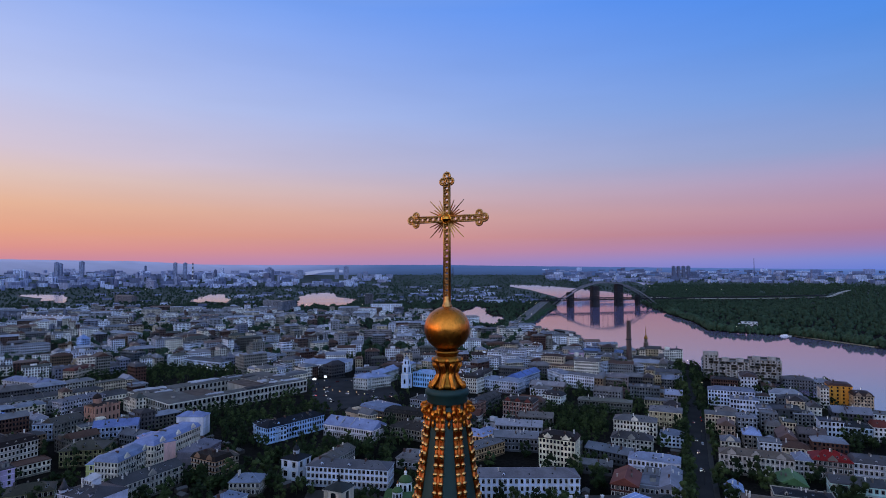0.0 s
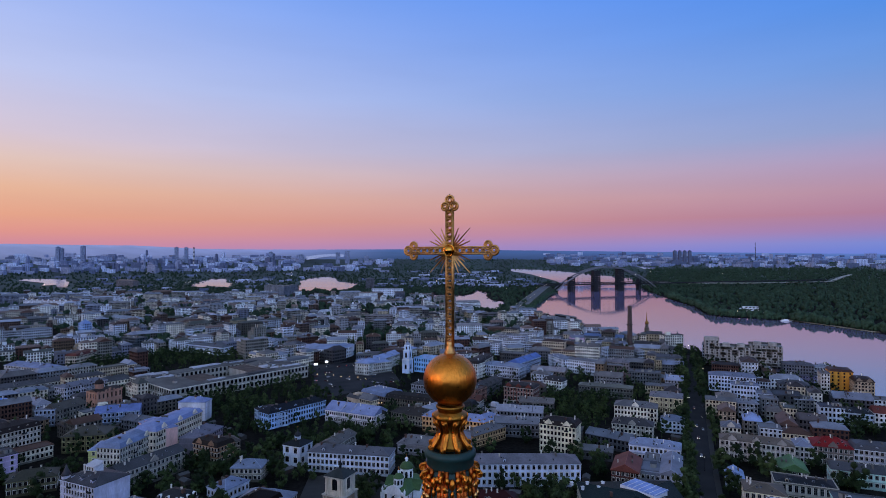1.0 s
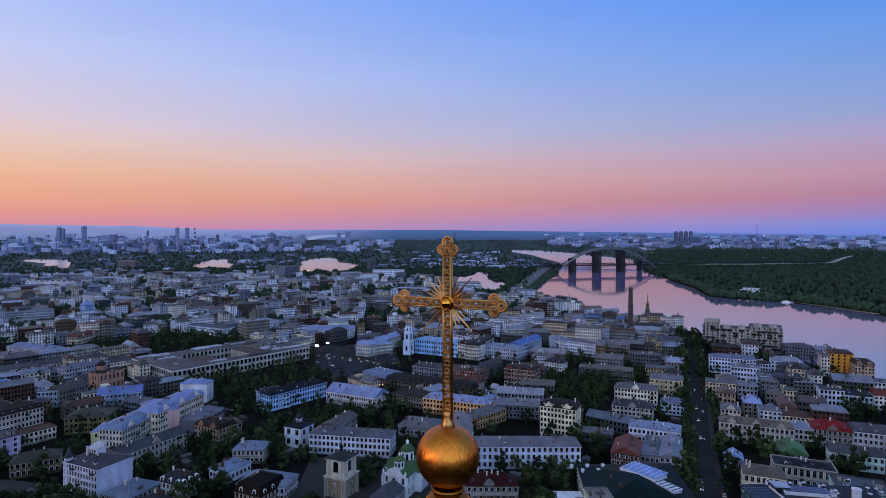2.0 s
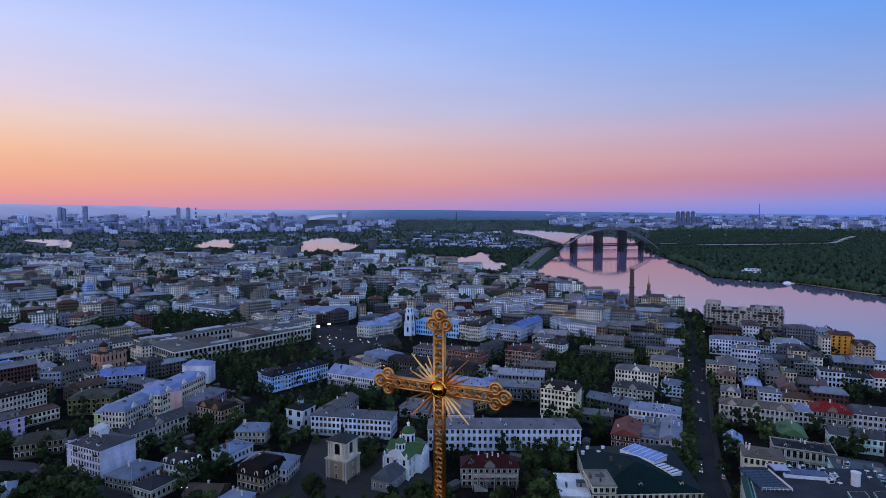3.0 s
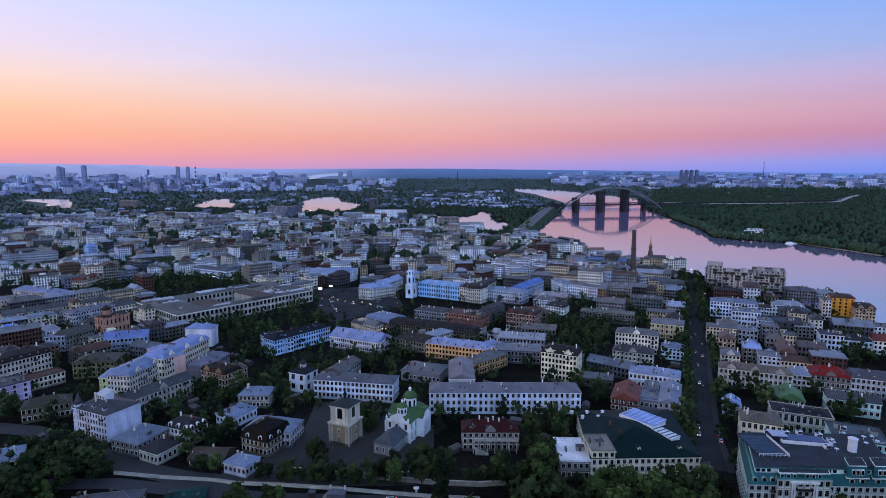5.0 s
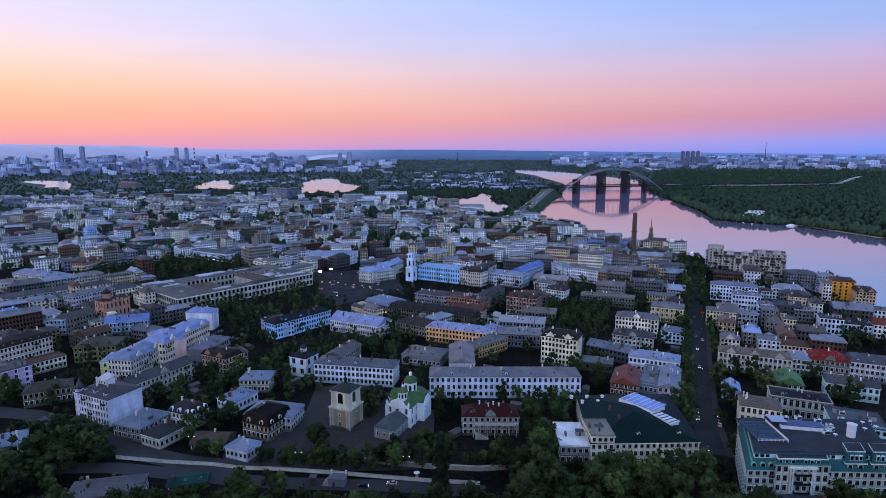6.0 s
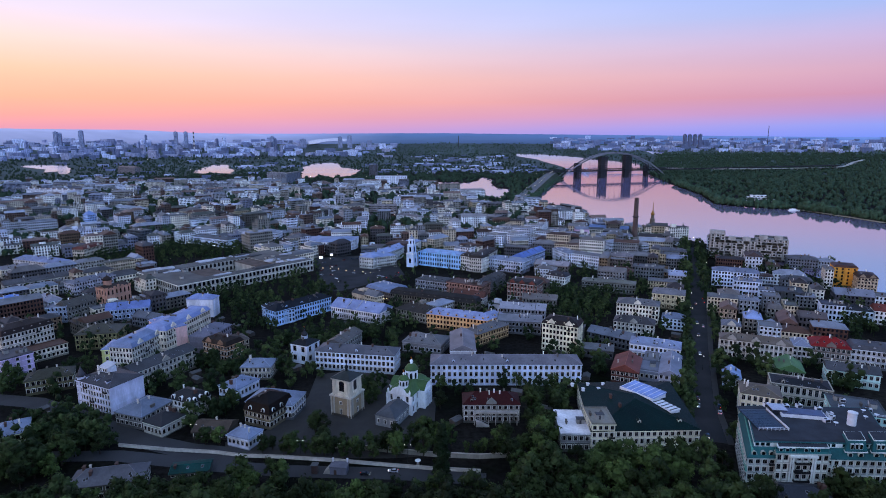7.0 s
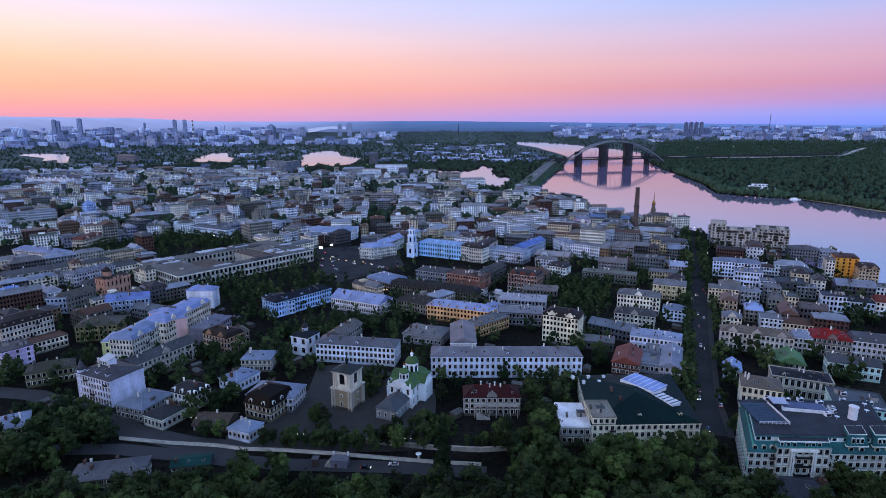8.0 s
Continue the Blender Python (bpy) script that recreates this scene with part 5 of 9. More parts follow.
house(-328.5, 783.4, -29.3, 75.0, 18.0, 11.0, 2, "hip", "B9C0D2", "565A64", 3.0, "long white public building with dark roof", bay=2.4)
house(-470.6, 973.5, -29.4, 87.3, 14.0, 12.0, 3, "flat", "C4C6D0", "6C6E78", 1.0, "white ribbon-window block among the old houses", bay=2.4)
house(-400.5, 957.8, 51.0, 51.5, 16.0, 14.0, 3, "flat", "C6CAD8", "747884", 1.0, "white office block with strip windows", bay=2.2)
house(-222.5, 1134.0, -24.2, 73.3, 16.0, 14.0, 4, "flat", "C8CCDC", "858A98", 1.0, "white modern school block", bay=2.8, wh=2.2)
house(-128.9, 1128.5, -1.4, 53.1, 20.0, 16.0, 4, "flat", "9A8F92", "6F6C74", 1.0, "brown and white office block", bay=2.6)
house(-181.2, 1820.6, -3.0, 97.9, 24.0, 30.0, 5, "flat", "D4DAEA", "98A0B0", 1.0, "large white slab block", bay=6, ww=2.6)
house(-292.8, 2256.3, -4.6, 31.1, 16.0, 46.0, 12, "flat", "7C7E8C", "60626C", 1.0, "tall grey residential tower", bay=3.5)
house(-569.5, 1902.8, -28.4, 75.4, 18.0, 38.0, 10, "flat", "8F929E", "70727C", 1.0, "grey residential block among the old houses", bay=3.5)
house(-513.0, 1920.2, 84.2, 127.7, 18.0, 36.0, 10, "flat", "8C90A0", "70727C", 1.0, "grey residential slab among the old houses", bay=3.5)
house(-1371.0, 2456.7, -33.0, 134.3, 24.0, 30.0, 8, "hip", "8E8890", "7A6A68", 5.0, "large apartment house with brown roof", bay=4)
house(-71.8, 1000.8, -36.1, 51.1, 14.0, 12.0, 3, "hip", "B9B8BC", "77747C", 3.0, "white tenement by the grove", bay=3)
house(-14.3, 999.2, -1.2, 36.1, 14.0, 14.0, 4, "flat", "C2C6D2", "85888F", 1.0, "white block with many windows", bay=2.8)
house(50.0, 998.4, -24.6, 73.3, 30.0, 12.0, 2, "flat", "7E7C80", "75777E", 1.0, "long low grey warehouse", bay=9)
house(-67.2, 1184.4, -50.7, 27.4, 12.0, 14.0, 3, "flat", "C9CCDA", "77797F", 1.0, "small white tower house")

# white modern quarter behind the monastery: flat-roofed blocks stepped in height
for i, (x, y, L, D, h, fl, wall) in enumerate(((62, 772, 24, 16, 16, 5, "C8CCDC"), (88, 764, 20, 18, 19, 6, "D8DCE8"), (114, 756, 22, 16, 16, 5, "A8ACBC"), (142, 744, 24, 18, 20, 6, "B8BCCC"),
                                              (74, 806, 26, 16, 18, 5, "DADCE6"), (102, 798, 22, 16, 21, 6, "B0B2C0"), (130, 788, 24, 16, 18, 5, "D0D4E2"), (158, 778, 22, 16, 17, 5, "9EA2B2"),
                                              (88, 842, 30, 16, 17, 5, "C0C4D4"), (122, 832, 26, 16, 20, 6, "E0E2EA"), (152, 820, 24, 16, 16, 5, "B4B8C6"))):
    house(x, y, -20.0, L, D, h, fl, "flat", wall, "8A90A0" if i % 2 else "6E727E", 1.2, "white modern apartment block with flat roof and dark windows", bay=2.6, ww=1.7, wh=1.9, group="modern quarter")
# beyond the park
house(-429, 782, -28.0, 32.0, 16.0, 22.0, 6, "flat", "6E7A86", "60666E", 1.0, "dark glassy six-storey office house", bay=2.4, ww=1.9, wh=2.4)
house(-611, 965, -30.0, 14.0, 14.0, 20.0, 5, "hip", "9CB4E0", "7C98D0", 7.0, "narrow light blue house with steep turret roof", bay=2.8)
house(-1015, 1470, -16.0, 170.0, 18.0, 21.0, 6, "flat", "D4D6E2", "7E6668", 1.0, "long white apartment row with gabled bays", bay=3.4, gables=9)
house(-728, 1654, -20.0, 50.0, 18.0, 24.0, 6, "flat", "D8DCE8", "8A90A0", 1.0, "white apartment block with stepped roof", bay=3.2, gables=2)
house(-640, 1140, -26.0, 84.0, 18.0, 11.0, 3, "hip", "A8A8AC", "8E98AA", 4.0, "long grey house with broad pale roof", bay=3.0)

# west of the market hall
house(-286.0, 384.3, 63.0, 32.3, 18.0, 16.0, 4, "mansard", "A9A096", "332B2A", 5.0, "big cream apartment house with brown mansard roof", bay=2.4, dorm=6, dark=True)
house(-243.6, 389.7, 12.3, 26.5, 20.0, 11.0, 3, "hip", "8C845E", "4C4B44", 4.0, "ochre building with large mossy grey roof", bay=3, dark=True)
house(-209.4, 355.8, 9.3, 17.9, 18.0, 13.0, 3, "hip", "AEAE70", "8496BC", 3.5, "olive-yellow house with light blue tin roof", sides='f', bay=6)
house(-194.8, 368.3, 80.6, 33.0, 16.0, 15.0, 4, "mansard", "B8B2A6", "7A8CB2", 4.0, "ornate grey-white tenement with blue roof", bay=2.6, gables=2, pil=True)
house(-183.1, 400.7, 79.4, 50.0, 16.0, 18.0, 4, "mansard", "CDBFAE", "8A9CD0", 4.0, "ornate pinkish-cream apartment house with blue tin roof", bay=2.6, gables=3, pil=True)
# pink evening light is painted into this gable's wall colour
house(-201.2, 391.4, -43.0, 30.0, 14.0, 17.0, 4, "hip", "D8ACA4", "8A9CD0", 3.0, "side gable of the ornate house, toned pink as if sunset-lit", sides='f', bay=5)
house(-191.6, 468.6, 87.9, 11.8, 22.0, 15.0, 3, "hip", "C2C2CC", "7F92C4", 3.0, "plain white fire-walled house end", sides='')
house(-259.0, 457.0, 20.0, 31.2, 14.0, 9.0, 2, "gable", "8A94AC", "6C80B8", 4.0, "long low house with blue tin roof", sides='f')
house(-220.1, 429.8, -21.4, 56.3, 12.0, 8.0, 2, "gable", "777A84", "5F6470", 3.0, "low sheds with grey roofs", sides='f')
house(-395.4, 550.1, 50.5, 57.2, 12.0, 10.0, 2, "gable", "A09A94", "55565C", 3.5, "long old house with grey gable roof", bay=3)
house(-338.5, 544.8, 65.2, 41.3, 14.0, 12.0, 3, "hip", "9C98A0", "76798A", 3.0, "lilac-grey terrace with attic dormers", bay=2.8, dorm=4)
house(-403.6, 612.9, 79.0, 33.3, 16.0, 9.0, 2, "gable", "C0A090", "8A5A48", 4.0, "cream house with patched red roof")
house(-460.0, 632.5, -20.0, 70.6, 18.0, 11.0, 3, "hip", "A9A2A2", "7C88AC", 4.0, "long house with blue-grey roof", bay=2.8)
house(-458.1, 602.0, 48.6, 24.6, 14.0, 10.0, 2, "gable", "B0A698", "86838A", 3.0, "cream house with grey roof", bay=2.8)
house(-310.2, 447.9, 12.3, 14.0, 16.0, 13.0, 3, "flat", "8E98AC", "6D7484", 1.0, "blue-grey narrow tenement among the old houses", bay=3)
house(-298.3, 461.6, 71.7, 25.3, 14.0, 12.0, 3, "gable", "86807A", "555450", 4.0, "old grey house with tall roof")
house(-360.2, 468.9, 53.6, 16.5, 16.0, 13.0, 3, "hip", "9CB8E0", "6D94E0", 3.0, "light blue house with blue roof", bay=3)
house(-348.4, 484.3, -37.2, 28.7, 12.0, 9.0, 2, "hip", "C0C2CA", "8D90A0", 3.0, "small white house with turret roof")
house(-158.0, 394.1, 83.1, 27.2, 16.0, 12.0, 3, "hip", "8F8794", "6C6C7E", 4.0, "lilac-grey tenement end among the old houses", sides='f')
house(-440.4, 708.7, 87.2, 37.2, 14.0, 13.0, 3, "mansard", "B0A494", "6A4038", 4.0, "cream ornate house with steep red roof", gables=2, bay=2.6)
house(-256.8, 812.1, -0.9, 30.5, 22.0, 13.0, 3, "hip", "A8ACB8", "8C98AC", 4.0, "round-fronted white hall with pale roof", bay=2.6)
house(-208.6, 787.9, -51.2, 23.8, 16.0, 13.0, 3, "hip", "C4C6D2", "4A4A54", 3.0, "white narrow house on the square")


# ---- market hall round a court ----
def market_hall(x, y, rot, L, D, h):
    """Two-storey arcaded hall: four wings of uneven width round a long court."""
    ob = thing("market_hall", pose(x, y, 0, 0, 0, rot), "large grey-white two-storey arcaded market hall round a court", "market hall")
    FOOT.append((x - math.sin(radians(rot)) * D / 2, y + math.cos(radians(rot)) * D / 2, math.cos(radians(rot)), math.sin(radians(rot)), L / 2, D / 2))
    mat = plaster("A29E96")
    pale = surface("worn_hall_roof", "5E5C5A", 0.85, 0, 0.05, 0.45, 0.7, 0.1, 1.0, 0.35)
    brown = surface("rusty_roof", "54463E", 0.8, 0, 0.15, 0.5, 1.0, 0.1)
    c0, c1, v0, v1 = -L / 2 + 33, L / 2 - 38, 15.0, D - 17.0
    for (ox, oy, turn, n) in ((0, 0, 0, L), (L / 2, D / 2, 90, D), (0, D, 180, L), (-L / 2, D / 2, 270, D)):
        m = pose(ox, oy, 0, 0, 0, turn)
        s, got = Shape(), []
        facade(s, n, 0, h, 2, int(n / 4.4), 2.7, 4.2, lambda u, o, z: (-n / 2 + u, -o, z), got)
        wing = part("wing", s, mat, ob, m=m)
        t = Shape()
        for zz, th, out in ((h - 0.3, 0.9, 0.5), (h / 2 - 0.1, 0.35, 0.25)):
            t.box(-n / 2 - out, -out, zz, n / 2 + out, 0, zz + th)
        part("cornice", t, plaster("B8B4AA"), wing)
        if turn in (0, 270):
            for u, zz, a, b in got:
                part("arch_opening", arch_mesh(a, b), None, wing, m=pose(-n / 2 + u, 0, zz))
    for (ox, oy, turn, n) in (((c0 + c1) / 2, v1, 0, c1 - c0), (c0, (v0 + v1) / 2, 90, v1 - v0), ((c0 + c1) / 2, v0, 180, c1 - c0), (c1, (v0 + v1) / 2, 270, v1 - v0)):
        s, got = Shape(), []
        facade(s, n, 0, h, 2, int(n / 4.4), 2.7, 4.2, lambda u, o, z: (-n / 2 + u, -o, z), got)
        wall = part("court_wall", s, mat, ob, m=pose(ox, oy, 0, 0, 0, turn))
        if turn in (0, 270):
            for u, zz, a, b in got:
                part("arch_opening", arch_mesh(a, b), None, wall, m=pose(-n / 2 + u, 0, zz))
    r = Shape()
    e = 0.4
    outer = [(-L / 2 - e, -e), (L / 2 + e, -e), (L / 2 + e, D + e), (-L / 2 - e, D + e)]
    inner = [(c0, v0), (c1, v0), (c1, v1), (c0, v1)]
    mid = [((a + c) / 2, (b + d) / 2) for (a, b), (c, d) in zip(outer, inner)]
    for i in range(4):
        k = (i + 1) % 4
        r.face([(*outer[i], h + 0.6), (*outer[k], h + 0.6), (*mid[k], h + 2.0), (*mid[i], h + 2.0)])
        r.face([(*mid[i], h + 2.0), (*mid[k], h + 2.0), (*inner[k], h + 0.4), (*inner[i], h + 0.4)])
        r.face([(*inner[i], h + 0.4), (*inner[k], h + 0.4), (*inner[k], h - 0.4), (*inner[i], h - 0.4)])
    part("roof", r, pale, ob)
    # low brown-roofed halls inside the court
    for (a, b, d, zz) in ((c0 + 1, c0 + 26, (v0 + 6, v1 - 14), h - 1.5), (c1 - 20, c1 - 1, (v0 + 3, v1 - 6), h - 0.8)):
        s = Shape()
        s.box(a, d[0], 0, b, d[1], zz)
        s.box(a - 0.4, d[0] - 0.4, zz, b + 0.4, d[1] + 0.4, zz + 0.4, 1)
        part("court_hall", s, [mat, brown], ob)
    # roof patches, stair heads and parapets
    rng = random.Random(3)
    tones = [surface("bright_roof_sheet", "B4B8C4", 0.7, 0, 0.1, 0.3), surface("dark_roof_sheet", "46464A", 0.8, 0, 0.1, 0.3)]
    for k in range(22):
        u, v = rng.choice(((rng.uniform(-L / 2 + 3, c0 - 6), rng.uniform(4, D - 6)), (rng.uniform(c1 + 5, L / 2 - 5), rng.uniform(4, D - 6)), (rng.uniform(c0, c1), rng.choice((6.0, D - 8.0)))))
        s = Shape()
        s.box(-rng.uniform(4, 12), -rng.uniform(1.5, 5), h + 0.5, rng.uniform(4, 12), rng.uniform(1.5, 5), h + rng.choice((2.1, 2.15, 2.3)))
        part("roof_patch", s, tones[k % 3 == 0], ob, m=pose(u, v, 0))
    for k in range(9):
        u, v = rng.choice(((rng.uniform(-L / 2 + 4, c0 - 4), rng.uniform(6, D - 8)), (rng.uniform(c1 + 4, L / 2 - 5), rng.uniform(6, D - 8))))
        part("roof_hut", ROOFHUT, None, ob, m=pose(u, v, h + 1.4, 0, 0, rng.choice((0, 90))))


ARCHES = {}


def arch_mesh(w, h):
    """A deep dark arcade opening with a round head, spandrels flush with the wall."""
    key = (round(w, 1), round(h, 1))
    if key not in ARCHES:
        s = Shape()
        a, b = w / 2, h / 2
        s.face([(-a, 0.21, -b), (a, 0.21, -b), (a, 0.21, b), (-a, 0.21, b)], 0)
        n = 6
        for sg in (-1, 1):
            pts = [(sg * a * math.cos(math.pi / 2 * i / n), 0.03, b - a + a * math.sin(math.pi / 2 * i / n)) for i in range(n + 1)]
            for i in range(n):
                f = [pts[i], pts[i + 1], (sg * a, 0.03, b)]
                s.face(f if sg < 0 else f[::-1], 1)
        s.box(-a, -0.1, -b - 0.12, a, 0.2, -b, 1)
        ARCHES[key] = s.mesh("arch_opening", [GLASS, plaster("A8A398")])
    return ARCHES[key]


market_hall(-197.0, 573.5, 50.5, 150.0, 86.0, 12.5)


# ---- church with green domes and its bell tower ----
def onion(s, r, z, mat=0, cx=0, cy=0, n=16):
    s.lathe([(r, z), (r * 1.08, z + r * 0.35), (r * 0.95, z + r * 0.8), (r * 0.6, z + r * 1.15), (r * 0.3, z + r * 1.35), (r * 0.22, z + r * 1.75), (r * 0.3, z + r * 1.95), (r * 0.1, z + r * 2.3), (0.05, z + r * 2.6)], n, cx, cy, mat)


def small_cross(s, z, k, cx=0, cy=0, mat=0):
    s.box(cx - 0.05 * k, cy - 0.05 * k, z, cx + 0.05 * k, cy + 0.05 * k, z + 1.5 * k, mat)
    s.box(cx - 0.45 * k, cy - 0.05 * k, z + 0.85 * k, cx + 0.45 * k, cy + 0.05 * k, z + 1.0 * k, mat)


def parish_church(x, y, rot):
    """Cross-plan baroque church: white walls with pilasters, curved gables, two drums with olive domes."""
    white, green, trim = plaster("DADCE0"), tin("4C6A42"), plaster("C8CACE")
    ob = thing("church", pose(x, y, 0, 0, 0, rot), "small white baroque church with green tin domes", "church")
    FOOT.append((x, y, 1, 0, 13, 16))
    s = Shape()
    got = []
    for at, n in ((lambda u, o, z: (-7 + u, -11 - o, z), 14), (lambda u, o, z: (7 + o, -11 + u, z), 24), (lambda u, o, z: (-7 - o, 13 - u, z), 24), (lambda u, o, z: (7 - u, 13 + o, z), 14)):
        got.append((at, n, []))
        facade(s, n, 0, 11, 2, int(n / 4.6), 1.3, 3.0, at, got[-1][2])
    nave = part("nave", s, white, ob)
    for (at, n, ws), turn in zip(got, (0, 90, 270, 180)):
        for u, zz, a, b in ws:
            part("window", window_mesh(a, b), None, nave, m=pose(*at(u, 0, zz), 0, 0, turn))
        p = Shape()
        k = int(n / 4.6)
        for i in range(k + 1):
            q = at(n * i / k, 0.15, 0)
            p.box(q[0] - 0.4, q[1] - 0.4, 0, q[0] + 0.4, q[1] + 0.4, 10.6)
        part("pilaster", p, trim, nave)
    c = Shape()
    for zz, out in ((10.6, 0.5), (5.4, 0.25)):
        c.box(-7 - out, -11 - out, zz, 7 + out, 13 + out, zz + 0.4)
    part("cornice", c, trim, ob)
    # roof with swept slopes
    r = Shape()
    rings = [(7.8, -11.8, 13.8, 11.0), (6.0, -9.5, 11.8, 11.9), (4.2, -5.5, 9.6, 13.6), (2.6, -3.0, 8.0, 14.6)]
    loops = [[(-a, b, z), (a, b, z), (a, d, z), (-a, d, z)] for a, b, d, z in rings]
    for lo, hi in zip(loops, loops[1:]):
        for i in range(4):
            k = (i + 1) % 4
            r.face([lo[i], lo[k], hi[k], hi[i]])
    r.face(loops[-1])
    r.face(loops[0][::-1])
    part("roof", r, green, ob)
    # stepped and curved front gable with a rosette
    prof = [(-6.4, 11.0), (-5.6, 11.8), (-4.2, 12.2), (-3.4, 13.6), (-1.6, 14.6), (0, 15.2), (1.6, 14.6), (3.4, 13.6), (4.2, 12.2), (5.6, 11.8), (6.4, 11.0)]
    g = Shape()
    g.face([(a, -11.9, z) for a, z in prof])
    g.face([(a, -11.1, z) for a, z in prof][::-1])
    for (xa, za), (xb, zb) in zip(prof, prof[1:]):
        g.face([(xb, -11.9, zb), (xa, -11.9, za), (xa, -11.1, za), (xb, -11.1, zb)][::-1])
        g.bar((xa, -12.0, za), (xb, -12.0, zb), 0.28, 0, None, 5)
    pediment = part("pediment", g, white, ob)
    g = Shape()
    g.ring((0, -12.0, 9.0), (1, 0, 0), (0, 0, 1), 1.15, 0.2, 16, 6, 0)
    g.face([(1.1 * math.cos(k * math.pi / 8), -11.85, 9.0 + 1.1 * math.sin(k * math.pi / 8)) for k in range(16)][::-1], 1)
    part("rosette", g, [trim, GLASS], pediment)
    for sx in (-6.3, 6.3):
        g = Shape()
        g.lathe([(0.45, 11.0), (0.5, 12.2), (0.65, 12.6), (0.4, 13.2), (0.1, 14.0)], 8, sx, -11.5)
        part("urn", g, trim, pediment)
    for (dx, dy, rr, z0, hh) in ((0, 4.0, 3.3, 12.5, 6.6), (0, -5.6, 2.35, 12.5, 4.6)):
        d = Shape()
        d.lathe([(rr + 0.5, z0), (rr + 0.5, z0 + 0.9), (rr, z0 + 1.0), (rr, z0 + hh - 0.5), (rr + 0.35, z0 + hh - 0.4), (rr + 0.35, z0 + hh)], 16, dx, dy, 0)
        for i in range(8):
            a = math.pi * (i + 0.5) / 4
            ux, uy = math.cos(a), math.sin(a)
            k = rr * 0.2
            px, py = dx + ux * (rr + 0.06), dy + uy * (rr + 0.06)
            w0, w1 = z0 + hh * 0.3, z0 + hh * 0.72
            arc = [(k, w0), (k, w1), (k * 0.7, w1 + k * 0.7), (0, w1 + k), (-k * 0.7, w1 + k * 0.7), (-k, w1), (-k, w0)]
            d.face([(px + uy * e, py - ux * e, z) for e, z in arc][::-1], 1)
            b = math.pi * i / 4
            d.bar((dx + rr * 1.02 * math.cos(b), dy + rr * 1.02 * math.sin(b), z0 + 0.9), (dx + rr * 1.02 * math.cos(b), dy + rr * 1.02 * math.sin(b), z0 + hh - 0.4), 0.3, 0, None, 6)
        drum = part("drum", d, [white, GLASS], ob)
        o = Shape()
        o.lathe([(rr + 0.55, z0 + hh), (rr + 0.35, z0 + hh + 0.5), (rr * 1.0, z0 + hh + rr * 0.35), (rr * 0.78, z0 + hh + rr * 0.68), (rr * 0.42, z0 + hh + rr * 0.9), (rr * 0.24, z0 + hh + rr * 0.98)], 20, dx, dy)
        part("dome", o, green, drum, smooth=True)
        o = Shape()
        q = z0 + hh + rr * 0.95
        o.lathe([(rr * 0.2, q), (rr * 0.2, q + rr * 0.35), (rr * 0.3, q + rr * 0.4), (rr * 0.2, q + rr * 0.6), (0.08, q + rr * 0.75)], 10, dx, dy)
        part("lantern", o, trim, drum)
        c = Shape()
        small_cross(c, q + rr * 0.72, 1.1, dx, dy)
        c.ball((dx, dy, q + rr * 0.75), 0.28, 8, 6)
        part("cross", c, GOLD, drum)
    # long low porch with a dark hip roof
    a, ws = Shape(), []
    for at, n in ((lambda u, o, z: (-5.5 + u, -27 - o, z), 11), (lambda u, o, z: (5.5 + o, -27 + u, z), 16), (lambda u, o, z: (-5.5 - o, -11 - u, z), 16)):
        wins = []
        facade(a, n, 0, 5.6, 1, int(n / 3.2), 1.0, 2.2, at, wins)
        ws.append((at, wins))
    porch = part("porch", a, plaster("96989A"), ob)
    for (at, wins), turn in zip(ws, (0, 90, 270)):
        for u, zz, w, b in wins:
            part("window", window_mesh(w, b), None, porch, m=pose(*at(u, 0, zz), 0, 0, turn))
    a = Shape()
    a.face([(-6, -27.5, 5.6), (6, -27.5, 5.6), (0, -22.5, 9.2)])
    a.face([(6, -27.5, 5.6), (6, -11.2, 5.6), (0, -11.2, 9.2), (0, -22.5, 9.2)])
    a.face([(-6, -11.2, 5.6), (-6, -27.5, 5.6), (0, -22.5, 9.2), (0, -11.2, 9.2)])
    part("porch_roof", a, tin("4E545C"), ob)
    for sg in (-1, 1):
        t = Shape()
        lo, hi = sorted((sg * 6.9, sg * 10.2))
        t.box(lo, -1.5, 0, hi, 8.0, 10.4)
        X = sg * 10.25
        t.face([(X, -1.9, 10.2), (X, 8.4, 10.2), (X, 7.2, 11.4), (X, 6.2, 12.8), (X, 3.2, 14.0), (X, 0.2, 12.8), (X, -0.8, 11.4)][::sg])
        for yy in (-1.4, 2.8, 7.1):
            q0, q1 = sorted((sg * 10.2, sg * 10.5))
            t.box(q0, yy, 0, q1, yy + 0.8, 10.4)
        q0, q1 = sorted((sg * 10.2, sg * 10.7))
        t.box(q0, -1.8, 10.0, q1, 8.3, 10.5)
        arm = part("transept", t, white, ob)
        t = Shape()
        top = [(-1.9, 10.3), (-0.8, 11.5), (0.2, 12.9), (3.2, 14.1), (6.2, 12.9), (7.2, 11.5), (8.4, 10.3)]
        for (ya, za), (yb, zb) in zip(top, top[1:]):
            t.face([(sg * 10.4, ya, za), (sg * 10.4, yb, zb), (sg * 2.0, yb, zb), (sg * 2.0, ya, za)][::sg])
        part("roof", t, green, arm)
        for yy in (1.0, 5.2):
            part("window", window_mesh(1.2, 3.0), None, arm, m=pose(sg * 10.22, yy, 6.0, 0, 0, 90 * sg))
    a = Shape()
    a.lathe([(4.6, 0), (4.6, 8.5), (4.9, 8.8)], 14, 0, 14, 0)
    part("apse", a, white, ob)
    a = Shape()
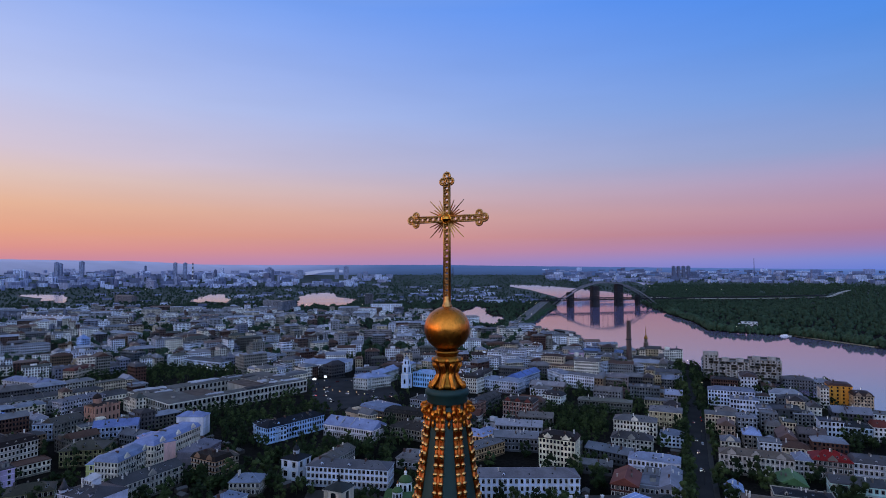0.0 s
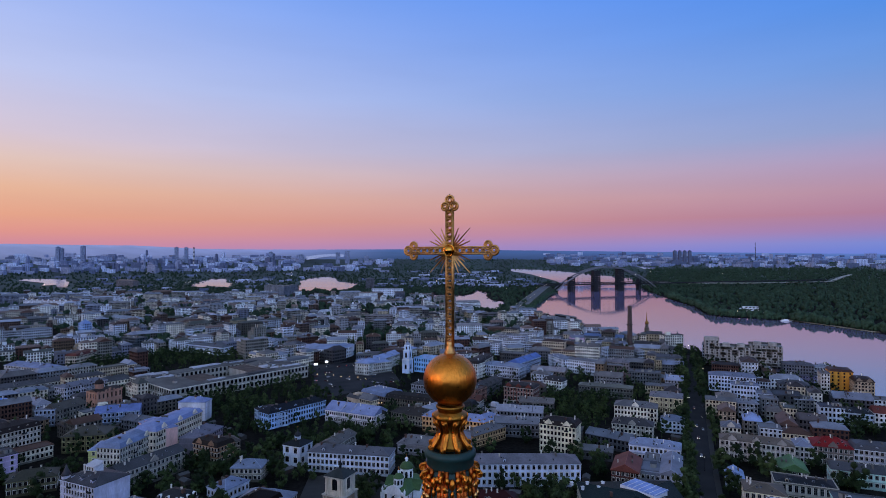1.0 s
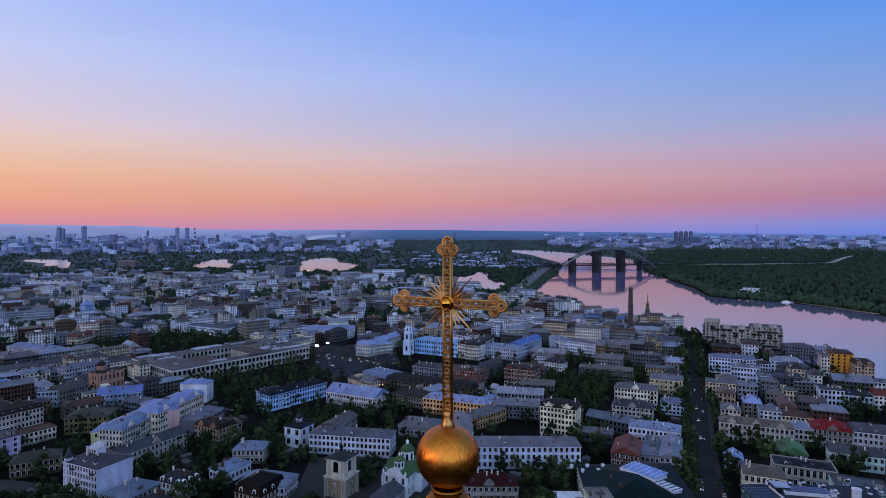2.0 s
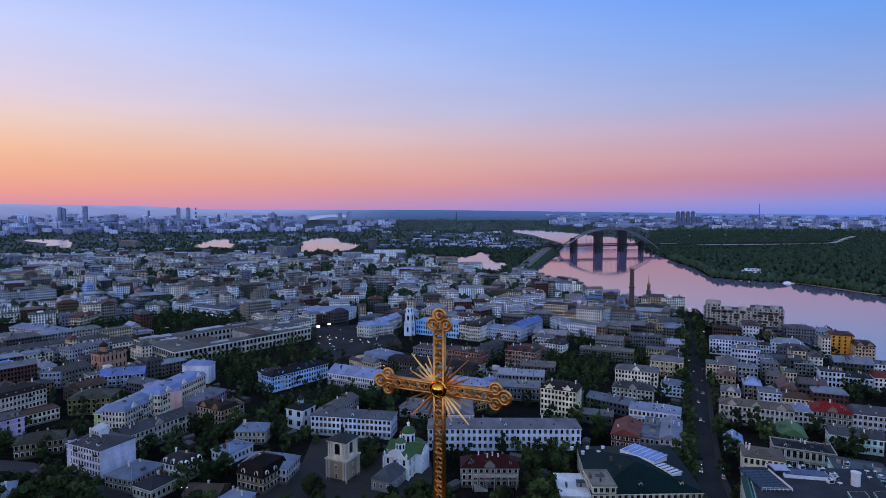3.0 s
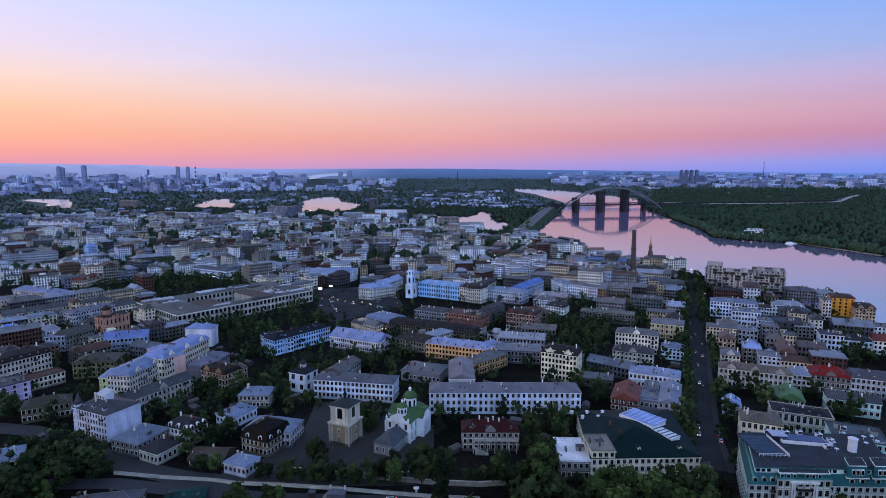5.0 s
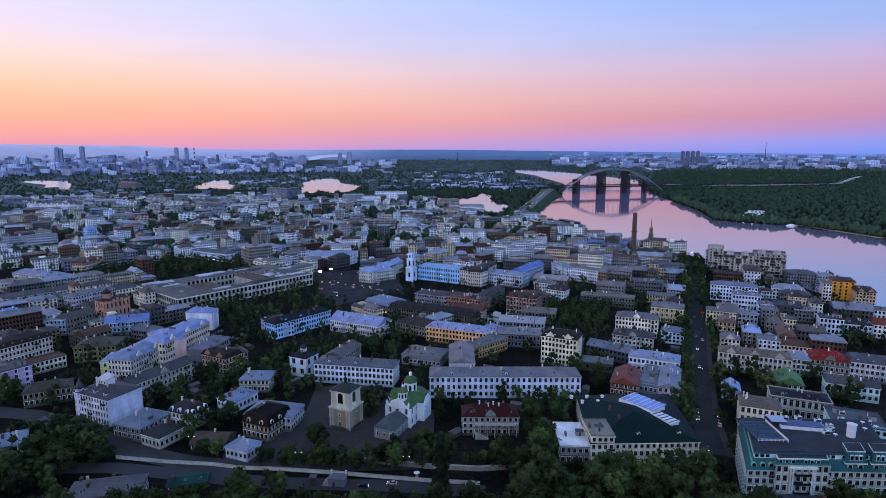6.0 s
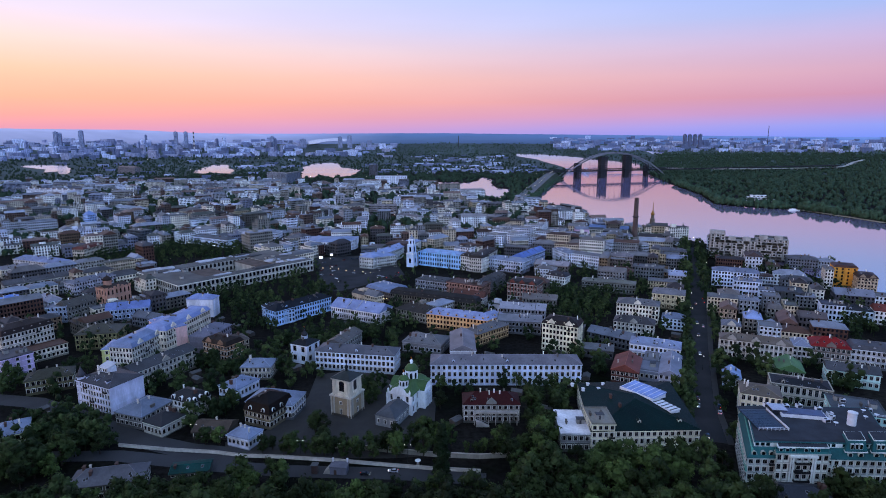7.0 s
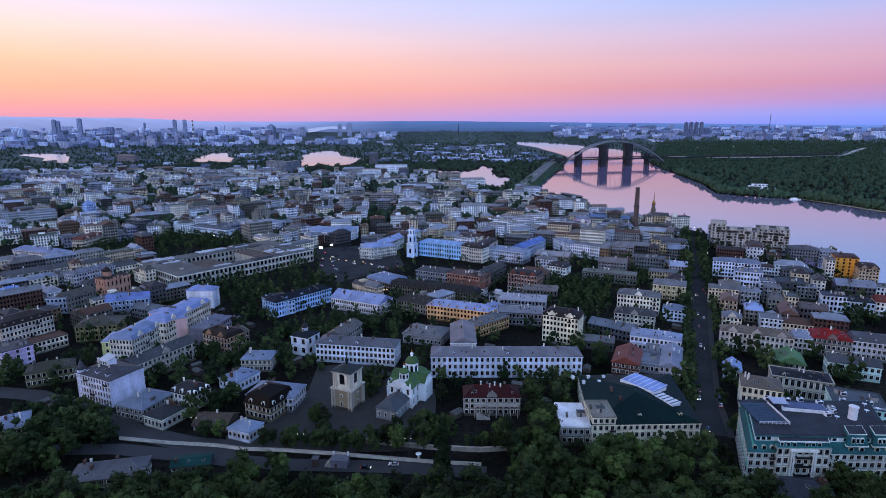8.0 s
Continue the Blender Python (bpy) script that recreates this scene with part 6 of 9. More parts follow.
    a.lathe([(5.1, 8.8), (4.2, 10.2), (2.2, 11.6), (0.3, 12.2)], 14, 0, 14, 0)
    part("apse_roof", a, green, ob, smooth=True)


def bell_tower(x, y, rot):
    ob = thing("bell_tower", pose(x, y, 0, 0, 0, rot), "square two-tier bell tower with pale pilasters and dark hip roof", "tower")
    FOOT.append((x, y, 1, 0, 8, 8))
    brown, pale = plaster("AC987C"), plaster("C4BAAA")
    a, b, z1, z2 = 6.0, 5.1, 11.0, 20.0
    s = Shape()
    s.box(-a, -a, -2, a, a, z1)
    part("lower_tier", s, brown, ob)
    s = Shape()
    s.box(-a - 0.3, -a - 0.3, -2, a + 0.3, a + 0.3, 1.2)
    part("plinth", s, plaster("6E665C"), ob)
    s = Shape()
    s.box(-a - 0.7, -a - 0.7, z1 - 0.3, a + 0.7, a + 0.7, z1 + 0.35)
    s.box(-b - 0.9, -b - 0.9, z2 - 0.4, b + 0.9, b + 0.9, z2 + 0.4)
    part("cornice", s, plaster("B4AEA4"), ob)
    s = Shape()
    for at in (lambda u, o, z: (-b + u, -b - o, z), lambda u, o, z: (b + o, -b + u, z), lambda u, o, z: (b - u, b + o, z), lambda u, o, z: (-b - o, b - u, z)):
        facade(s, 2 * b, z1, z2, 1, 1, 3.2, 6.2, at, [])
    part("upper_tier", s, pale, ob)
    fl = z2 - z1
    for k in range(4):
        turn = pose(0, 0, 0, 0, 0, 90 * k)
        part("arch_opening", arch_mesh(3.2, min(6.2, fl * 0.62)), None, ob, m=turn @ pose(0, -b, z1 + fl * 0.28 + min(6.2, fl * 0.62) / 2))
        part("window", window_mesh(1.0, 2.6), None, ob, m=turn @ pose(0, -a - 0.2, 2.8))
        part("window", window_mesh(1.2, 1.4), None, ob, m=turn @ pose(0, -a - 0.2, 7.6))
        # paired columns of the belfry, corner pilasters below, curved pediment between the tiers
        for q in (-b + 0.35, -b + 1.55, b - 1.55, b - 0.35):
            s = Shape()
            s.lathe([(0.55, z1 + 0.3), (0.42, z1 + 0.8), (0.38, z2 - 1.0), (0.55, z2 - 0.4)], 8, q, -b - 0.35)
            part("column", s, pale, ob, "pale column of the belfry", m=turn)
        for q in (-a + 0.1, -a + 1.7, a - 1.7, a - 0.1):
            s = Shape()
            s.box(q - 0.45, -a - 0.3, 0, q + 0.45, -a, z1 - 0.3)
            part("pilaster", s, plaster("B0A89C"), ob, m=turn)
        s = Shape()
        arc = [(-3.4 + 6.8 * i / 10, z1 + 0.35 + 1.9 * math.sin(math.pi * i / 10)) for i in range(11)]
        for (xa, za), (xb, zb) in zip(arc, arc[1:]):
            s.face([(xa, -a - 0.5, z1 + 0.3), (xb, -a - 0.5, z1 + 0.3), (xb, -a - 0.5, zb), (xa, -a - 0.5, za)])
            s.face([(xa, -a - 0.6, za), (xb, -a - 0.6, zb), (xb, -b, zb), (xa, -b, za)])
        part("pediment", s, pale, ob, m=turn)
    s = Shape()
    e = b + 1.2
    for p, q in (((-e, -e), (e, -e)), ((e, -e), (e, e)), ((e, e), (-e, e)), ((-e, e), (-e, -e))):
        s.face([(*p, z2 + 0.4), (*q, z2 + 0.4), (q[0] * 0.12, q[1] * 0.12, z2 + 3.2), (p[0] * 0.12, p[1] * 0.12, z2 + 3.2)])
    part("roof", s, tin("343A3C"), ob)
    s = Shape()
    s.lathe([(0.75, z2 + 3.0), (0.7, z2 + 4.4), (1.05, z2 + 4.9), (0.9, z2 + 5.6), (0.3, z2 + 6.4), (0.12, z2 + 8.6)], 10)
    part("finial", s, tin("20262A"), ob, smooth=True)


parish_church(-21.7, 306.1, -22.0)
bell_tower(-53.5, 297.7, -24.0)


def brick_chapel(x, y, rot):
    """Salmon brick hall with arched windows, a stepped parapet and a small dark dome on a drum."""
    ob = thing("brick_chapel", pose(x, y, 0, 0, 0, rot), "salmon brick chapel with stepped parapet and dark dome", "chapel")
    FOOT.append((x, y, math.cos(radians(rot)), math.sin(radians(rot)), 12, 9))
    salmon, dark = plaster("C8957E"), tin("3A3230")
    s, got = Shape(), []
    runs = ((lambda u, o, z: (-11 + u, -8 - o, z), 22, 0), (lambda u, o, z: (11 + o, -8 + u, z), 16, 90), (lambda u, o, z: (11 - u, 8 + o, z), 22, 180), (lambda u, o, z: (-11 - o, 8 - u, z), 16, 270))
    for at, n, turn in runs:
        wins = []
        facade(s, n, 0, 15, 2, int(n / 3.6), 1.3, 4.2, at, wins)
        got += [(at, turn, w) for w in wins]
    body = part("wall", s, salmon, ob)
    for at, turn, (u, zz, a, b) in got:
        part("arch_opening", arch_mesh(a, b), None, body, m=pose(*at(u, 0, zz), 0, 0, turn))
    s = Shape()
    s.box(-11.4, -8.4, 14.6, 11.4, 8.4, 15.2)
    for k in range(7):
        u = -10.4 + 3.47 * k
        hgt = 15.2 + (1.2, 0.7, 1.6, 2.6, 1.6, 0.7, 1.2)[k]
        s.box(u - 1.0, -8.4, 15.2, u + 1.0, -7.8, hgt)
    part("parapet", s, salmon, ob)
    s = Shape()
    s.face([(-11, -7.6, 15.3), (11, -7.6, 15.3), (11, 0, 17.6), (-11, 0, 17.6)])
    s.face([(11, 8, 15.3), (-11, 8, 15.3), (-11, 0, 17.6), (11, 0, 17.6)])
    part("roof", s, dark, ob)
    s = Shape()
    s.lathe([(3.4, 14), (3.4, 20.5), (3.9, 20.7), (3.9, 21.2)], 16, -4, 1)
    drum = part("drum", s, salmon, ob)
    s = Shape()
    s.lathe([(3.8, 21.2), (3.4, 22.8), (2.2, 24.2), (0.6, 24.9), (0.1, 26.4)], 16, -4, 1)
    part("dome", s, dark, drum, smooth=True)


brick_chapel(-299.0, 507.0, 62.0)


# ---- bridge under construction, causeway, factory chimney, river church, bare block ----
def arch_bridge(x0, y0, x1, y1):
    """Steel arch over the river with its tall erection towers, seen half built."""
    d = Vector((x1 - x0, y1 - y0, 0))
    n = d.length
    ob = thing("arch_bridge", pose(x0, y0, 0, 0, 0, math.degrees(math.atan2(d.y, d.x))), "unfinished dark steel arch bridge with tall erection towers", "bridge")
    steel = surface("bridge_steel", "201E24", 0.7, 0.1, 0.05, 0.3, 0.6, 0.0)
    grey = surface("weathered_steel", "6E6C74", 0.7, 0.1, 0.05, 0.3, 0.6, 0.0)
    s = Shape()
    for sy in (-12, 12):
        s.box(-60, sy - 1.2, 26, n + 900, sy + 1.2, 28.6)
        s.box(-60, sy - 1, 33, n + 60, sy + 1, 34.4)
        for i in range(int((n + 120) / 12)):
            u = -60 + i * 12
            s.bar((u, sy, 28), (u + 6, sy, 34), 0.45)
            s.bar((u + 6, sy, 34), (u + 12, sy, 28), 0.45)
    s.box(-60, -14, 25, n + 900, 14, 26)
    part("deck", s, steel, ob)
    for sy in (-13, 13):
        s = Shape()
        steps = 40
        pts = [(n * i / steps, sy, 8 + 84 * (1 - (2 * i / steps - 1) ** 2)) for i in range(steps + 1)]
        s.rail(pts, 3.6, 4.6)
        part("arch", s, grey, ob)
        s = Shape()
        for i in range(4, steps - 3, 2):
            s.bar((pts[i][0], sy, 34), pts[i], 0.25)
        part("hangers", s, steel, ob, kind="stuff")
    for f in ((0.158, 18, 56), (0.396, 26, 82), (0.636, 26, 84), (0.830, 8, 48)):
        u = n * f[0]
        s = Shape()
        w, hh = f[1] / 2, f[2]
        for sx in (-w, w):
            for sy in (-9, 9):
                s.bar((u + sx, sy, -4), (u + sx, sy, hh), 2.0)
        for k in range(int(hh / 7)):
            for sy in (-9, 9):
                s.box(u - w, sy - 1, k * 7 + 1, u + w, sy + 1, k * 7 + 7)
            for sx in (-w, w):
                s.box(u + sx - 0.6, -9, k * 7 + 0.6, u + sx + 0.6, 9, k * 7 + 6.6)
                s.bar((u + sx, -9, k * 7), (u + sx, 9, k * 7 + 7), 0.8)
        part("erection_tower", s, steel, ob)


arch_bridge(405.8, 2102.4, 821.7, 2239.4)


def factory_chimney(x, y, h):
    ob = thing("factory_chimney", pose(x, y, 0), "tall round brick factory chimney with balcony", "chimney")
    s = Shape()
    s.lathe([(4.2, -1), (3.6, h * 0.3), (2.8, h - 1), (3.1, h - 0.8), (3.1, h), (2.0, h), (2.0, h - 2)], 16)
    part("shaft", s, surface("sooty_brick", "5A4A46", 0.9, 0, 0.2, 0.4, 1.5, 0.1, 0.3), ob)
    s = Shape()
    s.lathe([(3.6, h * 0.55), (4.6, h * 0.55 + 0.3), (4.6, h * 0.55 + 1.2), (3.4, h * 0.55 + 1.3)], 16)
    part("balcony", s, IRON, ob)
    s = Shape()
    s.box(-6, -6, -1, 6, 6, 6)
    part("plinth", s, CONCRETE, ob)


def river_church(x, y):
    ob = thing("river_church", pose(x, y, 0), "slender floating church with gold spire on the river", "church")
    s = Shape()
    s.box(-14, -9, -0.5, 14, 9, 3)
    part("platform", s, CONCRETE, ob)
    s = Shape()
    s.lathe([(6, 3), (6, 10), (4, 11), (4, 17), (2.6, 18), (2.6, 23), (2.9, 23.4)], 8)
    part("tower", s, plaster("86786C"), ob)
    s = Shape()
    s.lathe([(3.0, 23.4), (3.1, 25), (2.2, 27), (1.0, 29), (0.8, 31), (0.5, 38), (0.1, 44)], 12)
    part("dome", s, surface("aged_gilding", "8E6836", 0.45, 0.9), ob, smooth=True)


def bare_block(x, y, rot, L, D, floors, fh=3.3):
    """Unfinished concrete frame: slabs, columns and some infill walls."""
    ob = thing("unfinished_block", pose(x, y, 0, 0, 0, rot), "unfinished pale concrete apartment block with open floors", "building")
    FOOT.append((x - math.sin(radians(rot)) * D / 2, y + math.cos(radians(rot)) * D / 2, math.cos(radians(rot)), math.sin(radians(rot)), L / 2, D / 2))
    rng = random.Random(5)
    pale, back = plaster("A49E9A"), plaster("787472")
    for k in range(floors + 1):
        s = Shape()
        s.box(-L / 2, 0, k * fh - 0.3, L / 2, D, k * fh)
        part("slab", s, CONCRETE, ob)
    n = int(L / 5.5)
    s = Shape()
    s.box(0, 0, 0, 0.5, 0.4, floors * fh - 0.3)
    col = s.mesh("column", [CONCRETE])
    for i in range(n + 1):
        for dy in (0.3, D / 2):
            part("column", col, None, ob, m=pose(-L / 2 + (L - 0.5) * i / n, dy, 0))
    for k in range(floors):
        for i in range(n):
            if rng.random() < 0.62:
                u, w = -L / 2 + L * i / n + 0.5, L / n - 0.5
                s = Shape()
                z0 = k * fh
                s.box(u, 0.05, z0, u + w * 0.3, 0.35, z0 + fh - 0.3)
                s.box(u + w * 0.7, 0.05, z0, u + w, 0.35, z0 + fh - 0.3)
                s.box(u + w * 0.3, 0.05, z0, u + w * 0.7, 0.35, z0 + 0.9)
                part("infill_wall", s, pale, ob)
    for e in (-L / 2, L / 2 - 0.3):
        s = Shape()
        s.box(e, 0.5, 0, e + 0.3, D - 0.8, floors * fh - 0.3)
        part("end_wall", s, pale, ob)
    s = Shape()
    s.box(-L / 2 - 0.3, D * 0.7, 0, L / 2 + 0.3, D + 0.4, floors * fh + 1.5)
    part("rear_wall", s, back, ob)
    for u in (-L * 0.28, L * 0.2):
        s = Shape()
        s.box(u - 4, 1.5, floors * fh, u + 4, 9, floors * fh + 4)
        part("stair_head", s, pale, ob)


factory_chimney(264.4, 819.1, 61.0)
river_church(324.4, 920.4)
bare_block(323.2, 695.1, -23.0, 16.5, 20.0, 9)
bare_block(346.0, 685.5, -23.0, 32.1, 18.0, 7)
bare_block(376.3, 672.6, -23.0, 33.0, 22.0, 8)


def round_house(x, y, R, h):
    """Curved three-storey house facing the square."""
    ob = thing("round_house", pose(x, y, 0), "curved pale three-storey house with blue-grey tin roof", "house")
    FOOT.append((x, y, 1, 0, R, R))
    s, n = Shape(), 26
    mat = plaster("B4B6BE")
    for i in range(n):
        a0, a1 = math.pi + math.pi * i / n, math.pi + math.pi * (i + 1) / n
        p, q = (R * math.cos(a0), R * math.sin(a0)), (R * math.cos(a1), R * math.sin(a1))
        got = []
        L = math.hypot(q[0] - p[0], q[1] - p[1])
        ux, uy = (q[0] - p[0]) / L, (q[1] - p[1]) / L
        at = lambda u, o, z: (p[0] + ux * u + uy * o, p[1] + uy * u - ux * o, z)
        facade(s, L, 0, h, 3, 1, 1.5, 2.4, at, got)
        for u, zz, a, b in got:
            part("window", window_mesh(a, b), None, ob, m=pose(*at(u, 0, zz), 0, 0, math.degrees(math.atan2(uy, ux))))
    s.box(-R, 0, 0, R, 12, h)
    part("wall", s, mat, ob)
    r = Shape()
    for i in range(n):
        a0, a1 = math.pi + math.pi * i / n, math.pi + math.pi * (i + 1) / n
        for (ra, za), (rb, zb) in (((R + 0.6, h), (R * 0.62, h + 4)), ((R * 0.62, h + 4), (R * 0.3, h + 1))):
            r.face([(ra * math.cos(a0), ra * math.sin(a0), za), (ra * math.cos(a1), ra * math.sin(a1), za), (rb * math.cos(a1), rb * math.sin(a1), zb), (rb * math.cos(a0), rb * math.sin(a0), zb)])
    r.box(-R - 0.5, 0, h, R + 0.5, 12.5, h + 0.6)
    part("roof", r, tin("7E90B4"), ob)
    c = Shape()
    for i in range(n):
        a0, a1 = math.pi + math.pi * i / n, math.pi + math.pi * (i + 1) / n
        c.face([((R + 0.5) * math.cos(a0), (R + 0.5) * math.sin(a0), h - 0.6), ((R + 0.5) * math.cos(a1), (R + 0.5) * math.sin(a1), h - 0.6), ((R + 0.5) * math.cos(a1), (R + 0.5) * math.sin(a1), h), ((R + 0.5) * math.cos(a0), (R + 0.5) * math.sin(a0), h)])
    part("cornice", c, plaster("C4C4CA"), ob)


round_house(-153.5, 769.1, 31.6, 13.0)


def clock_tower(x, y, rot):
    """Three-tier belfry: each tier set back behind a cornice, with corner columns and an arch on every side."""
    ob = thing("belfry", pose(x, y, 0, 0, 0, rot), "pale blue-white three-tier monastery belfry with small dome", "tower")
    FOOT.append((x, y, 1, 0, 5.5, 5.5))
    wall, trim = plaster("BCD0EC"), plaster("DCE2EC")
    for a, z0, z1, w, hgt in ((4.3, 0, 15, 2.4, 5.0), (3.4, 15.8, 25, 2.4, 5.4), (2.4, 25.8, 31, 1.6, 3.2)):
        s = Shape()
        s.box(-a, -a, z0 - 1.0, a, a, z1)
        tier = part("tier", s, wall, ob)
        s = Shape()
        s.box(-a - 0.6, -a - 0.6, z1, a + 0.6, a + 0.6, z1 + 0.8)
        part("cornice", s, trim, tier)
        for k in range(4):
            turn = pose(0, 0, 0, 0, 0, 90 * k)
            part("arch_opening", arch_mesh(w, hgt), None, tier, m=turn @ pose(0, -a - 0.22, (z0 + z1) / 2))
            s = Shape()
            s.lathe([(0.5, z0), (0.4, z0 + 0.6), (0.36, z1 - 0.7), (0.5, z1)], 8, -a, -a)
            part("column", s, trim, tier, m=turn)
    s = Shape()
    onion(s, 2.4, 31.8)
    part("dome", s, tin("9AA6BE"), ob, smooth=True)
    s = Shape()
    small_cross(s, 37.4, 1.2)
    part("cross", s, GOLD, ob)


clock_tower(-41.5, 653.0, -28.0)


def riverside_hotel(x, y):
    ob = thing("riverside_hotel", pose(x, y, 0.3, 0, 0, -20), "small white terraced boat house on the far bank", "building")
    for k in range(3):
        s = Shape()
        s.box(-32 + k * 6, -8 + k * 2, k * 4.2, 30 - k * 9, 8, k * 4.2 + 3.6)
        part("storey", s, plaster("D8D8DC"), ob)
        s = Shape()
        s.box(-33 + k * 6, -10 + k * 2, k * 4.2 + 3.6, 31 - k * 9, 9, k * 4.2 + 4.1)
        part("terrace", s, WHITE_PAINT, ob)
        for i in range(7 - k):
            w = Shape()
            u = -27 + k * 6 + i * 8
            w.box(u, -8.1 + k * 2, k * 4.2 + 0.8, u + 4.5, -8 + k * 2, k * 4.2 + 3.0)
            part("window", w, GLASS, ob)


def boat(x, y):
    ob = thing("river_boat", pose(x, y, 0.2, 0, 0, -20), "white moored river boat at the far bank", "boat")
    ob.scale = (0.6, 0.6, 0.6)
    s = Shape()
    s.face([(-16, -3, 0), (12, -3, 0), (18, 0, 0), (12, 3, 0), (-16, 3, 0)])
    s.face([(-16, -3.4, 2), (12, -3.4, 2), (19, 0, 2.6), (12, 3.4, 2), (-16, 3.4, 2)])
    a = [(-16, -3, 0), (12, -3, 0), (18, 0, 0), (12, 3, 0), (-16, 3, 0)]
    b = [(-16, -3.4, 2), (12, -3.4, 2), (19, 0, 2.6), (12, 3.4, 2), (-16, 3.4, 2)]
    for i in range(5):
        j = (i + 1) % 5
        s.face([a[i], a[j], b[j], b[i]])
    part("hull", s, WHITE_PAINT, ob)
    s = Shape()
    s.box(-13, -2.6, 2, 8, 2.6, 4.6)
    s.box(-6, -2.2, 4.6, 5, 2.2, 6.8)
    part("cabin", s, WHITE_PAINT, ob)


WHITE_PAINT = plain("white_paint", "DADCE2", 0.6)
riverside_hotel(723, 1348)
boat(689, 1158)


# corner turret and attic of the white corner house, cupola of the gate house, paved church yard
def corner_turret(x, y, h):
    ob = thing("corner_turret", pose(x, y, 0), "round white corner turret with a conical slate roof", "turret")
    s = Shape()
    s.lathe([(2.2, 0), (2.2, h + 1.5), (2.5, h + 1.7), (2.5, h + 2.0)], 14)
    part("shaft", s, plaster("C6C4D6"), ob)
    s = Shape()
    s.lathe([(2.6, h + 2.0), (1.6, h + 3.6), (0.6, h + 6.0), (0.1, h + 7.5)], 14)
    part("roof", s, tin("4B4B52"), ob, smooth=True)


def attic_room(x, y, z, rot):
    ob = thing("attic_room", pose(x, y, z, 0, 0, rot), "white glazed attic room on a slate roof", "attic")
    s = Shape()
    s.box(-3.5, -2.5, -2, 3.5, 2.5, 2.6)
    part("wall", s, WHITE_PAINT, ob)
    s = Shape()
    s.face([(-3.9, -2.9, 2.6), (3.9, -2.9, 2.6), (3.9, 2.9, 4.2), (-3.9, 2.9, 4.2)])
    s.face([(-3.9, -2.9, 2.58), (-3.9, 2.9, 4.18), (3.9, 2.9, 4.18), (3.9, -2.9, 2.58)])
    part("roof", s, tin("B8BCC8"), ob)
    for u in (-2, 0, 2):
        part("window", window_mesh(1.2, 1.6), None, ob, m=pose(u, -2.72, 1.2))


def gate_cupola(x, y, z):
    ob = thing("gate_cupola", pose(x, y, z), "small dark cupola with a cross on the gate house", "cupola")
    s = Shape()
    s.lathe([(2.0, -1.0), (2.0, 1.6), (2.3, 1.8)], 10)
    part("drum", s, plaster("C6CCDE"), ob)
    s = Shape()
    onion(s, 1.9, 1.8)
    part("dome", s, tin("33363C"), ob, smooth=True)
    s = Shape()
    small_cross(s, 6.6, 1.0)
    part("cross", s, GOLD, ob)


corner_turret(-199.3, 305.3, 15.0)
attic_room(-187.3, 310.2, 18.0, -24.5)
gate_cupola(-93.9, 370.4, 15.2)
sheet("pavement", YARD, PAVING, 0.05, 0, "grey paved yard round the bell tower", "yard")


# ---- lit signs and shop fronts ----
def lit_sign(x, y, z, w, h, rot, mat, label):
    ob = thing("lit_sign", pose(x, y, z, 0, 0, rot), label, "sign", "lit signs")
    s = Shape()
    s.box(-w / 2, -0.1, 0, w / 2, 0.1, h)
    part("panel", s, mat, ob)
    s = Shape()
    s.box(-w / 2 - 0.15, -0.06, -0.15, w / 2 + 0.15, 0.16, 0)
    s.box(-w / 2 - 0.15, 0.1, 0, w / 2 + 0.15, 0.2, h + 0.15)
    part("casing", s, IRON, ob)
    s = Shape()
    s.bar((0, 0.15, -z - 0.3), (0, 0.15, 0), 0.09, 0, None, 6)
    part("post", s, IRON, ob)


SIGN_WHITE = glow("sign_white", "F4F6FF", 3.0)
SIGN_RED = glow("sign_red", "FF3038", 2.6)
SIGN_WARM = glow("sign_warm", "FFC88A", 2.0)
lit_sign(-153.9, 689.5, 2.0, 4.0, 2.2, -5, SIGN_WHITE, "bright white lit screen on the market square")
lit_sign(-144.3, 706.0, 2.0, 3.4, 2.0, -5, SIGN_WHITE, "bright white lit screen on the market square")
lit_sign(-93.4, 661.0, 2.0, 16.0, 0.8, -5, SIGN_WARM, "row of warm lights along the square")
lit_sign(-67.3, 660.7, 2.0, 12.0, 0.8, -5, SIGN_WARM, "row of warm lights along the square")
for k in range(9):
    lit_sign(-79.0 + 3.0 * k, 528.6 - 2.75 * k, 1.2 + 0.9 * (k % 3), 1.3, 0.7 + 0.3 * (k % 2), -42, SIGN_RED if k in (0, 2) else SIGN_WARM, "small warm lit shop front of the arcade")
for k in range(7):
    lit_sign(-141.0 + 9.5 * k, 640.0 + 1.5 * (k % 3) - 4.0 * k, 1.0, 1.0, 0.5, -5, SIGN_WARM, "small warm lamp row along the square")
lit_sign(-409.8, 814.3, 4.0, 10.0, 2.2, -5, SIGN_RED, "red lit sign across the far street")
lit_sign(-390.8, 856.5, 4.0, 5.0, 2.2, -5, SIGN_RED, "red lit sign beside the public building")
lit_sign(-424.6, 810.1, 3.0, 6.0, 1.4, -5, SIGN_WHITE, "white lit shop window on the far street")
lit_sign(-342.3, 654.3, 2.0, 9.0, 0.9, -5, SIGN_WHITE, "white lit stall row beside the market hall")
lit_sign(210.9, 381.0, 2.5, 9.0, 0.6, -23, SIGN_WHITE, "white lit terrace of a restaurant")
lit_sign(221.2, 375.9, 2.5, 9.0, 0.6, -23, SIGN_WHITE, "white lit terrace of a restaurant")
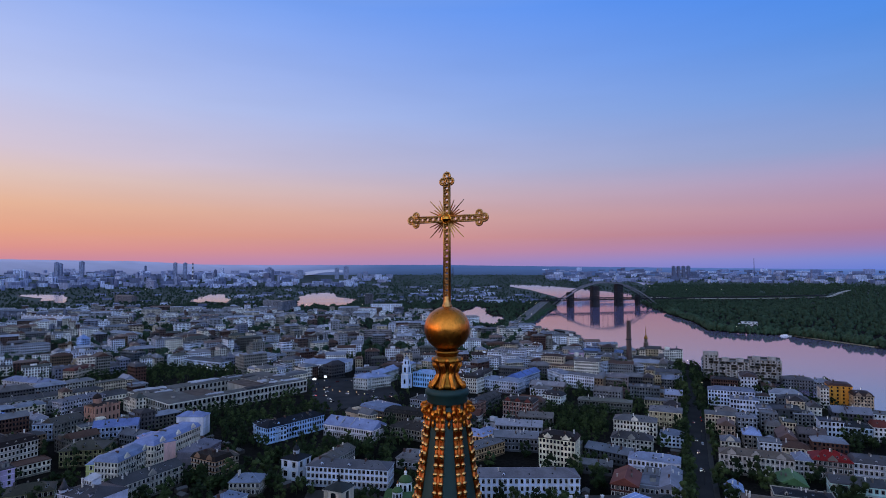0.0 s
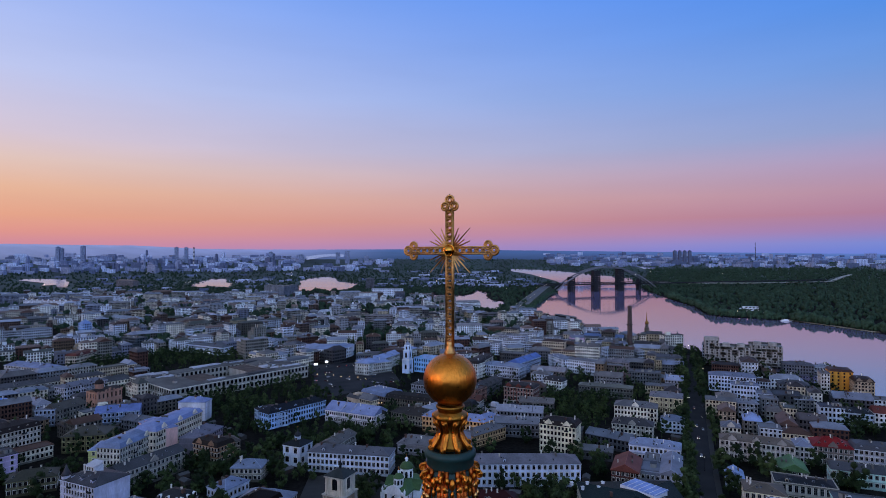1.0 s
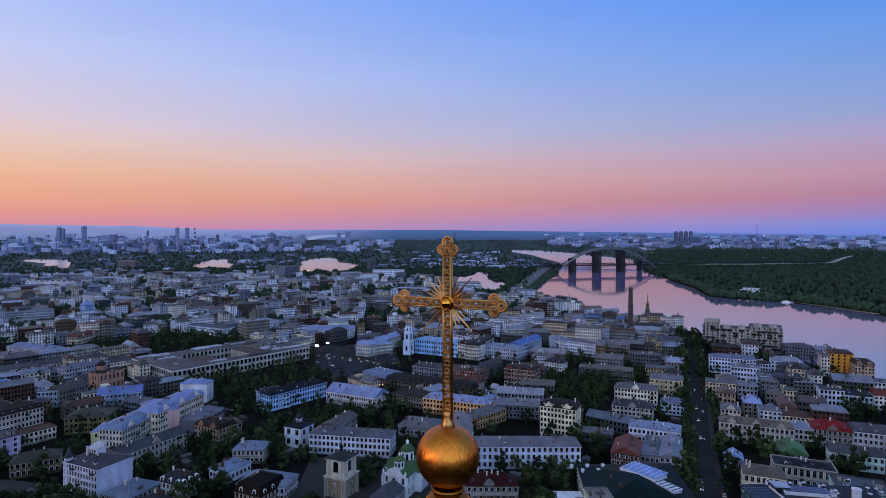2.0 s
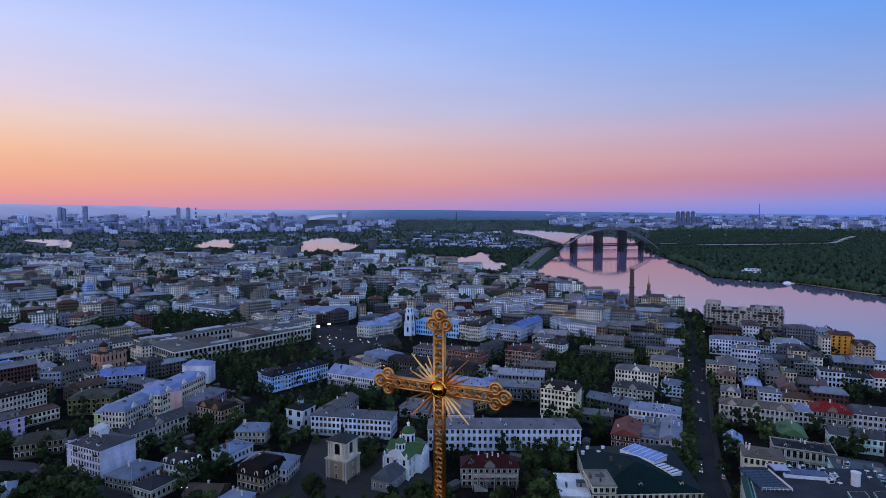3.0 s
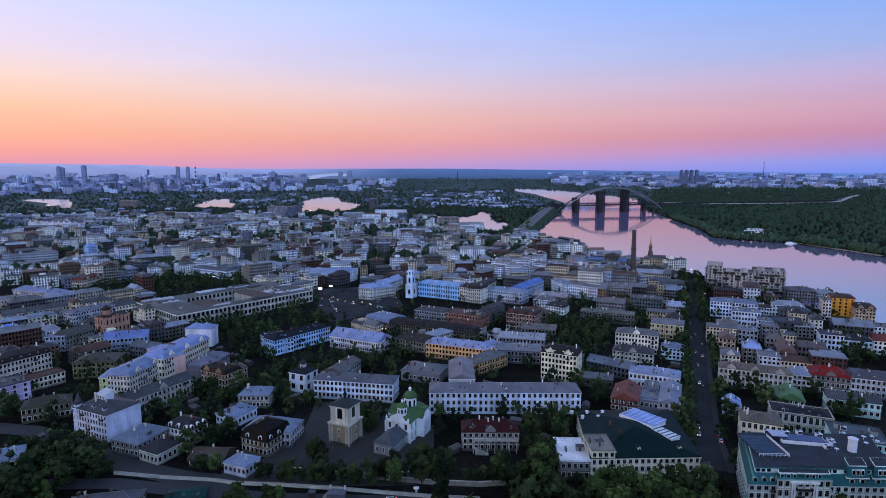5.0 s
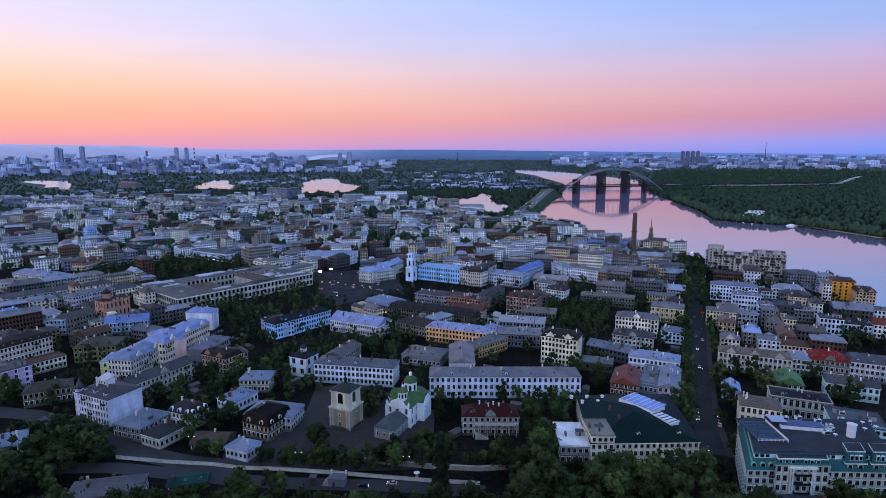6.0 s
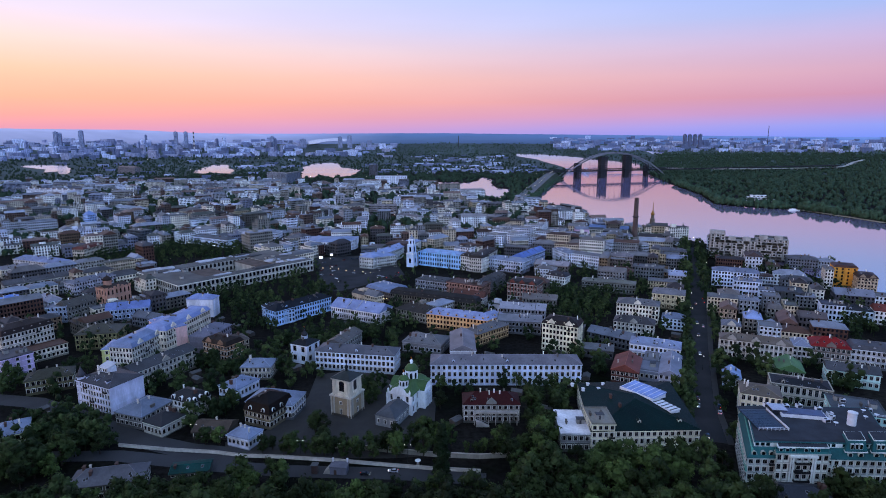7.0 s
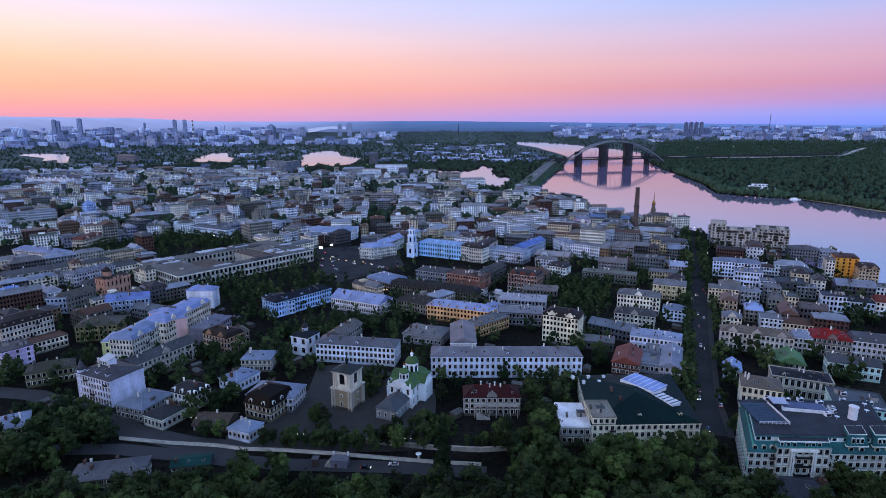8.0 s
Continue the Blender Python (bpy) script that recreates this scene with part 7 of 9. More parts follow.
lit_sign(187.5, 391.4, 3.0, 1.2, 1.2, -23, SIGN_RED, "red traffic light over the street")
lit_sign(-315.4, 758.8, 5.0, 12.0, 0.7, -5, SIGN_WHITE, "bright strip light in the park")


# ---- the gilded cupola in front of the camera ----
def gilded_cupola(x, y, base):
    ob = thing("church_cupola", pose(x, y, 0), "gilded openwork cross on a gold orb above a green ribbed cupola", "church spire")
    # cross in its own plane: u across, z up
    rot = -26.0
    cu = Shape()
    zc, half, top, foot = 131.62, 1.38, 133.08, 128.95
    w = 0.088           # half width of the lattice

    def lattice(s, along, a, b):
        """Two rails with crossing scroll bars between them, from a to b along x or z."""
        def pt(p, q, d=0.0):
            return (p, d, zc + q) if along == "x" else (q, d, p)
        for d in (-0.035, 0.035):
            for q in (-w, w):
                s.bar(pt(a, q, d), pt(b, q, d), 0.022, 0, None, 5)
        n = max(1, int(round((b - a) / 0.17)))
        st = (b - a) / n
        for i in range(n):
            p0, p1 = a + i * st, a + (i + 1) * st
            mid = (p0 + p1) / 2
            for d in (-0.03, 0.03):
                s.bar(pt(p0, -w, d), pt(mid, 0, d), 0.02)
                s.bar(pt(p0, w, d), pt(mid, 0, d), 0.02)
                s.bar(pt(mid, 0, d), pt(p1, -w, d), 0.02)
                s.bar(pt(mid, 0, d), pt(p1, w, d), 0.02)
            c = pt(mid, 0)
            s.ring(c, (1, 0, 0), (0, 0, 1), 0.046, 0.02, 8, 5)
            for q in (-w, w):
                s.bar(pt(p0, q, -0.035), pt(p0, q, 0.035), 0.016)

    def trefoil(s, cx, cz, dx, dz):
        """Three open lobes and a pointed leaf at the end of an arm that points along (dx, dz)."""
        px, pz = -dz, dx
        for (a, b, R) in ((0.05, 0.13, 0.1), (0.05, -0.13, 0.1), (0.21, 0.0, 0.115)):
            c = (cx + dx * a + px * b, 0, cz + dz * a + pz * b)
            s.ring(c, (1, 0, 0), (0, 0, 1), R, 0.03, 14, 6)
            s.ring(c, (1, 0, 0), (0, 0, 1), R * 0.5, 0.026, 10, 5)
            for k in range(4):
                t = math.pi / 4 + k * math.pi / 2
                s.bar((c[0] + R * 0.5 * math.cos(t), 0, c[2] + R * 0.5 * math.sin(t)), (c[0] + R * math.cos(t), 0, c[2] + R * math.sin(t)), 0.014)
        s.bar((cx + dx * 0.28, 0, cz + dz * 0.28), (cx + dx * 0.37, 0, cz + dz * 0.37), 0.05, 0, 0.006, 6)
        for k in (-1, 1):
            s.bar((cx + dx * 0.12, 0, cz + dz * 0.12), (cx + dx * 0.3 + px * 0.1 * k, 0, cz + dz * 0.3 + pz * 0.1 * k), 0.018, 0, 0.012, 5)

    m = pose(0, 0, 0, 0, 0, rot)
    lattice(cu, "z", foot, top - 0.36)
    trefoil(cu, 0, top - 0.37, 0, 1)
    cross = part("cross", cu, CROSS_GOLD, ob, "openwork gilded cross with trefoil ends", m=m, smooth=True)
    for sg in (-1, 1):
        s = Shape()
        a, b = sorted((sg * 0.1, sg * (half - 0.36)))
        lattice(s, "x", a, b)
        trefoil(s, sg * (half - 0.37), zc, sg, 0)
        part("cross_arm", s, CROSS_GOLD, cross, smooth=True)
    for q in range(4):
        for k in range(-3, 4):
            t = math.pi / 4 + q * math.pi / 2 + k * 0.19
            ln = (0.8, 0.5, 0.62, 0.4)[abs(k)]
            s = Shape()
            c, sn = math.cos(t), math.sin(t)
            s.bar((c * 0.12, 0, zc + sn * 0.12), (c * ln, 0, zc + sn * ln), 0.03, 0, 0.012, 4)
            part("ray", s, CROSS_GOLD, cross)
    s = Shape()
    for sg in (-1, 1):
        s.ball((0, sg * 0.05, zc), 0.125, 24, 16)
        s.ring((0, sg * 0.05, zc), (1, 0, 0), (0, 0, 1), 0.145, 0.022, 22, 6)
    part("boss", s, GOLD_SMOOTH, cross, "domed boss at the crossing", smooth=True)
    s = Shape()
    s.lathe([(0.12, 128.9), (0.16, 128.98), (0.13, 129.05), (0.09, 129.2), (0.1, 129.26), (0.06, 129.3)], 12)
    part("foot_collar", s, CROSS_GOLD, cross, smooth=True)
    # orb
    s = Shape()
    prof = [(0.02, 127.655)] + [(0.685 * math.sin(math.pi * i / 28), 128.32 - 0.665 * math.cos(math.pi * i / 28)) for i in range(2, 27)] + [(0.02, 128.985)]
    s.lathe(prof, 48)
    part("orb", s, GOLD, ob, "gold leafed orb with hammered sheets", smooth=True)
    # neck with leaf scrolls
    s = Shape()
    s.lathe([(0.3, 127.3), (0.33, 127.68), (0.37, 127.66), (0.36, 127.6), (0.3, 127.55), (0.32, 127.5), (0.43, 127.46), (0.45, 127.36), (0.38, 127.3), (0.26, 127.22), (0.24, 127.05), (0.27, 126.9), (0.36, 126.72), (0.44, 126.62), (0.3, 126.55)], 32)
    neck = part("neck", s, GOLD_DARK, ob, "gilded turned neck with leaf scrolls", smooth=True)
    for i in range(8):
        t = 2 * math.pi * (i + 0.5) / 8
        s = Shape()
        pts = [(0.42, 127.3), (0.34, 127.2), (0.29, 127.05), (0.31, 126.92), (0.37, 126.8), (0.45, 126.7), (0.5, 126.62)]
        s.rail([(r, 0, z) for r, z in pts], 0.15, 0.1)
        s.rail([(r + 0.05, 0, z - 0.02) for r, z in pts], 0.06, 0.08)
        s.ring((0.52, 0, 126.64), (1, 0, 0), (0, 0, 1), 0.06, 0.03, 12, 6)
        part("leaf_scroll", s, GOLD, neck, m=pose(0, 0, 0, 0, 0, math.degrees(t)), smooth=True)
        s = Shape()
        s.ball((0.43, 0, 127.4), 0.06, 8, 6, 0, (0.7, 1, 1.2))
        part("lip_leaf", s, GOLD, neck, m=pose(0, 0, 0, 0, 0, math.degrees(t) + 22.5), smooth=True)
    s = Shape()
    s.lathe([(0.5, 126.0), (0.52, 126.58), (0.6, 126.58), (0.66, 126.5), (0.66, 126.4), (0.6, 126.36), (0.61, 126.2), (0.55, 126.1)], 32)
    part("ring", s, GREEN_ROOF, ob, "dark green ring moulding", smooth=True)
    # flaring ribbed cupola
    prof = [(2.1, 120.4), (1.62, 121.2), (1.28, 122.0), (1.06, 122.8), (0.9, 123.6), (0.77, 124.4), (0.66, 125.2), (0.58, 125.9), (0.52, 126.15)]
    s = Shape()
    s.lathe(prof, 32)
    part("cupola", s, GREEN_ROOF, ob, "dark green flared cupola roof", smooth=True)
    bead = Shape()
    bead.ball((0, 0, 0), 0.075, 10, 7, 0, (0.8, 1, 1))
    bead = bead.mesh("bead", [surface("bright_gilding", "F2B468", 0.28, 1.0, 2.0, 0.2, 9.0, 0.0)], True)

    def radius(z):
        for (ra, za), (rb, zb) in zip(prof, prof[1:]):
            if za <= z <= zb:
                return ra + (rb - ra) * (z - za) / (zb - za)
        return prof[-1][0]
    for i in range(8):
        t = 22.5 + 45 * i + 4
        s = Shape()
        for (ra, za), (rb, zb) in zip(prof, prof[1:]):
            a, b = ra + 0.02, rb + 0.02
            for yy in (-0.085, 0.085):
                s.bar((a, yy, za), (b, yy, zb), 0.06, 0, None, 6)
            s.bar((a - 0.03, 0, za), (b - 0.03, 0, zb), 0.09, 0, None, 4)
        rib = part("rib", s, COPPER, ob, m=pose(0, 0, 0, 0, 0, t), smooth=True)
        z = 122.3
        while z < 125.9:
            for yy in (-0.085, 0.085):
                part("bead", bead, None, rib, m=pose(radius(z) + 0.06, yy, z))
            z += 0.245
        s = Shape()
        s.ring((0.76, 0, 125.98), (1, 0, 0), (0, 0, 1), 0.07, 0.035, 14, 6)
        s.ring((0.76, 0, 125.98), (1, 0, 0), (0, 0, 1), 0.02, 0.025, 8, 6)
        s.bar((0.62, 0, 126.1), (0.8, 0, 126.05), 0.06, 0, 0.04, 6)
        for k in (-1, 1):
            s.ball((0.66, 0.12 * k, 125.95), 0.07, 8, 6, 0, (0.8, 1, 1.4))
            s.ball((0.7, 0.08 * k, 125.75), 0.055, 8, 6, 0, (0.8, 1, 1.6))
        part("volute", s, GOLD, rib, smooth=True)
    for i in range(8):
        t = 2 * math.pi * i / 8 + radians(4)
        s = Shape()
        s.ball((0.62 * math.cos(t), 0.62 * math.sin(t), 125.85), 0.09, 8, 6, 0, (1, 1, 1.6))
        s.ball((0.64 * math.cos(t), 0.64 * math.sin(t), 125.6), 0.05, 8, 6, 0, (1, 1, 2.2))
        part("festoon", s, GOLD, ob, smooth=True)
    # lantern, main dome and body that carry it
    s = Shape()
    s.lathe([(2.2, 116.5), (2.2, 120.0), (2.5, 120.2), (2.15, 120.45)], 24)
    part("lantern", s, plaster("A9C0C4"), ob)
    s = Shape()
    s.lathe([(6.5, 106.5), (6.6, 108), (6.0, 111), (4.6, 114), (2.9, 116), (2.2, 116.6)], 32)
    part("dome", s, GREEN_ROOF, ob, smooth=True)
    s = Shape()
    s.lathe([(6.2, base - 2), (6.2, 106), (7.0, 106.3), (6.6, 106.7)], 32)
    part("drum", s, plaster("8FB0C0"), ob)


CROSS_GOLD = surface("pale_gilding", "DCA05C", 0.36, 1.0, 3.0, 0.35, 14.0, 0.1)
GOLD_SMOOTH = surface("polished_gold", "F4A840", 0.14, 1.0, 2.0, 0.1, 9.0, 0.0)
GOLD_DARK = surface("worn_gilding", "A8702A", 0.42, 1.0, 2.0, 0.4, 12.0, 0.2)
COPPER = surface("copper_gilding", "C8642A", 0.38, 1.0, 2.0, 0.3, 9.0, 0.1)
gilded_cupola(0.12, 17.28, height(0, 17))


# ---- roof details ----
def on_roof(parent, name, x, y, z, label, build, mats, rot=0, smooth=False):
    s = Shape()
    build(s)
    return part(name, s, mats, parent, label, m=pose(x, y, z, 0, 0, rot), smooth=smooth)


PANEL = surface("dark_panels", "20242E", 0.3, 0.0, 0.4, 0.3, 3.0, 0.0, 1.0, 0.2, 0.0, 0.6)
WHITE = plain("white_metal", "D8DAE0", 0.5)
PALEROOF = surface("pale_membrane", "AEB6CC", 0.6, 0, 0.2, 0.2, 2.0, 0.05)


def deck(s):
    s.box(-6, -9, 0, 6, 9, 0.5, 0)
    s.box(5.9, -9.3, 0, 6.2, 9.3, 1.3, 1)


def unit(s):
    s.box(-1.2, -0.9, 0, 1.2, 0.9, 1.6, 0)
    s.lathe([(0.6, 1.6), (0.6, 1.8), (0.45, 1.82)], 12, -0.5, 0, 1)
    s.face([(-1.05, -0.92, 0.25), (1.05, -0.92, 0.25), (1.05, -0.92, 1.4), (-1.05, -0.92, 1.4)], 1)


def dish(s):
    s.bar((0, 0, 0), (0, 0, 1.2), 0.06, 0, None, 6)
    pts = [(0.02, 1.2), (0.5, 1.28), (0.9, 1.5), (0.95, 1.5), (0.5, 1.22), (0.02, 1.12)]
    s.lathe(pts, 14, 0, 0, 0)


TEAL = tin("27666C")
CREAM = plaster("BEC2C0")
GRAVEL = surface("roof_gravel", "30343C", 0.9, 0, 0.2, 0.4, 2.0, 0.1)


def attic(s, x0, x1, y0, y1, z0, z1, gap=2.1):
    """A low set-back storey with a run of small windows under a rim."""
    s.box(x0, y0, z0, x1, y1, z1, 0)
    s.box(x0 - 0.3, y0 - 0.3, z1, x1 + 0.3, y1 + 0.3, z1 + 0.35, 1)
    s.box(x0 + 0.1, y0 + 0.1, z1 + 0.3, x1 - 0.1, y1 - 0.1, z1 + 0.4, 3)
    n = int((x1 - x0) / gap)
    for i in range(n):
        if i % 4 == 3:
            continue
        u = x0 + (x1 - x0) * (i + 0.5) / n
        s.box(u - 0.75, y0 - 0.06, z0 + 0.45, u + 0.75, y0, z1 - 0.25, 1)
        s.box(u - 0.6, y0 - 0.1, z0 + 0.6, u + 0.6, y0 - 0.05, z1 - 0.4, 2)
    return s.skew(0.36)


s = Shape()
part("attic_storey", attic(s, -26.5, 26.5, 2.4, 33.6, 21.0, 23.0), [CREAM, TEAL, GLASS, GRAVEL], hotel, "cream set-back attic storey with small dark windows")
s = Shape()
part("bay_attic", attic(s, -9.6, 9.6, 0.9, 6, 19.6, 22.4, 2.4), [TEAL, CREAM, GLASS, GRAVEL], hotel_bay, "teal attic over the central bay")
# pavilions with their own small mansards on the east part
for u in (12.5, 22.5):
    s = Shape()
    a, b, z0, z1 = 4.2, 3.3, 21.0, 25.0
    lo = [(u - a, -0.2, z0), (u + a, -0.2, z0), (u + a, 9, z0), (u - a, 9, z0)]
    hi = [(u - b, 1.3, z1), (u + b, 1.3, z1), (u + b, 8, z1), (u - b, 8, z1)]
    for i in range(4):
        k = (i + 1) % 4
        s.face([lo[i], lo[k], hi[k], hi[i]], 0)
    s.face(hi, 0)
    s.box(u - b - 0.2, 1.1, z1, u + b + 0.2, 8.2, z1 + 0.3, 1)
    s.box(u - b, 1.3, z1 + 0.25, u + b, 8.0, z1 + 0.36, 3)
    s.box(u - a - 0.2, -0.4, z0 - 0.4, u + a + 0.2, 9.2, z0, 1)
    for e in (-1.7, 0.0, 1.7):
        s.box(u + e - 0.65, 0.1, z0 + 0.9, u + e + 0.65, 1.6, z0 + 3.0, 1)
        s.box(u + e - 0.5, 0.03, z0 + 1.1, u + e + 0.5, 0.12, z0 + 2.8, 2)
    part("pavilion_roof", s.skew(0.36), [TEAL, CREAM, GLASS, GRAVEL], hotel, "small teal mansard pavilion with cream window frames")


# paler copy of TEAL: western sky glow painted into the side slope
LIT_TEAL = tin("5FB0A2")
s = Shape()
lo = [(-29.5, -0.2, 11.5), (-29.5, 36.2, 11.5)]
hi = [(-27.6, 0.9, 21.0), (-27.6, 35.0, 21.0)]
s.face([lo[1], lo[0], hi[0], hi[1]])
s.face([lo[0], (-28.9, -0.2, 11.5), (-27.0, 0.9, 21.0), hi[0]])
s.face([lo[1], lo[0], (-28.9, -0.2, 11.5), (-28.9, 36.2, 11.5)])
s.face([hi[0], (-27.0, 0.9, 21.0), (-27.0, 35.0, 21.0), hi[1]])
part("side_mansard", s.skew(0.36), LIT_TEAL, hotel, "teal tin slope over the side wall, toned mint as if sky-lit")
ROUND = round_dormer("A6A89E")
for u in (-26.5, -23.0, -19.8, 10.5, 14.5, 20.5, 24.5, 28.0):
    part("dormer", ROUND, None, hotel, "round-headed dormer in a cream surround", m=pose(u + 0.1, 0.3, 17.9))
for k in range(1, 5):
    part("balcony", BALCONY, None, hotel_bay, "long iron balcony", m=Matrix.Translation((0, 0, 0.5 + 3.8 * k + 0.5)) @ Matrix.Diagonal((2.3, 1.3, 1.0, 1.0)))
for q in (-4.65, -3.75, 3.75, 4.65):
    s = Shape()
    s.lathe([(0.42, 4.0), (0.34, 4.6), (0.3, 18.6), (0.42, 19.1)], 10, q, -0.55)
    part("column", s, CREAM, hotel_bay, "tall cream column")
s = Shape()
s.box(-5.4, -1.2, 19.1, 5.4, 0.6, 20.0)
part("entablature", s, CREAM, hotel_bay, "cream entablature over the columns")
on_roof(hotel, "flat_roof", 6.5, 18, 23.42, "dark flat roof with gravel", lambda s: s.box(-26, -14.6, 0, 26, 14.8, 0.2), GRAVEL)
terrace = on_roof(hotel, "roof_deck", -14, 20, 23.55, "dark slatted roof terrace with white rails", deck, [PANEL, WHITE], 0)
bar = Shape()
bar.box(-5.8, -0.15, 0.5, 5.8, 0.15, 0.62)
bar = bar.mesh("slat", [PANEL])
for k in range(12):
    part("slat", bar, None, terrace, m=pose(0, -8.6 + 1.5 * k, 0))
bar = Shape()
bar.box(-6.1, -0.07, 0, 6.1, 0.07, 0.12)
bar = bar.mesh("rail", [WHITE])
for q in (0.6, 1.25):
    part("rail", bar, None, terrace, "white metal rail", m=pose(0, -9.15, q))
bar = Shape()
bar.box(-0.06, -0.07, 0, 0.06, 0.07, 1.25)
bar = bar.mesh("rail_post", [WHITE])
for k in range(8):
    part("rail_post", bar, None, terrace, "white metal post", m=pose(-6.0 + 1.71 * k, -9.15, 0))
on_roof(hotel, "glass_hall_roof", 5, 25, 23.55, "long pale-edged rooflight over the hall", lambda s: (s.box(-9, -3.4, 0, 9, 3.4, 1.4, 1), s.box(-8.5, -2.9, 1.4, 8.5, 2.9, 1.7, 0)), [surface("lilac_panel", "444C6C", 0.35), WHITE], -9)
on_roof(hotel, "plant_room", -4, 28, 23.55, "dark roof plant room with pale edge", lambda s: (s.box(-3, -3, 0, 3, 3, 2.2, 0), s.box(-3.2, -3.2, 2.2, 3.2, 3.2, 2.4, 1)), [PANEL, PALEROOF], -5)
on_roof(hotel, "water_tank", 21, 17, 23.55, "white round roof tank", lambda s: s.lathe([(1.7, 0), (1.7, 5.2), (1.9, 5.3), (1.9, 5.7), (0.2, 6.2)], 18), WHITE)
for x, y, r in ((2, 32, 0), (8, 32.5, 8), (15, 30, 0), (16, 22, 30), (-6, 33, 0), (12, 19, 10), (17, 25, 0)):
    on_roof(hotel, "air_unit", x, y, 23.55, "white roof ventilation unit", unit, [WHITE, PANEL], r)
for x, y in ((30, 22), (36, 24), (33, 28), (14, 16)):
    on_roof(hotel, "satellite_dish", x, y, 23.55, "pale satellite dish", dish, WHITE, 20, True)
# pale edges on the glazed hall, machines on the office roof
HALL_EDGE = plain("pale_hall_edge", "A8A294", 0.6)
for v in (-0.2, 14.2):
    on_roof(glazed_hall, "roof_edge", 0, v, 12.2, "pale roof edge", lambda s: s.box(-14.5, -0.25, 0, 14.5, 0.25, 0.4), [HALL_EDGE])
for u in (-14.3, 14.3):
    on_roof(glazed_hall, "roof_edge", u, 7, 12.2, "pale roof edge", lambda s: s.box(-0.25, -7, 0, 0.25, 7, 0.4), [HALL_EDGE])
for u, v, r in ((-7, 4, 0), (4, 5, 0), (-5, 12, 0), (7, 14, 0)):
    on_roof(office, "air_unit", u, v, 15.3, "white roof ventilation unit", unit, [WHITE, PANEL], r)
on_roof(office, "roof_rail", 0, 0.3, 15.2, "white roof rail", lambda s: (s.box(-10.8, -0.06, 1.0, 10.8, 0.06, 1.14), s.box(-10.8, -0.06, 0.5, 10.8, 0.06, 0.6), [s.box(-10.8 + 2.4 * i, -0.06, 0, -10.68 + 2.4 * i, 0.06, 1.0) for i in range(10)]), [WHITE])
# skylights on the green roof
SKY_TIN = tin("8CA8E8")
light_one = on_roof(green_block, "skylight", 11.0, 34.5, 11.5, "long roof lantern with white sides and a pale blue tin top", lambda s: (s.box(-9.5, -6.0, 0, 9.5, 6.0, 4.0, 1), s.box(-9.0, -5.2, 4.0, 9.9, 6.4, 4.4, 0)), [SKY_TIN, WHITE], -54)
light_two = on_roof(green_block, "skylight", 16.8, 19.0, 10.8, "striped pale glazed skylight", lambda s: (s.box(-6.0, -2.8, 0, 6.0, 2.8, 3.4, 0), s.box(-6.3, -3.1, 3.4, 6.3, 3.1, 3.7, 0)), [WHITE], -64)
for e in range(5):
    on_roof(green_block, "roof_vent", -22 + 4.1 * e, 47 - 6.0 * (e % 2), 12.2, "small white roof vent", lambda s: (s.box(-0.6, -0.6, 0, 0.6, 0.6, 1.5), s.box(-0.8, -0.8, 1.5, 0.8, 0.8, 1.7)), [WHITE], 10)

bar = Shape()
bar.box(-0.12, -5.2, 4.4, 0.12, 6.4, 4.55)
bar = bar.mesh("glazing_bar", [WHITE])
for k in range(7):
    part("glazing_bar", bar, None, light_one, m=pose(-8.6 + 3.0 * k, 0, 0))
bar = Shape()
bar.box(-0.3, -3.1, 3.7, 0.3, 3.1, 3.86)
bar = bar.mesh("glazing_bar", [PANEL])
for k in range(5):
    part("glazing_bar", bar, None, light_two, m=pose(-5.0 + 2.5 * k, 0, 0))


# ---- sheds in the yards ----
def yard_shed():
    ob = thing("yard_shed", pose(0, 0, -500), "small weathered yard shed with a tin roof", "shed", "yard sheds")
    s = Shape()
    s.box(-3, -2, -0.5, 3, 2, 2.4)
    part("wall", s, plaster("6A625A"), ob)
    s = Shape()
    s.face([(-3.3, -2.3, 2.4), (3.3, -2.3, 2.4), (3.3, 0, 3.5), (-3.3, 0, 3.5)])
    s.face([(3.3, 2.3, 2.4), (-3.3, 2.3, 2.4), (-3.3, 0, 3.5), (3.3, 0, 3.5)])
    s.face([(-3, -2, 2.4), (-3, 0, 3.4), (-3, 2, 2.4)])
    s.face([(3, -2, 2.4), (3, 2, 2.4), (3, 0, 3.4)])
    part("roof", s, tin("5A5C60"), ob)
    s = Shape()
    s.box(-0.6, -2.08, 0, 0.6, -2, 2.0)
    part("door", s, FRAME_DARK, ob)
    return ob


shed = yard_shed()
rng = random.Random(91)
n = 0
while n < 40:
    x, y = rng.uniform(-260, 260), rng.uniform(262, 460)
    if abs(x) < y * 0.75 and free(x, y, 3.5) and not near_road(x, y, STREET, 12) and not near_road(x, y, HILLROAD, 10) and not inside(x, y, YARD):
        m = pose(x, y, 0, 0, 0, rng.choice((-23, 67, 50, -40)) + rng.uniform(-5, 5))
        if n:
            copy_thing(shed, m)
        else:
            shed.matrix_world = m
        FOOT.append((x, y, 1, 0, 4, 4))
        n += 1


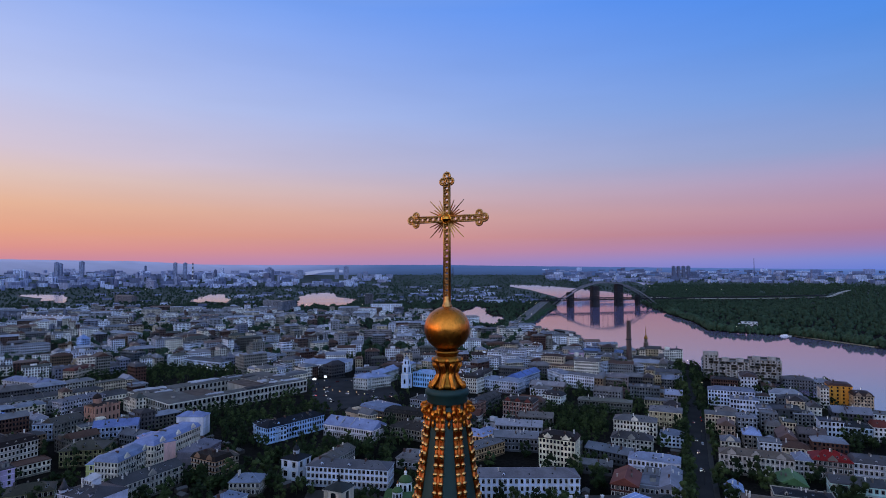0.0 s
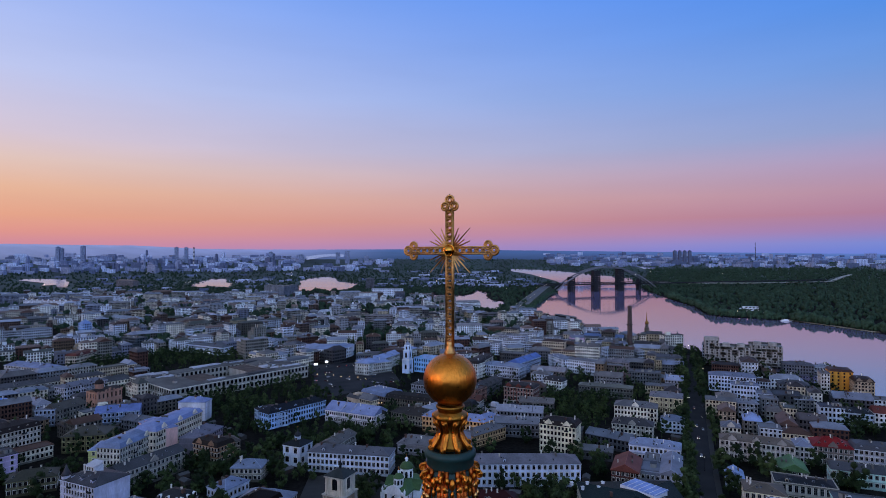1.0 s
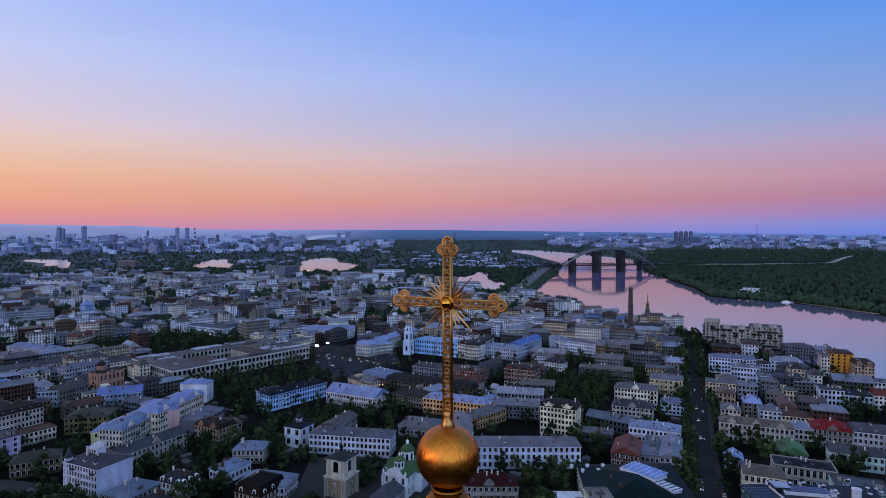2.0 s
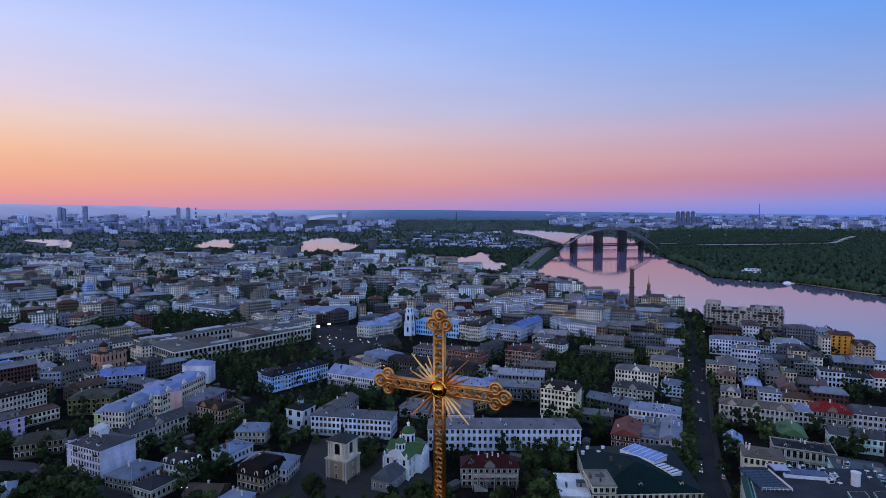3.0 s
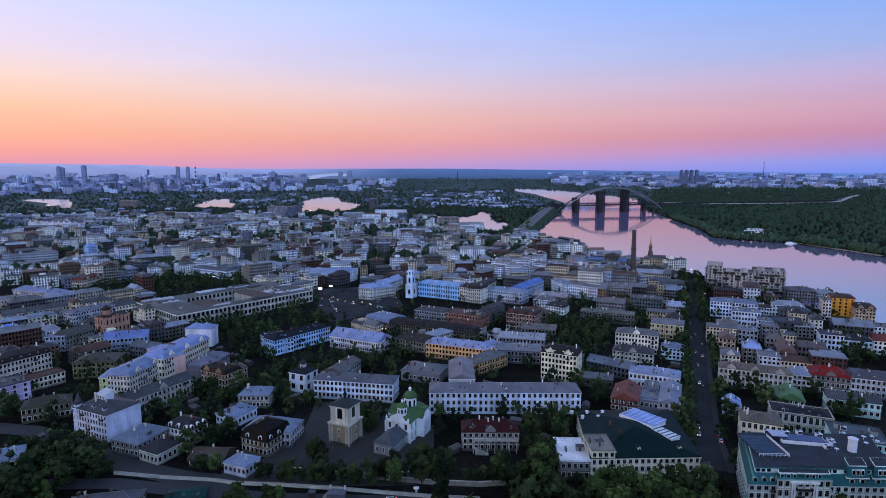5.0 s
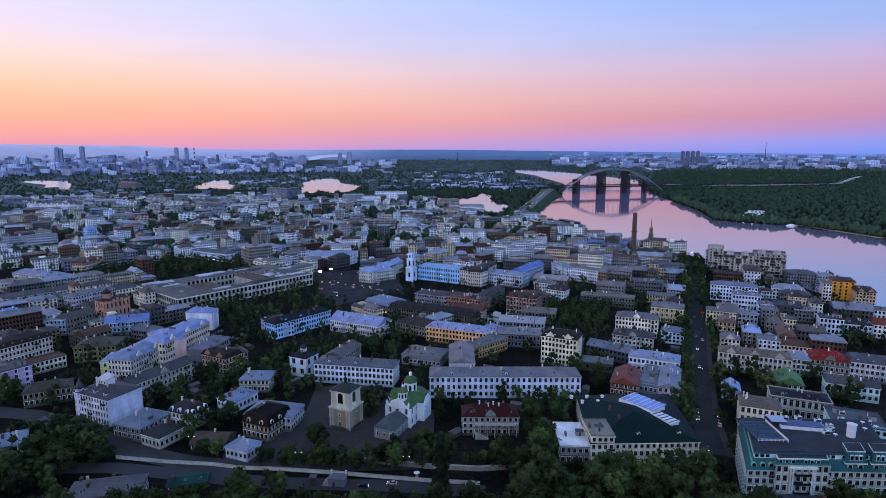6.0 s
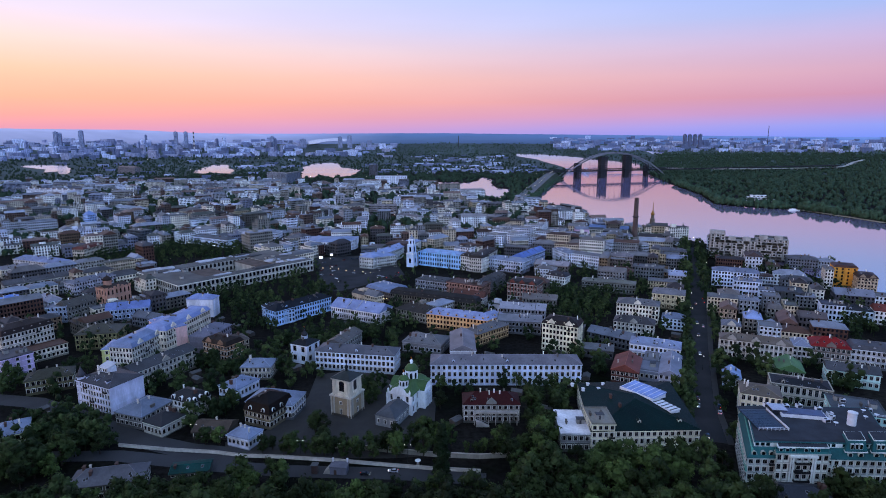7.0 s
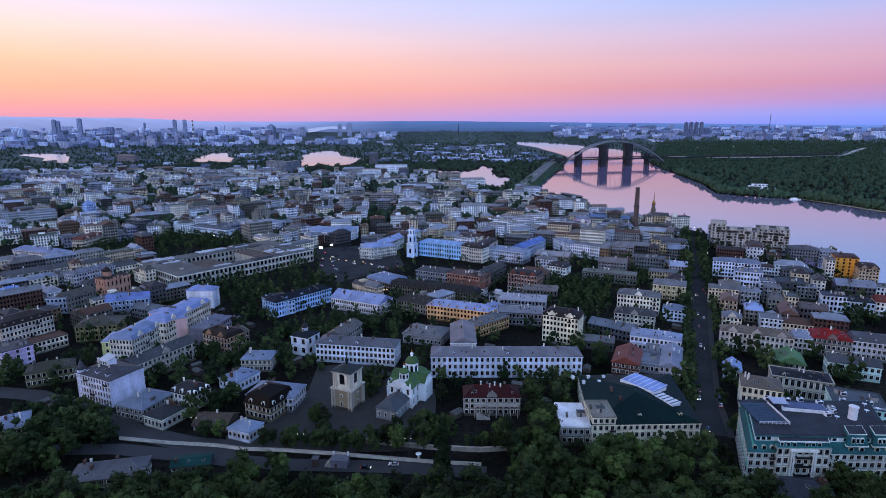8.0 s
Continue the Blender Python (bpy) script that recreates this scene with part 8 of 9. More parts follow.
# ---- the rest of the town: house rows behind the named houses ----
WALLS = ["B8B2A8", "94908A", "DADAE0", "A89A80", "B4A48E", "84848A", "C4BAAA", "6E4C40", "A4A6B0", "767068", "94785F", "646062"]
TILES = ["666A72", "505258", "7C8698", "403E42", "5C463E", "6C6A6E", "8C96AA", "4A3C38", "585C5A", "757880"]
GREENS = [(-103, 448, 17), (-122, 535, 17), (-171, 533, 50), (-198, 505, 35), (-172, 488, 28), (-412, 702, 40), (-370, 729, 40), (-351, 767, 45), (-293, 736, 35), (-86, 945, 40), (-121, 863, 30), (-48, 915, 30), (57, 542, 16), (133, 597, 24), (101, 532, 22), (128, 504, 16), (-51, 411, 16), (-48, 464, 16), (-112, 355, 12), (-194, 272, 16), (-162, 355, 14), (-141, 315, 10), (57, 315, 10), (317, 435, 16), (348, 584, 14), (311, 695, 18), (273, 608, 14), (-428, 1274, 40), (-844, 1404, 50), (-644, 1280, 50), (85, 1136, 25), (-187, 334, 10), (-255, 330, 12), (399, 583, 12), (177, 541, 14), (362, 608, 12), (365, 561, 14), (308, 422, 18), (124, 518, 24), (95, 487, 18), (124, 471, 14), (106, 453, 18), (115, 859, 14), (-160, 571, 14), (-604, 870, 30), (24, 269, 14), (45, 269, 14), (-150, 612, 24), (-118, 600, 26), (-100, 405, 34), (-70, 425, 26), (-150, 425, 22), (-300, 640, 30), (-262, 690, 36), (-330, 700, 30), (98, 470, 34), (110, 500, 34), (140, 520, 24)]       # parks and groves that stay free of houses: x, y, radius
# far-row walls and roofs: paler, partly bluer tones that paint in haze
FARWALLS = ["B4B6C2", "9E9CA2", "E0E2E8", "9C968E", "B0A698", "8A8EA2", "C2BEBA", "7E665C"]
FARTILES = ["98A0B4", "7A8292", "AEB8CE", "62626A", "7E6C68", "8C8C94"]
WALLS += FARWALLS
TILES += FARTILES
ROWHOUSES = []
ROOFS = ["hip", "gable", "hip", "mansard", "flat"]


def town(x0, x1, y0, y1, turn, row, gapx, hmin, hmax, keep, seed, walls=tuple(WALLS[:12]), tiles=tuple(TILES[:10])):
    """Rows of houses along streets turned by so many degrees."""
    rng = random.Random(seed)
    c, s = math.cos(radians(turn)), math.sin(radians(turn))
    n = 0
    for j in range(-40, 90):
        v = j * row + (14 if j % 2 else 0)
        u = -1500.0
        while u < 2600:
            L = rng.choice((rng.uniform(8, 14), rng.uniform(12, 22), rng.uniform(16, 30), rng.uniform(24, 30 + min(40, max(0, y0 - 500) * 0.06))))
            u += L / 2
            x, y = u * c - v * s, u * s + v * c
            k = rng.random()
            if x0 < x < x1 and y0 < y < y1 and k >= keep and abs(x) < y * 0.86 and y < 1150 and not near_road(x, y, STREET, 12) and not inside(x, y, SQUARE) and not inside(x, y, OPEN_SIDE) and not wet(x, y):
                for _ in range(3):
                    a, b = x + rng.uniform(-8, 8), y + rng.uniform(-8, 8)
                    if free(a, b, 2):
                        plant(rng.randrange(5), a, b, rng.uniform(0.7, 1.1), rng)
            if x0 < x < x1 and y0 < y < y1 and k < keep and abs(x) < y * 0.86 + 20:
                D = rng.uniform(18, 30) if y > 600 and L < 20 and rng.random() < 0.45 else rng.uniform(11, 15)
                mx, my = x - s * D / 2, y + c * D / 2
                ok = not near_road(mx, my, STREET, 17) and not inside(mx, my, SQUARE) and not inside(mx, my, OPEN_SIDE) and not blocks_lake(mx, my, 9) and not wet(mx, my) and not wet(mx + 12, my) and not wet(mx - 12, my) and not wet(mx, my - 14) and not wet(mx, my + 14)
                ok = ok and all((mx - a) ** 2 + (my - b) ** 2 > r * r for a, b, r in GREENS)
                ok = ok and all(free(mx + a * c * L / 2 - b * s * D / 2, my + a * s * L / 2 + b * c * D / 2, 0.05) for a in (-0.97, 0, 0.97) for b in (-0.97, 0.97))
                if ok:
                    fl = rng.choice((2, 3, 3, 4, 4) if y < 600 else (1, 2, 3, 3, 4, 4, 5, 6))
                    h = min(hmax, max(hmin, fl * rng.uniform(3.2, 4.1))) if y < 600 else fl * rng.uniform(3.3, 4.0) + 1
                    kind = rng.choice(ROOFS)
                    wall, tile = rng.choice(walls), rng.choice(tiles)
                    FOOT.append((mx, my, c, s, L / 2, D / 2))
                    ROWHOUSES.append((math.hypot(x, y), x, y, turn, L, D, h, fl, kind, wall, tile, rng.uniform(2.2, 4.5), rng.uniform(2.4, 3.4)))
                    if rng.random() < 0.75:
                        e, W = rng.choice((-1, 1)), rng.uniform(9, 17)
                        d = D + W / 2 + 0.2
                        wx, wy2 = x + e * (L / 2 - 4.5) * c - D * s, y + e * (L / 2 - 4.5) * s + D * c
                        if free(wx - 7 * s, wy2 + 7 * c, 5) and not wet(wx - 7 * s, wy2 + 7 * c):
                            FOOT.append((wx - W / 2 * s, wy2 + W / 2 * c, c, s, 4.5, W / 2))
                            ROWHOUSES.append((math.hypot(x, y) + 300, wx - 0.2 * s, wy2 + 0.2 * c, turn, 9.0, W, h * rng.uniform(0.6, 0.9), max(1, fl - 1), rng.choice(("gable", "hip", "flat")), wall, rng.choice(tiles), 2.5, 3.0))
                    n += 1
            u += L / 2 + rng.choice((0.1, 0.1, 0.1, 0.1, 1.0, gapx))
    return n


town(-420, 60, 440, 760, 50, 32, 9, 8, 15, 0.85, 1)
town(60, 520, 385, 900, -23, 30, 9, 8, 14, 0.8, 2)
town(-420, -215, 330, 440, 55, 32, 9, 8, 13, 0.85, 7)
MIDWALLS = WALLS[:12] + FARWALLS
MIDTILES = TILES[:10] + FARTILES
town(-1000, -150, 700, 1200, 42, 36, 14, 7, 17, 0.8, 3, MIDWALLS, MIDTILES)
town(-150, 330, 700, 1250, 8, 34, 12, 8, 17, 0.85, 5, MIDWALLS + ["DADAE0", "B8B2A8", "E0E2E8", "E0E2E8"], MIDTILES)
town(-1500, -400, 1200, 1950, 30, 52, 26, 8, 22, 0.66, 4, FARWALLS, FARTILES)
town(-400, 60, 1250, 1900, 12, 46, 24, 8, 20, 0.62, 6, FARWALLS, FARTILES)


def set_rows():
    """The nearest row houses are things; those further off are one joined mass of roofs and walls."""
    ROWHOUSES.sort()
    size = {1: "single-storey", 2: "low", 3: "three-storey", 4: "tall", 5: "five-storey", 6: "six-storey"}
    for _, x, y, turn, L, D, h, fl, kind, wall, tile, rh, bay in ROWHOUSES[:104]:
        house(x, y, turn, L, D, h, fl, kind, wall, tile, rh, "%s %s tenement with %s tin roof" % (size[fl], "pale" if wall > "B4" else "weathered", "flat" if kind == "flat" else "pitched"),
              far=True, chim=1, bay=bay, group="old town rows")
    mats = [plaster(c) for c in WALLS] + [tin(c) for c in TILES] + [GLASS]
    big = Shape()
    for _, x, y, turn, L, D, h, fl, kind, wall, tile, rh, bay in ROWHOUSES[104:]:
        c, s = math.cos(radians(turn)), math.sin(radians(turn))
        one = Shape()
        one.box(-L / 2, 0, -2, L / 2, D, h, WALLS.index(wall), False)
        r = roof_shape(kind, L, D, h, rh)
        n = len(one.v)
        one.v += r.v
        one.f += [tuple(n + i for i in f) for f in r.f]
        one.mi += [len(WALLS) + TILES.index(tile)] * len(r.f)
        for k in range(fl):
            z = 1.4 + (h - 0.5) / fl * k
            for i in range(int(L / bay)):
                u = -L / 2 + L * (i + 0.5) / int(L / bay)
                one.face([(u - 0.8, -0.05, z), (u + 0.8, -0.05, z), (u + 0.8, -0.05, z + 2.2), (u - 0.8, -0.05, z + 2.2)], len(mats) - 1)
            for i in range(int(D / bay)):
                u = D * (i + 0.5) / int(D / bay)
                for e in (-1, 1):
                    X = e * (L / 2 + 0.05)
                    one.face([(X, u - 0.6, z), (X, u + 0.6, z), (X, u + 0.6, z + 1.9), (X, u - 0.6, z + 1.9)][::e], len(mats) - 1)
        rr = random.Random(int(x * 3 + y))
        for _ in range(rr.choice((1, 2, 3))):
            u, q = rr.uniform(-0.42, 0.42) * L, D * rr.uniform(0.25, 0.75)
            one.box(u - 0.4, q - 0.4, h, u + 0.4, q + 0.4, h + rh + rr.uniform(0.3, 1.2), rr.randrange(len(WALLS)), False)
        if kind == "flat" or rr.random() < 0.3:
            u, a = rr.uniform(-0.3, 0.3) * L, rr.uniform(1.5, 3.5)
            one.box(u - a, D * 0.3, h, u + a, D * 0.7, h + rh * 0.5 + 2.2, WALLS.index(wall), False)
        z0, n = height(x, y), len(big.v)
        big.v += [(x + a * c - b * s, y + a * s + b * c, z0 + d) for a, b, d in one.v]
        big.f += [tuple(n + i for i in f) for f in one.f]
        big.mi += one.mi
    tagged(new("far_house_rows", big.mesh("far_house_rows", mats)), "far rows of pale houses with grey and brown roofs", "houses", kind="stuff")


set_rows()


# ---- far estates ----
# panes lightened towards blue: haze put into the glass colour
HAZED_GLASS = surface("hazed_window_glass", "505878", 0.2, 0.0, 0.5, 0.3, 3.0, 0.0, 1.0, 0.3, 0.3, 0.6)


def tower_block(x, y, rot, L, D, h, wall, label):
    ob = thing("tower_block", pose(x, y, height(x, y), 0, 0, rot), label, "apartment tower", "far estates")
    s = Shape()
    s.box(-L / 2, -D / 2, -6, L / 2, D / 2, h)
    s.box(-L * 0.2, -D * 0.3, h, L * 0.2, D * 0.3, h + 4)
    part("wall", s, plaster(wall), ob)
    w = Shape()
    for k in range(int(h / 6)):
        z = 3 + k * 6
        n = max(2, int(L / 7))
        for i in range(n):
            u = -L / 2 + L * (i + 0.5) / n
            w.face([(u - 2, -D / 2 - 0.1, z), (u + 2, -D / 2 - 0.1, z), (u + 2, -D / 2 - 0.1, z + 3), (u - 2, -D / 2 - 0.1, z + 3)])
        for e in (-1, 1):
            w.face([(e * (L / 2 + 0.1), -D / 3, z), (e * (L / 2 + 0.1), D / 3, z), (e * (L / 2 + 0.1), D / 3, z + 3), (e * (L / 2 + 0.1), -D / 3, z + 3)][::e])
    part("window_panes", w, HAZED_GLASS, ob, kind="stuff")


rng = random.Random(11)
# wall tones tinted blue, painting in the haze of distance
HAZE_TINTS = ["929CC0", "848EB2", "AEB6D0", "7C86A6", "9A9EB6"]
slabs = Shape()
for az0, az1, r0, r1, count, h0, h1 in ((-39, -10, 3700, 4520, 620, 12, 52), (-10, -5, 3650, 4300, 40, 10, 40), (10, 39, 4000, 4680, 520, 12, 40), (-36, -4, 2300, 3500, 80, 7, 18), (-4, 10, 2450, 3700, 120, 6, 14)):
    for _ in range(count):
        a, r = radians(rng.uniform(az0, az1)), rng.uniform(r0, r1)
        x, y = r * math.sin(a), r * math.cos(a)
        if any(wet(x + d, y) or blocks_lake(x + d, y, 9) for d in (-35, 0, 35)) or not free(x, y, 14):
            continue
        h = rng.uniform(h0, h1) if rng.random() < 0.2 else rng.uniform(h0, h0 + (h1 - h0) * 0.35)
        L = rng.uniform(12, 20) if h > 45 else rng.uniform(20, 70)
        D = rng.uniform(12, 18)
        FOOT.append((x, y, 1, 0, L / 2, 10))
        t, col = rng.uniform(-25, 25), rng.randrange(len(HAZE_TINTS))
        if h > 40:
            tower_block(x, y, t, L, D, h, HAZE_TINTS[col], "concrete apartment tower of a far estate in hazed pale blue")
            continue
        one = Shape()
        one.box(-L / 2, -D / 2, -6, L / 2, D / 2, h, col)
        for k in range(int(h / 5)):
            for q in range(max(2, int(L / 8))):
                u = -L / 2 + L * (q + 0.5) / max(2, int(L / 8))
                z = 2 + k * 5
                one.face([(u - 2, -D / 2 - 0.1, z), (u + 2, -D / 2 - 0.1, z), (u + 2, -D / 2 - 0.1, z + 2.5), (u - 2, -D / 2 - 0.1, z + 2.5)], len(HAZE_TINTS))
        c, sn, z0, n = math.cos(radians(t)), math.sin(radians(t)), height(x, y), len(slabs.v)
        slabs.v += [(x + p * c - q * sn, y + p * sn + q * c, z0 + w) for p, q, w in one.v]
        slabs.f += [tuple(n + e for e in f) for f in one.f]
        slabs.mi += one.mi
tagged(new("far_apartment_slabs", slabs.mesh("far_apartment_slabs", [plaster(c) for c in HAZE_TINTS] + [HAZED_GLASS])), "countless apartment slabs of far estates in hazed pale blue", "apartment slabs", kind="stuff")
# these tower walls carry a painted haze tint too
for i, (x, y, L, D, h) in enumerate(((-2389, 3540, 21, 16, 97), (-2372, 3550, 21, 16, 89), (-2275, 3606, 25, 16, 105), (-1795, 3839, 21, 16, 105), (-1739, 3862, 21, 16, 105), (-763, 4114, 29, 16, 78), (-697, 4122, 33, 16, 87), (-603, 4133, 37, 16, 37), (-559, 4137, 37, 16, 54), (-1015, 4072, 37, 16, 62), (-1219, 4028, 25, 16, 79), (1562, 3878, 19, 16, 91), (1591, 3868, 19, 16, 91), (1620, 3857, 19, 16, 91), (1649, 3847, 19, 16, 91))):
    tower_block(x, y, 5, L, D, h, "7C84A4" if i > 10 else "9098B4", "slim tower in hazed blue-grey rising above the far estate")


def mast(x, y, h, w, label, name, bands=0):
    ob = thing(name, pose(x, y, height(x, y)), label, "mast")
    s = Shape()
    n = max(1, bands)
    for i in range(n):
        s.bar((0, 0, h * i / n - (5 if i == 0 else 0)), (0, 0, h * (i + 1) / n), w * (1 - 0.4 * i / n), i % 2, w * (1 - 0.4 * (i + 1) / n), 10)
    part("shaft", s, [plain("mast_dark", "30323A"), plain("mast_pale", "B8B8BC")], ob)


mast(-1640, 3753, 121, 6.0, "tall red and white banded power station chimney", "banded_chimney", 9)
mast(2122, 3905, 123, 2.5, "slender far television mast", "television_mast", 0)
mast(73, 4183, 83, 4.0, "far dark bridge pylon in the haze", "bridge_pylon", 0)


# ---- far woods ----
def woods(name, label, count, pick, size, mat, seed, lakes=True, dry=True):
    """Woodland as one mass of small uneven clumps."""
    rng = random.Random(seed)
    s = Shape()
    made = tries = 0
    while made < count and tries < count * 30:
        tries += 1
        p = pick(rng)
        if p is None:
            continue
        x, y = p
        if (dry and wet(x, y)) or (lakes and blocks_lake(x, y)) or not free(x, y, 6):
            continue
        made += 1
        z = height(x, y)
        R = size * rng.uniform(0.6, 1.35)
        hh = R * rng.uniform(1.2, 2.0)
        for _ in range(2 if y > 1200 else 3):
            cx, cy, cz = x + rng.uniform(-.6, .6) * R, y + rng.uniform(-.6, .6) * R, z + hh * rng.uniform(0.45, 0.95)
            k = R * rng.uniform(0.45, 0.8)
            n = len(s.v)
            for dz, q in ((-0.9, 0.55), (0.1, 1.0), (0.75, 0.62)):
                for i in range(5):
                    t = i * 1.2566 + rng.uniform(-.35, .35) + dz
                    f = q * rng.uniform(0.7, 1.25)
                    s.v.append((cx + k * f * math.cos(t), cy + k * f * math.sin(t), cz + k * (dz + rng.uniform(-.2, .2))))
            s.v.append((cx, cy, cz + k * 1.15))
            for j in (0, 1):
                for i in range(5):
                    a, b = n + j * 5 + i, n + j * 5 + (i + 1) % 5
                    s.f.append((a, b, b + 5, a + 5))
            for i in range(5):
                s.f.append((n + 10 + i, n + 10 + (i + 1) % 5, n + 15))
        s.f.append((n, n + 1, n + 2, n + 3, n + 4))
    s.mi = [0] * len(s.f)
    ob = new(name, s.mesh(name, [mat], True))
    tagged(ob, label, "woodland", kind="stuff")


def wedge(a0, a1, r0, r1, power=1.0):
    def pick(rng):
        a, r = radians(rng.uniform(a0, a1)), r0 + (r1 - r0) * rng.random() ** power
        return r * math.sin(a), r * math.cos(a)
    return pick


def island(rng):
    x, y = rng.uniform(500, 2600), rng.uniform(1100, 3600)
    edge = [(712, 2003), (722, 1876), (664, 1530), (598, 1304), (627, 1248), (705, 1196), (732, 1097), (748, 994), (795, 902), (2454, 2819), (2240, 3301), (1281, 3621)]
    return (x, y) if inside(x, y, edge) and not near_road(x, y - 25, ISLANDROAD, 22) else None


ISLANDROAD = [(937, 2605), (1104, 2502), (1329, 2473), (1584, 2502), (1718, 2541), (1907, 2756), (2035, 2873)]


def viaduct(pts, z, w):
    """Long pale road deck on piers over the riverside wood."""
    ob = thing("viaduct", pose(pts[0][0], pts[0][1], 0), "long pale concrete road viaduct through the riverside wood", "viaduct")
    mat, k0 = surface("pale_concrete", "A6A49E", 0.9, 0, 0.05, 0.2), Vector((*pts[0], 0))
    for a, b in zip(pts, pts[1:]):
        a, b = Vector((*a, height(*a) * 0.9 + z)) - k0, Vector((*b, height(*b) * 0.9 + z)) - k0
        d = b - a
        n = Vector((-d.y, d.x, 0)).normalized() * w / 2
        up = Vector((0, 0, 2.5))
        s = Shape()
        q = [a - n, b - n, b + n, a + n]
        s.face([p + up for p in q])
        for i in range(4):
            j = (i + 1) % 4
            s.face([q[i], q[j], q[j] + up, q[i] + up])
        part("deck", s, mat, ob)
        for i in range(int(d.length / 60)):
            p = a + d * ((i + 0.5) / int(d.length / 60))
            s = Shape()
            s.bar((p.x, p.y, p.z - z - 30), (p.x, p.y, p.z), 2.2, 0, None, 8)
            part("pier", s, CONCRETE, ob)


viaduct(ISLANDROAD, 13.0, 15.0)
CAUSEWAY = [(148, 1290), (190, 1440), (255, 1680), (330, 1960), (372, 2092)]


def causeway(pts, w, rise):
    """A road on an embankment that climbs to the bridge, with kerbs, a median and grassy sides."""
    ob = thing("causeway", pose(0, 0, 0), "wide grey causeway road on a bushy embankment leading to the bridge", "causeway", kind="structure")
    lanes, banks, rails = Shape(), Shape(), Shape()
    n = len(pts)
    z = [0.6 + rise * (i / (n - 1)) for i in range(n)]
    for i in range(n - 1):
        a, b = Vector((*pts[i], z[i])), Vector((*pts[i + 1], z[i + 1]))
        d = Vector((b.x - a.x, b.y - a.y, 0)).normalized()
        q = Vector((-d.y, d.x, 0))
        lanes.face([a - q * w / 2, b - q * w / 2, b + q * w / 2, a + q * w / 2][::-1] if q.cross(d).z > 0 else [a - q * w / 2, b - q * w / 2, b + q * w / 2, a + q * w / 2])
        for e in (-1, 1):
            fa, fb = 6 + a.z * 0.9, 6 + b.z * 0.9
            banks.face([a + q * e * w / 2, b + q * e * w / 2, b + q * e * (w / 2 + fb) + Vector((0, 0, -b.z - 0.5)), a + q * e * (w / 2 + fa) + Vector((0, 0, -a.z - 0.5))])
            for off in (0.0, w / 2 - 0.6):
                up = Vector((0, 0, 0.9))
                p0, p1 = a + q * e * (off + 0.5), b + q * e * (off + 0.5)
                rails.face([p0, p1, p1 + up, p0 + up])
    part("carriageway", lanes, surface("pale_asphalt", "66676c", 0.9), ob)
    part("bank", banks, surface("bank_grass", "2C3620", 0.95, 0, 0.05, 0.4), ob)
    part("barrier", rails, CONCRETE, ob)


causeway(CAUSEWAY, 30, 23.0)
QUAY = [(116, 1190), (170, 1189), (216, 1068), (253, 970)]
sheet("road", strip(QUAY, 14), surface("pale_asphalt", "5a5b60", 0.9), 0.3, 0, "grey quay road along the river", "road")
BEACH = [(681, 1216), (705, 1196), (727, 1089), (743, 987)]
sheet("ground", strip(BEACH, 14), surface("river_sand", "A89C84", 0.95, 0, 0.05, 0.2), 0.35, 0, "pale sandy river beach", "beach")
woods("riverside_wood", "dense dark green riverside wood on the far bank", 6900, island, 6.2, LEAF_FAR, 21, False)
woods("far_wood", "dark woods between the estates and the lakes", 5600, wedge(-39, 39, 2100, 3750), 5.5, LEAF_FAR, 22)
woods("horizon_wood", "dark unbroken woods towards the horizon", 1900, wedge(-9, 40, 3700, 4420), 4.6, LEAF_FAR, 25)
def east_bank(rng):
    """A close row of trees at the water's edge, behind the beach where there is one."""
    line = [(704, 1831), (650, 1500), (588, 1281), (617, 1227), (688, 1168), (717, 1074), (734, 974), (734, 871)]
    lengths = [math.dist(a, b) for a, b in zip(line, line[1:])]
    u = rng.random() * sum(lengths)
    for (xa, ya), (xb, yb), n in zip(line, line[1:], lengths):
        if u < n:
            off = rng.uniform(5, 15) if ya > 1180 else rng.uniform(17, 27)
            return xa + (xb - xa) * u / n + off * (ya - yb) / n, ya + (yb - ya) * u / n + off * (xb - xa) / n
        u -= n


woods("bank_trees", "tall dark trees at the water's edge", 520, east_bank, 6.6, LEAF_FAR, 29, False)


def bank_side(rng):
    t = rng.random()
    k = min(3, int(t * 4))
    (xa, ya), (xb, yb) = CAUSEWAY[k], CAUSEWAY[k + 1]
    f = t * 4 - k
    off = rng.uniform(17, 32) if rng.random() < 0.8 else -rng.uniform(17, 24)
    return xa + (xb - xa) * f + off * 0.965, ya + (yb - ya) * f - off * 0.26


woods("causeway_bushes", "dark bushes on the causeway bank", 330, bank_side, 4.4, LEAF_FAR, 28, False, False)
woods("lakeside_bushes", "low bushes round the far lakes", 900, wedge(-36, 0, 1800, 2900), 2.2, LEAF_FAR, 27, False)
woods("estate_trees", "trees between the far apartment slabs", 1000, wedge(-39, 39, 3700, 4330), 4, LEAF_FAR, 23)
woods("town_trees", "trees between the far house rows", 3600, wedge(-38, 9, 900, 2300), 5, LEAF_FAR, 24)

# ---- groves and street trees ----
grove(-171, 533, 50, 50, 46, 1.00)
grove(-122, 535, 15, 12, 12, 1.00)
grove(-198, 505, 35, 35, 46, 1.00)
grove(-172, 488, 28, 28, 30, 1.00)
grove(-412, 702, 40, 40, 46, 1.00)
grove(-370, 729, 40, 40, 46, 1.00)
grove(-351, 767, 45, 45, 46, 1.00)
grove(-293, 736, 35, 35, 46, 1.00)
grove(-86, 945, 40, 40, 46, 1.00)
grove(-121, 863, 30, 30, 34, 1.00)
